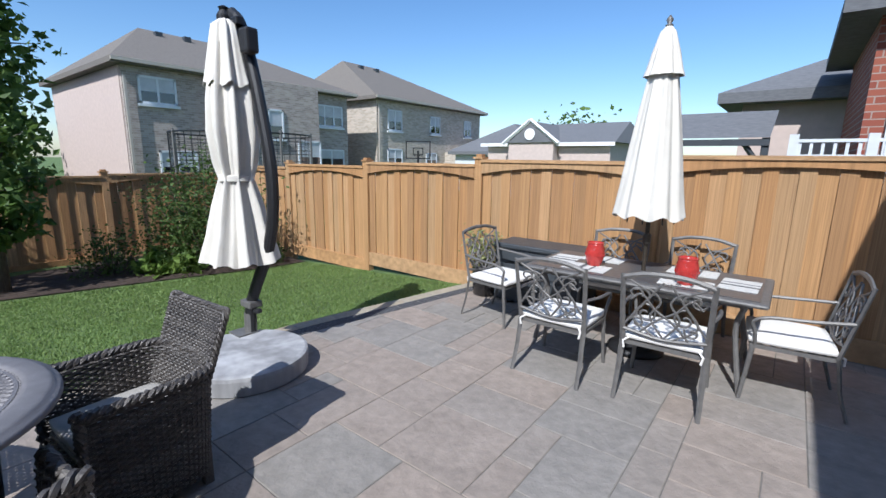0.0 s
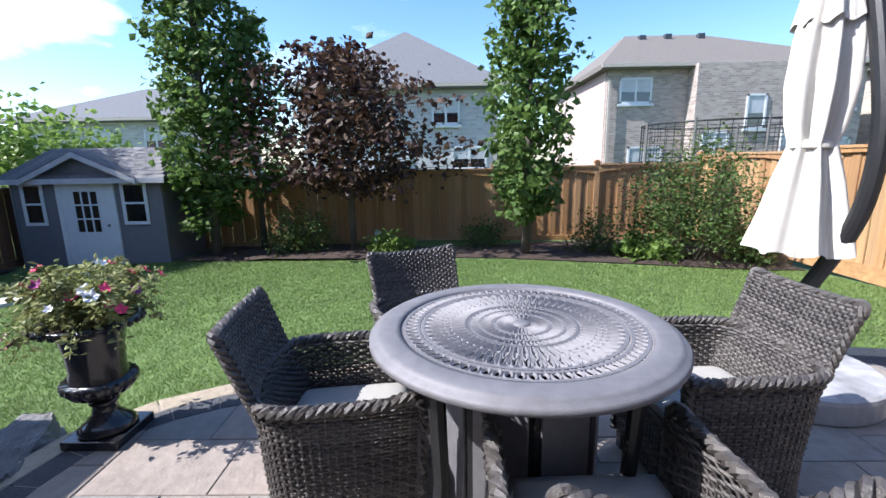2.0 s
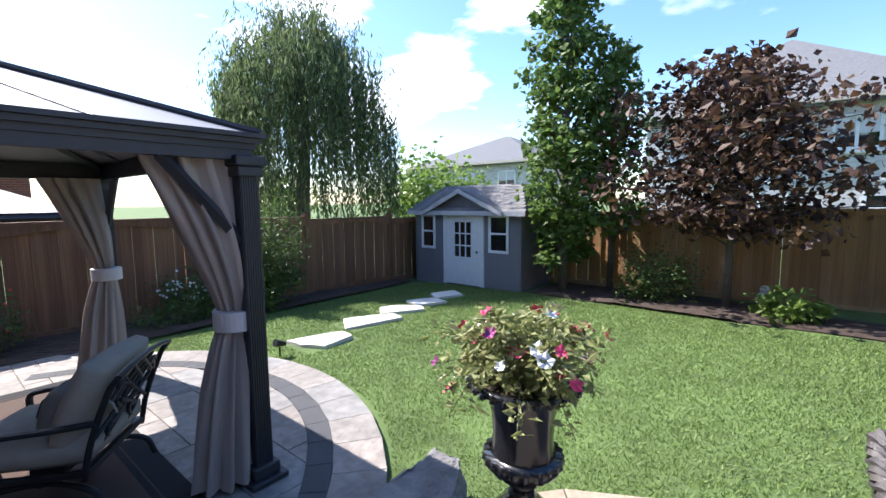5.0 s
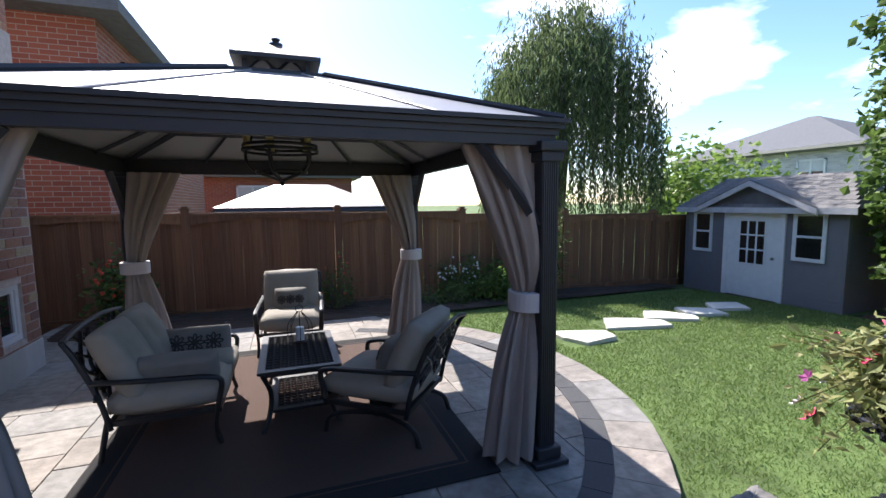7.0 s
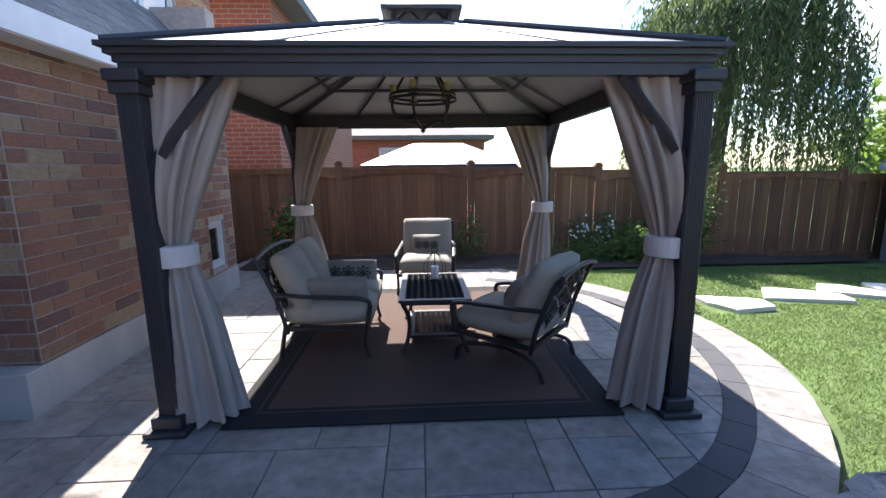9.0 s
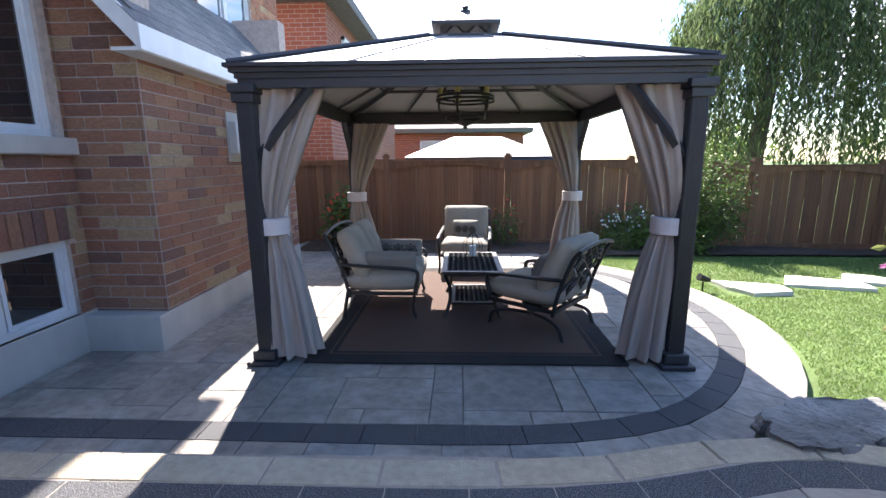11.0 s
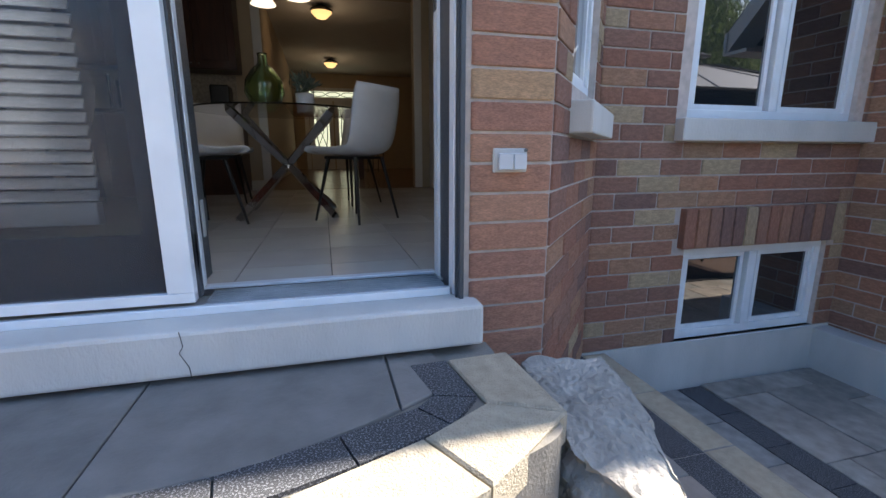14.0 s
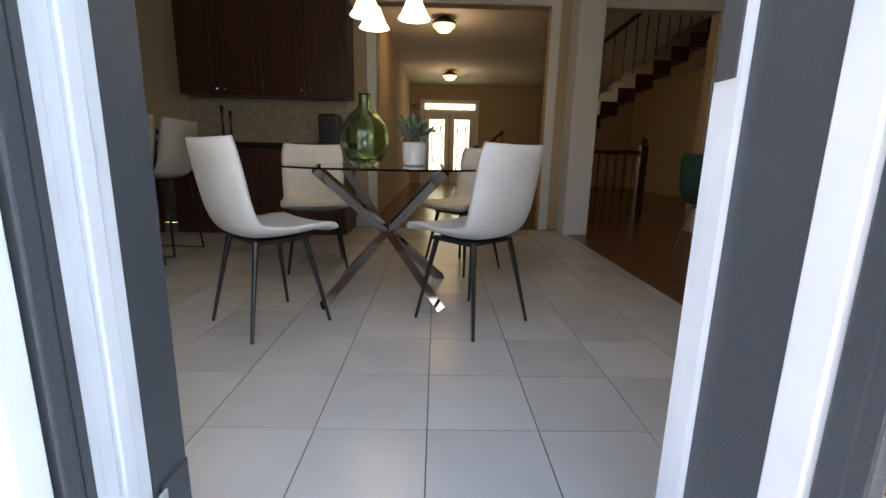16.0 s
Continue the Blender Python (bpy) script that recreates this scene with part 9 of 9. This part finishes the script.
def glass_table():
    root = thing("glass_table", pose(GT[0], GT[1], FZ), "round glass dining table on crossed chrome legs", "table")
    part("tabletop", lathe([(0, 0.745), (0.625, 0.745), (0.63, 0.75), (0.625, 0.755), (0, 0.755)], 64, closed=False), M_GLASS, root)
    for k in range(4):
        a = radians(90 * k + 45)
        d = Vector((math.cos(a), math.sin(a), 0))
        part("leg", tb([d * 0.46 + Vector((0, 0, 0.0)), -d * 0.46 + Vector((0, 0, 0.742))], 0.032, 4, flat=1.0), M_CHROME, root)
    v = thing("bottle_vase", pose(GT[0] - 0.05, GT[1] + 0.12, FZ + 0.756), "round green glass bottle vase on the glass table", "vase")
    part("body", lathe([(0.0, 0.0), (0.07, 0.0), (0.10, 0.03), (0.135, 0.12), (0.125, 0.20), (0.08, 0.27), (0.035, 0.31), (0.03, 0.37), (0.036, 0.38), (0.026, 0.37), (0.03, 0.30), (0.075, 0.262), (0.12, 0.20), (0.13, 0.12), (0.095, 0.035), (0.0, 0.01)], 40, closed=False), M_GREENG, v, smooth=True)
    p = thing("plant_pot", pose(GT[0] + 0.04, GT[1] - 0.15, FZ + 0.756), "small white pot with a grey green plant on the glass table", "planter")
    part("pot", lathe([(0.06, 0), (0.065, 0.01), (0.068, 0.13), (0.06, 0.13), (0.058, 0.10), (0, 0.10)], 24), M_TRIMW, p, smooth=True)
    rg = np.random.default_rng(3)
    cs = [[rg.normal() * 0.035, rg.normal() * 0.035, 0.12 + rg.uniform(0, 0.10)] for _ in range(140)]
    leaves("foliage", cs, 0.07, M_SAGE, p, 8, aspect=0.25, droop=-0.5)


M_SAGE = leafmat("sage leaf", (0.14, 0.19, 0.15), (0.22, 0.26, 0.22))
glass_table()
M_SHADE = glow("lit frosted lamp shade", (1.0, 0.88, 0.72), 0.3)
M_BULB = glow("warm lit bowl lamp", (1.0, 0.62, 0.25), 0.3)


def pendant():
    root = thing("pendant_lamp", pose(4.2, -0.66, 0), "bronze chandelier with three frosted bell shades over the table", "lamp")
    part("rod", tb([(0, 0, 2.62), (0, 0, 3.42)], 0.009, 8), M_BRONZE, root)
    for k, (x, y) in enumerate(((-0.10, 0.11), (-0.06, -0.17), (0.16, 0.10))):
        part("arm", tb(spline([(0, 0, 2.60), (x * 0.5, y * 0.5, 2.50), (x, y, 2.56), (x, y, 2.47)], 5), 0.008, 6), M_BRONZE, root)
        s = part("shade", lathe([(0.025, 0.13), (0.04, 0.12), (0.055, 0.08), (0.075, 0.035), (0.098, 0.0), (0.094, 0.0), (0.07, 0.035), (0.05, 0.08), (0.035, 0.115)], 28, closed=False), M_SHADE, root, "lit frosted glass bell shade", smooth=True)
        s.location = (x, y, 2.33)


pendant()
for x, y, z in ((8.0, -1.05, 3.30), (12.0, -1.25, 3.28)):
    root = thing("ceiling_light", pose(x, y, z), "round warm lit ceiling light in the hall", "lamp", "hall ceiling lights")
    part("bowl", lathe([(0.0, -0.09), (0.08, -0.07), (0.15, 0.0), (0.16, 0.02)], 24), M_BULB, root, smooth=True)
    part("rim", lathe([(0.15, 0.02), (0.17, 0.02), (0.17, 0.05), (0.05, 0.12)], 24), M_BRONZE, root)
    lo = new("lamp_light", bpy.data.lights.new("lamp_light", "POINT"))
    lo.data.energy, lo.data.color, lo.data.shadow_soft_size = 0.8, (1.0, 0.75, 0.5), 0.3
    lo.location = (x, y, z - 0.2)
for eye_, to_, w_, h_, e_ in (((1.86, 0.02, 1.85), (4.0, -0.3, 1.2), 0.6, 1.5, 0.8), ((2.20, -1.80, 2.05), (4.0, -0.4, 0.9), 0.5, 1.2, 0.45)):
    wl_ = new("window_daylight", bpy.data.lights.new("window_daylight", "AREA"))
    wl_.data.shape, wl_.data.size, wl_.data.size_y, wl_.data.energy, wl_.data.color = "RECTANGLE", w_, h_, e_, (0.88, 0.94, 1.0)
    wl_.matrix_world = look(eye_, to_)
lo = new("lamp_light", bpy.data.lights.new("lamp_light", "POINT"))
lo.data.energy, lo.data.color, lo.data.shadow_soft_size = 0.4, (1.0, 0.85, 0.68), 0.3
lo.location = (4.2, -0.66, 2.25)
root = thing("floor_vent", pose(2.55, -1.92, FZ + 0.001), "white metal floor vent in the tiles", "vent")
part("frame", bx(-0.16, 0.16, -0.07, 0.07, 0, 0.005), M_TRIMW, root)
for k in range(9):
    part("slat", bx(-0.14, 0.14, -0.055 + 0.0125 * k, -0.050 + 0.0125 * k, 0.005, 0.009), M_GREYB, root)

# floor tiles
tm = {}
T = 0.342
for i in range(14):
    for j in range(17):
        x, y = 2.452 - 3 * T + i * T, -1.309 - 4 * T + j * T
        if x + T > 1.74 and x < 2.5 and y + T * 0.5 < -1.52 - (max(x, 1.74) - 1.76) * 0.9:
            continue
        if x < 1.75:
            x0 = 1.76
        else:
            x0 = x
        x1, y0, y1 = min(x + T, 6.29), max(y, -2.42), min(y + T, 3.39)
        if x1 - x0 < 0.03 or y1 - y0 < 0.03:
            continue
        key = (round(x1 - x0, 3), round(y1 - y0, 3))
        if key not in tm:
            bmx = bx(-key[0] / 2 + 0.002, key[0] / 2 - 0.002, -key[1] / 2 + 0.002, key[1] / 2 - 0.002, -0.006, 0.0)
            me = bpy.data.meshes.new("tile")
            bmx.to_mesh(me)
            bmx.free()
            me.materials.append(M_TILE)
            tm[key] = me
        o = new("tile", tm[key])
        o.parent = floor
        o.location = ((x0 + x1) / 2, (y0 + y1) / 2, FZ)

# ---- paving pieces ----
M_SLATE = mat("dark slate grey paver", (0.15, 0.15, 0.15), 0.8, cols=[(0.16, 0.155, 0.15), (0.125, 0.13, 0.13), (0.17, 0.16, 0.15)], per="object", var=0.2, scale=7, bump=0.7, bscale=20, stain=0.15)
EC = EDGE
ribbon(EC, 0.0, 0.155, -0.10, 0.004, 0.44, M_COPE, upper, "coping_stone", rise=0.006)
ribbon(EC, 0.16, 0.31, -0.05, 0.002, 0.30, M_BAND, upper, "band_paver")
for nm, a, b in (("riser_stone", -0.30, -0.10),):
    i0 = next(i for i, p in enumerate(EC) if p[1] < -2.2)
    ribbon(EC[i0:], 0.02, 0.10, a, b, 0.40, M_RISER, upper, nm)
pavers(upper, HULL, -3.8, 2.4, -2.6, 5.1, 0.0, 3, (-1.2, 0.8), M_PAVER, M_PAVER2)
ribbon(RINGL, 0.0, 0.17, LOW - 0.05, LOW + 0.002, 0.30, M_BAND, lower, "band_paver")
ribbon(RINGL, -0.35, -0.006, LOW - 0.08, LOW, 0.36, M_RING, lower, "ring_paver")
ribbon([(2.36, -2.66), (0.4, -2.66), (-0.7, -2.66), (-1.3, -2.70)], -0.09, 0.07, LOW - 0.05, LOW, 0.40, M_RING, lower, "ring_paver")
pavers(lower, LREG2[::1], -3.0, 2.4, -9.0, -3.15, LOW - 0.002, 5, (-0.6, -4.3), M_RING, M_PAVER2)
for root, ln, z in STEPS:
    rev = ln[::-1]
    cw, bw = (0.20, 0.115) if z > 0.5 else (0.235, 0.15)
    ribbon(rev, 0.0, cw, z - 0.085, z, 0.36, M_COPE, root, "coping_stone", rise=0.006)
    ribbon(rev, cw + 0.005, cw + bw, z - 0.05, z - 0.002, 0.30, M_BAND, root, "band_paver")
    ribbon(rev, 0.035, 0.10, z - 0.19, z - 0.087, 0.42, M_RISER, root, "riser_stone")
pavers(STEPS[0][0], [(1.56, -1.25), (1.56, 1.6), (1.40, 1.42), (1.25, 1.05), (1.11, 0.5), (1.065, 0.0), (1.065, -0.5), (1.11, -0.80), (1.19, -1.02), (1.31, -1.25), (1.46, -1.27)], 0.90, 1.60, -1.76, 1.70, 0.548, 9, (1, -0.8), M_SLATE, M_PAVER2, unit=0.325)

# ---- bricks ----
lay_bricks(w_door, (1.59, 0.0), (1.59, -1.68), 0.2, 3.5, [(-1.0, 1.376, 0.2, 2.85)], (1.3, -1), 1, corner0=1.68 - STRETCH * 6, bond=False, material=M_BRICKD)
lay_bricks(w_diag, (1.59, -1.68), (2.41, -2.38), -0.1, 3.5, [(0.27, 0.92, 1.24, 2.78)], (1.3, -1), 2)
lay_bricks(w_main, (HX, -2.38), (HX, -4.34), 0.0, 3.3, [(0.66, 1.81, 0.0, 0.605), (0.66 - 0.06, 1.81 + 0.06, 0.605, 0.865), (0.5, 1.92, 1.235, 2.78)], (1.3, -2), 3)
lay_bricks(w_bumpf, (HX, -4.34), (1.80, -4.34), -0.02, 2.85, [], (1.3, -3), 4)
lay_bricks(w_bump, (1.80, -4.34), (1.80, -7.35), -0.02, 1.95, [(2.35, 2.75, 0.05, 0.6)], (1.3, -4), 5)
lay_bricks(w_up, (HX, -4.34), (HX, -8.7), 2.2, 5.3, [(2.01, 3.38, 2.62, 4.5)], (1.3, -4), 6)
rs = random.Random(8)
me = brick_mesh(M_BRICK)
n = 14
for k in range(n):
    o = new("brick", me)
    o.parent = w_main
    o.location = (HX - 0.002, -3.04 + 0.06 - (1.27 / n) * (k + 0.5), 0.729)
    o.scale = (1.27 / n - 0.010, 0.09, 0.238)
    o.rotation_euler = (0, 0, -math.pi / 2)
for m_ in (M_FENCE, M_FENCE_SHADED):
    m_.use_fake_user = True

# ---- lawn blades ----
def lawn_blades():
    rg = np.random.default_rng(77)
    N = 300000
    x = -rg.uniform(0, 1, N) ** 1.25 * 7.2 - 2.3
    y = rg.uniform(-8.6, 5.0, N)
    ex = np.array([p[0] for p in EDGE])
    ey = np.array([p[1] for p in EDGE])
    order = np.argsort(ey)
    lim = np.interp(y, ey[order], ex[order])
    keep = np.where(y > -2.35, x < lim - 0.01, np.hypot(x - RC[0], y - RC[1]) > 2.36)
    bedx = np.interp(y, [-9, -5.9, -4.5, -3.2, -2.2, 0.4, 1.5, 2.6, 3.6, 4.3, 5.0], [-8.85, -8.85, -8.6, -8.8, -8.25, -8.1, -7.8, -7.5, -7.2, -7.0, -6.95])
    keep &= x > bedx
    keep &= (y > np.interp(x, [-8.6, -5.0, -3.2, -1.9], [-8.85, -8.3, -8.0, -7.95]))
    keep &= ~((y < -2.3) & (y > -2.9) & (x > -2.6))
    stones = [((-3.72, -4.55), (-6.62, -5.95)), ((-4.7, -5.6), (-6.95, -6.3)), ((-5.7, -6.4), (-7.1, -6.5)), ((-6.55, -7.05), (-7.2, -6.6)), ((-7.3, -7.95), (-7.3, -6.8))]
    for (a, b), (c, d) in stones:
        keep &= ~((x < a) & (x > b) & (y > c) & (y < d))
    x, y = x[keep], y[keep]
    n = len(x)
    z = np.array([lawn_z(a, b) - 0.02 for a, b in zip(x, y)])
    h = rg.uniform(0.014, 0.032, n)
    a = rg.uniform(0, 6.283, n)
    w = 0.0028 + 0.0006 * np.abs(x)
    lx, ly = rg.normal(0, 0.014, n), rg.normal(0, 0.014, n)
    v = np.empty((n, 3, 3))
    v[:, 0] = np.stack([x - np.cos(a) * w, y - np.sin(a) * w, z], 1)
    v[:, 1] = np.stack([x + np.cos(a) * w, y + np.sin(a) * w, z], 1)
    v[:, 2] = np.stack([x + lx, y + ly, z + h], 1)
    me = bpy.data.meshes.new("grass")
    me.vertices.add(n * 3)
    me.vertices.foreach_set("co", v.reshape(-1))
    me.loops.add(n * 3)
    me.loops.foreach_set("vertex_index", np.arange(n * 3, dtype=np.int32))
    me.polygons.add(n)
    me.polygons.foreach_set("loop_start", np.arange(0, n * 3, 3, dtype=np.int32))
    me.update(calc_edges=True)
    me.materials.append(M_GRASS)
    tagged(new("grass", me), "short mown green lawn blades", kind="stuff")


lawn_blades()
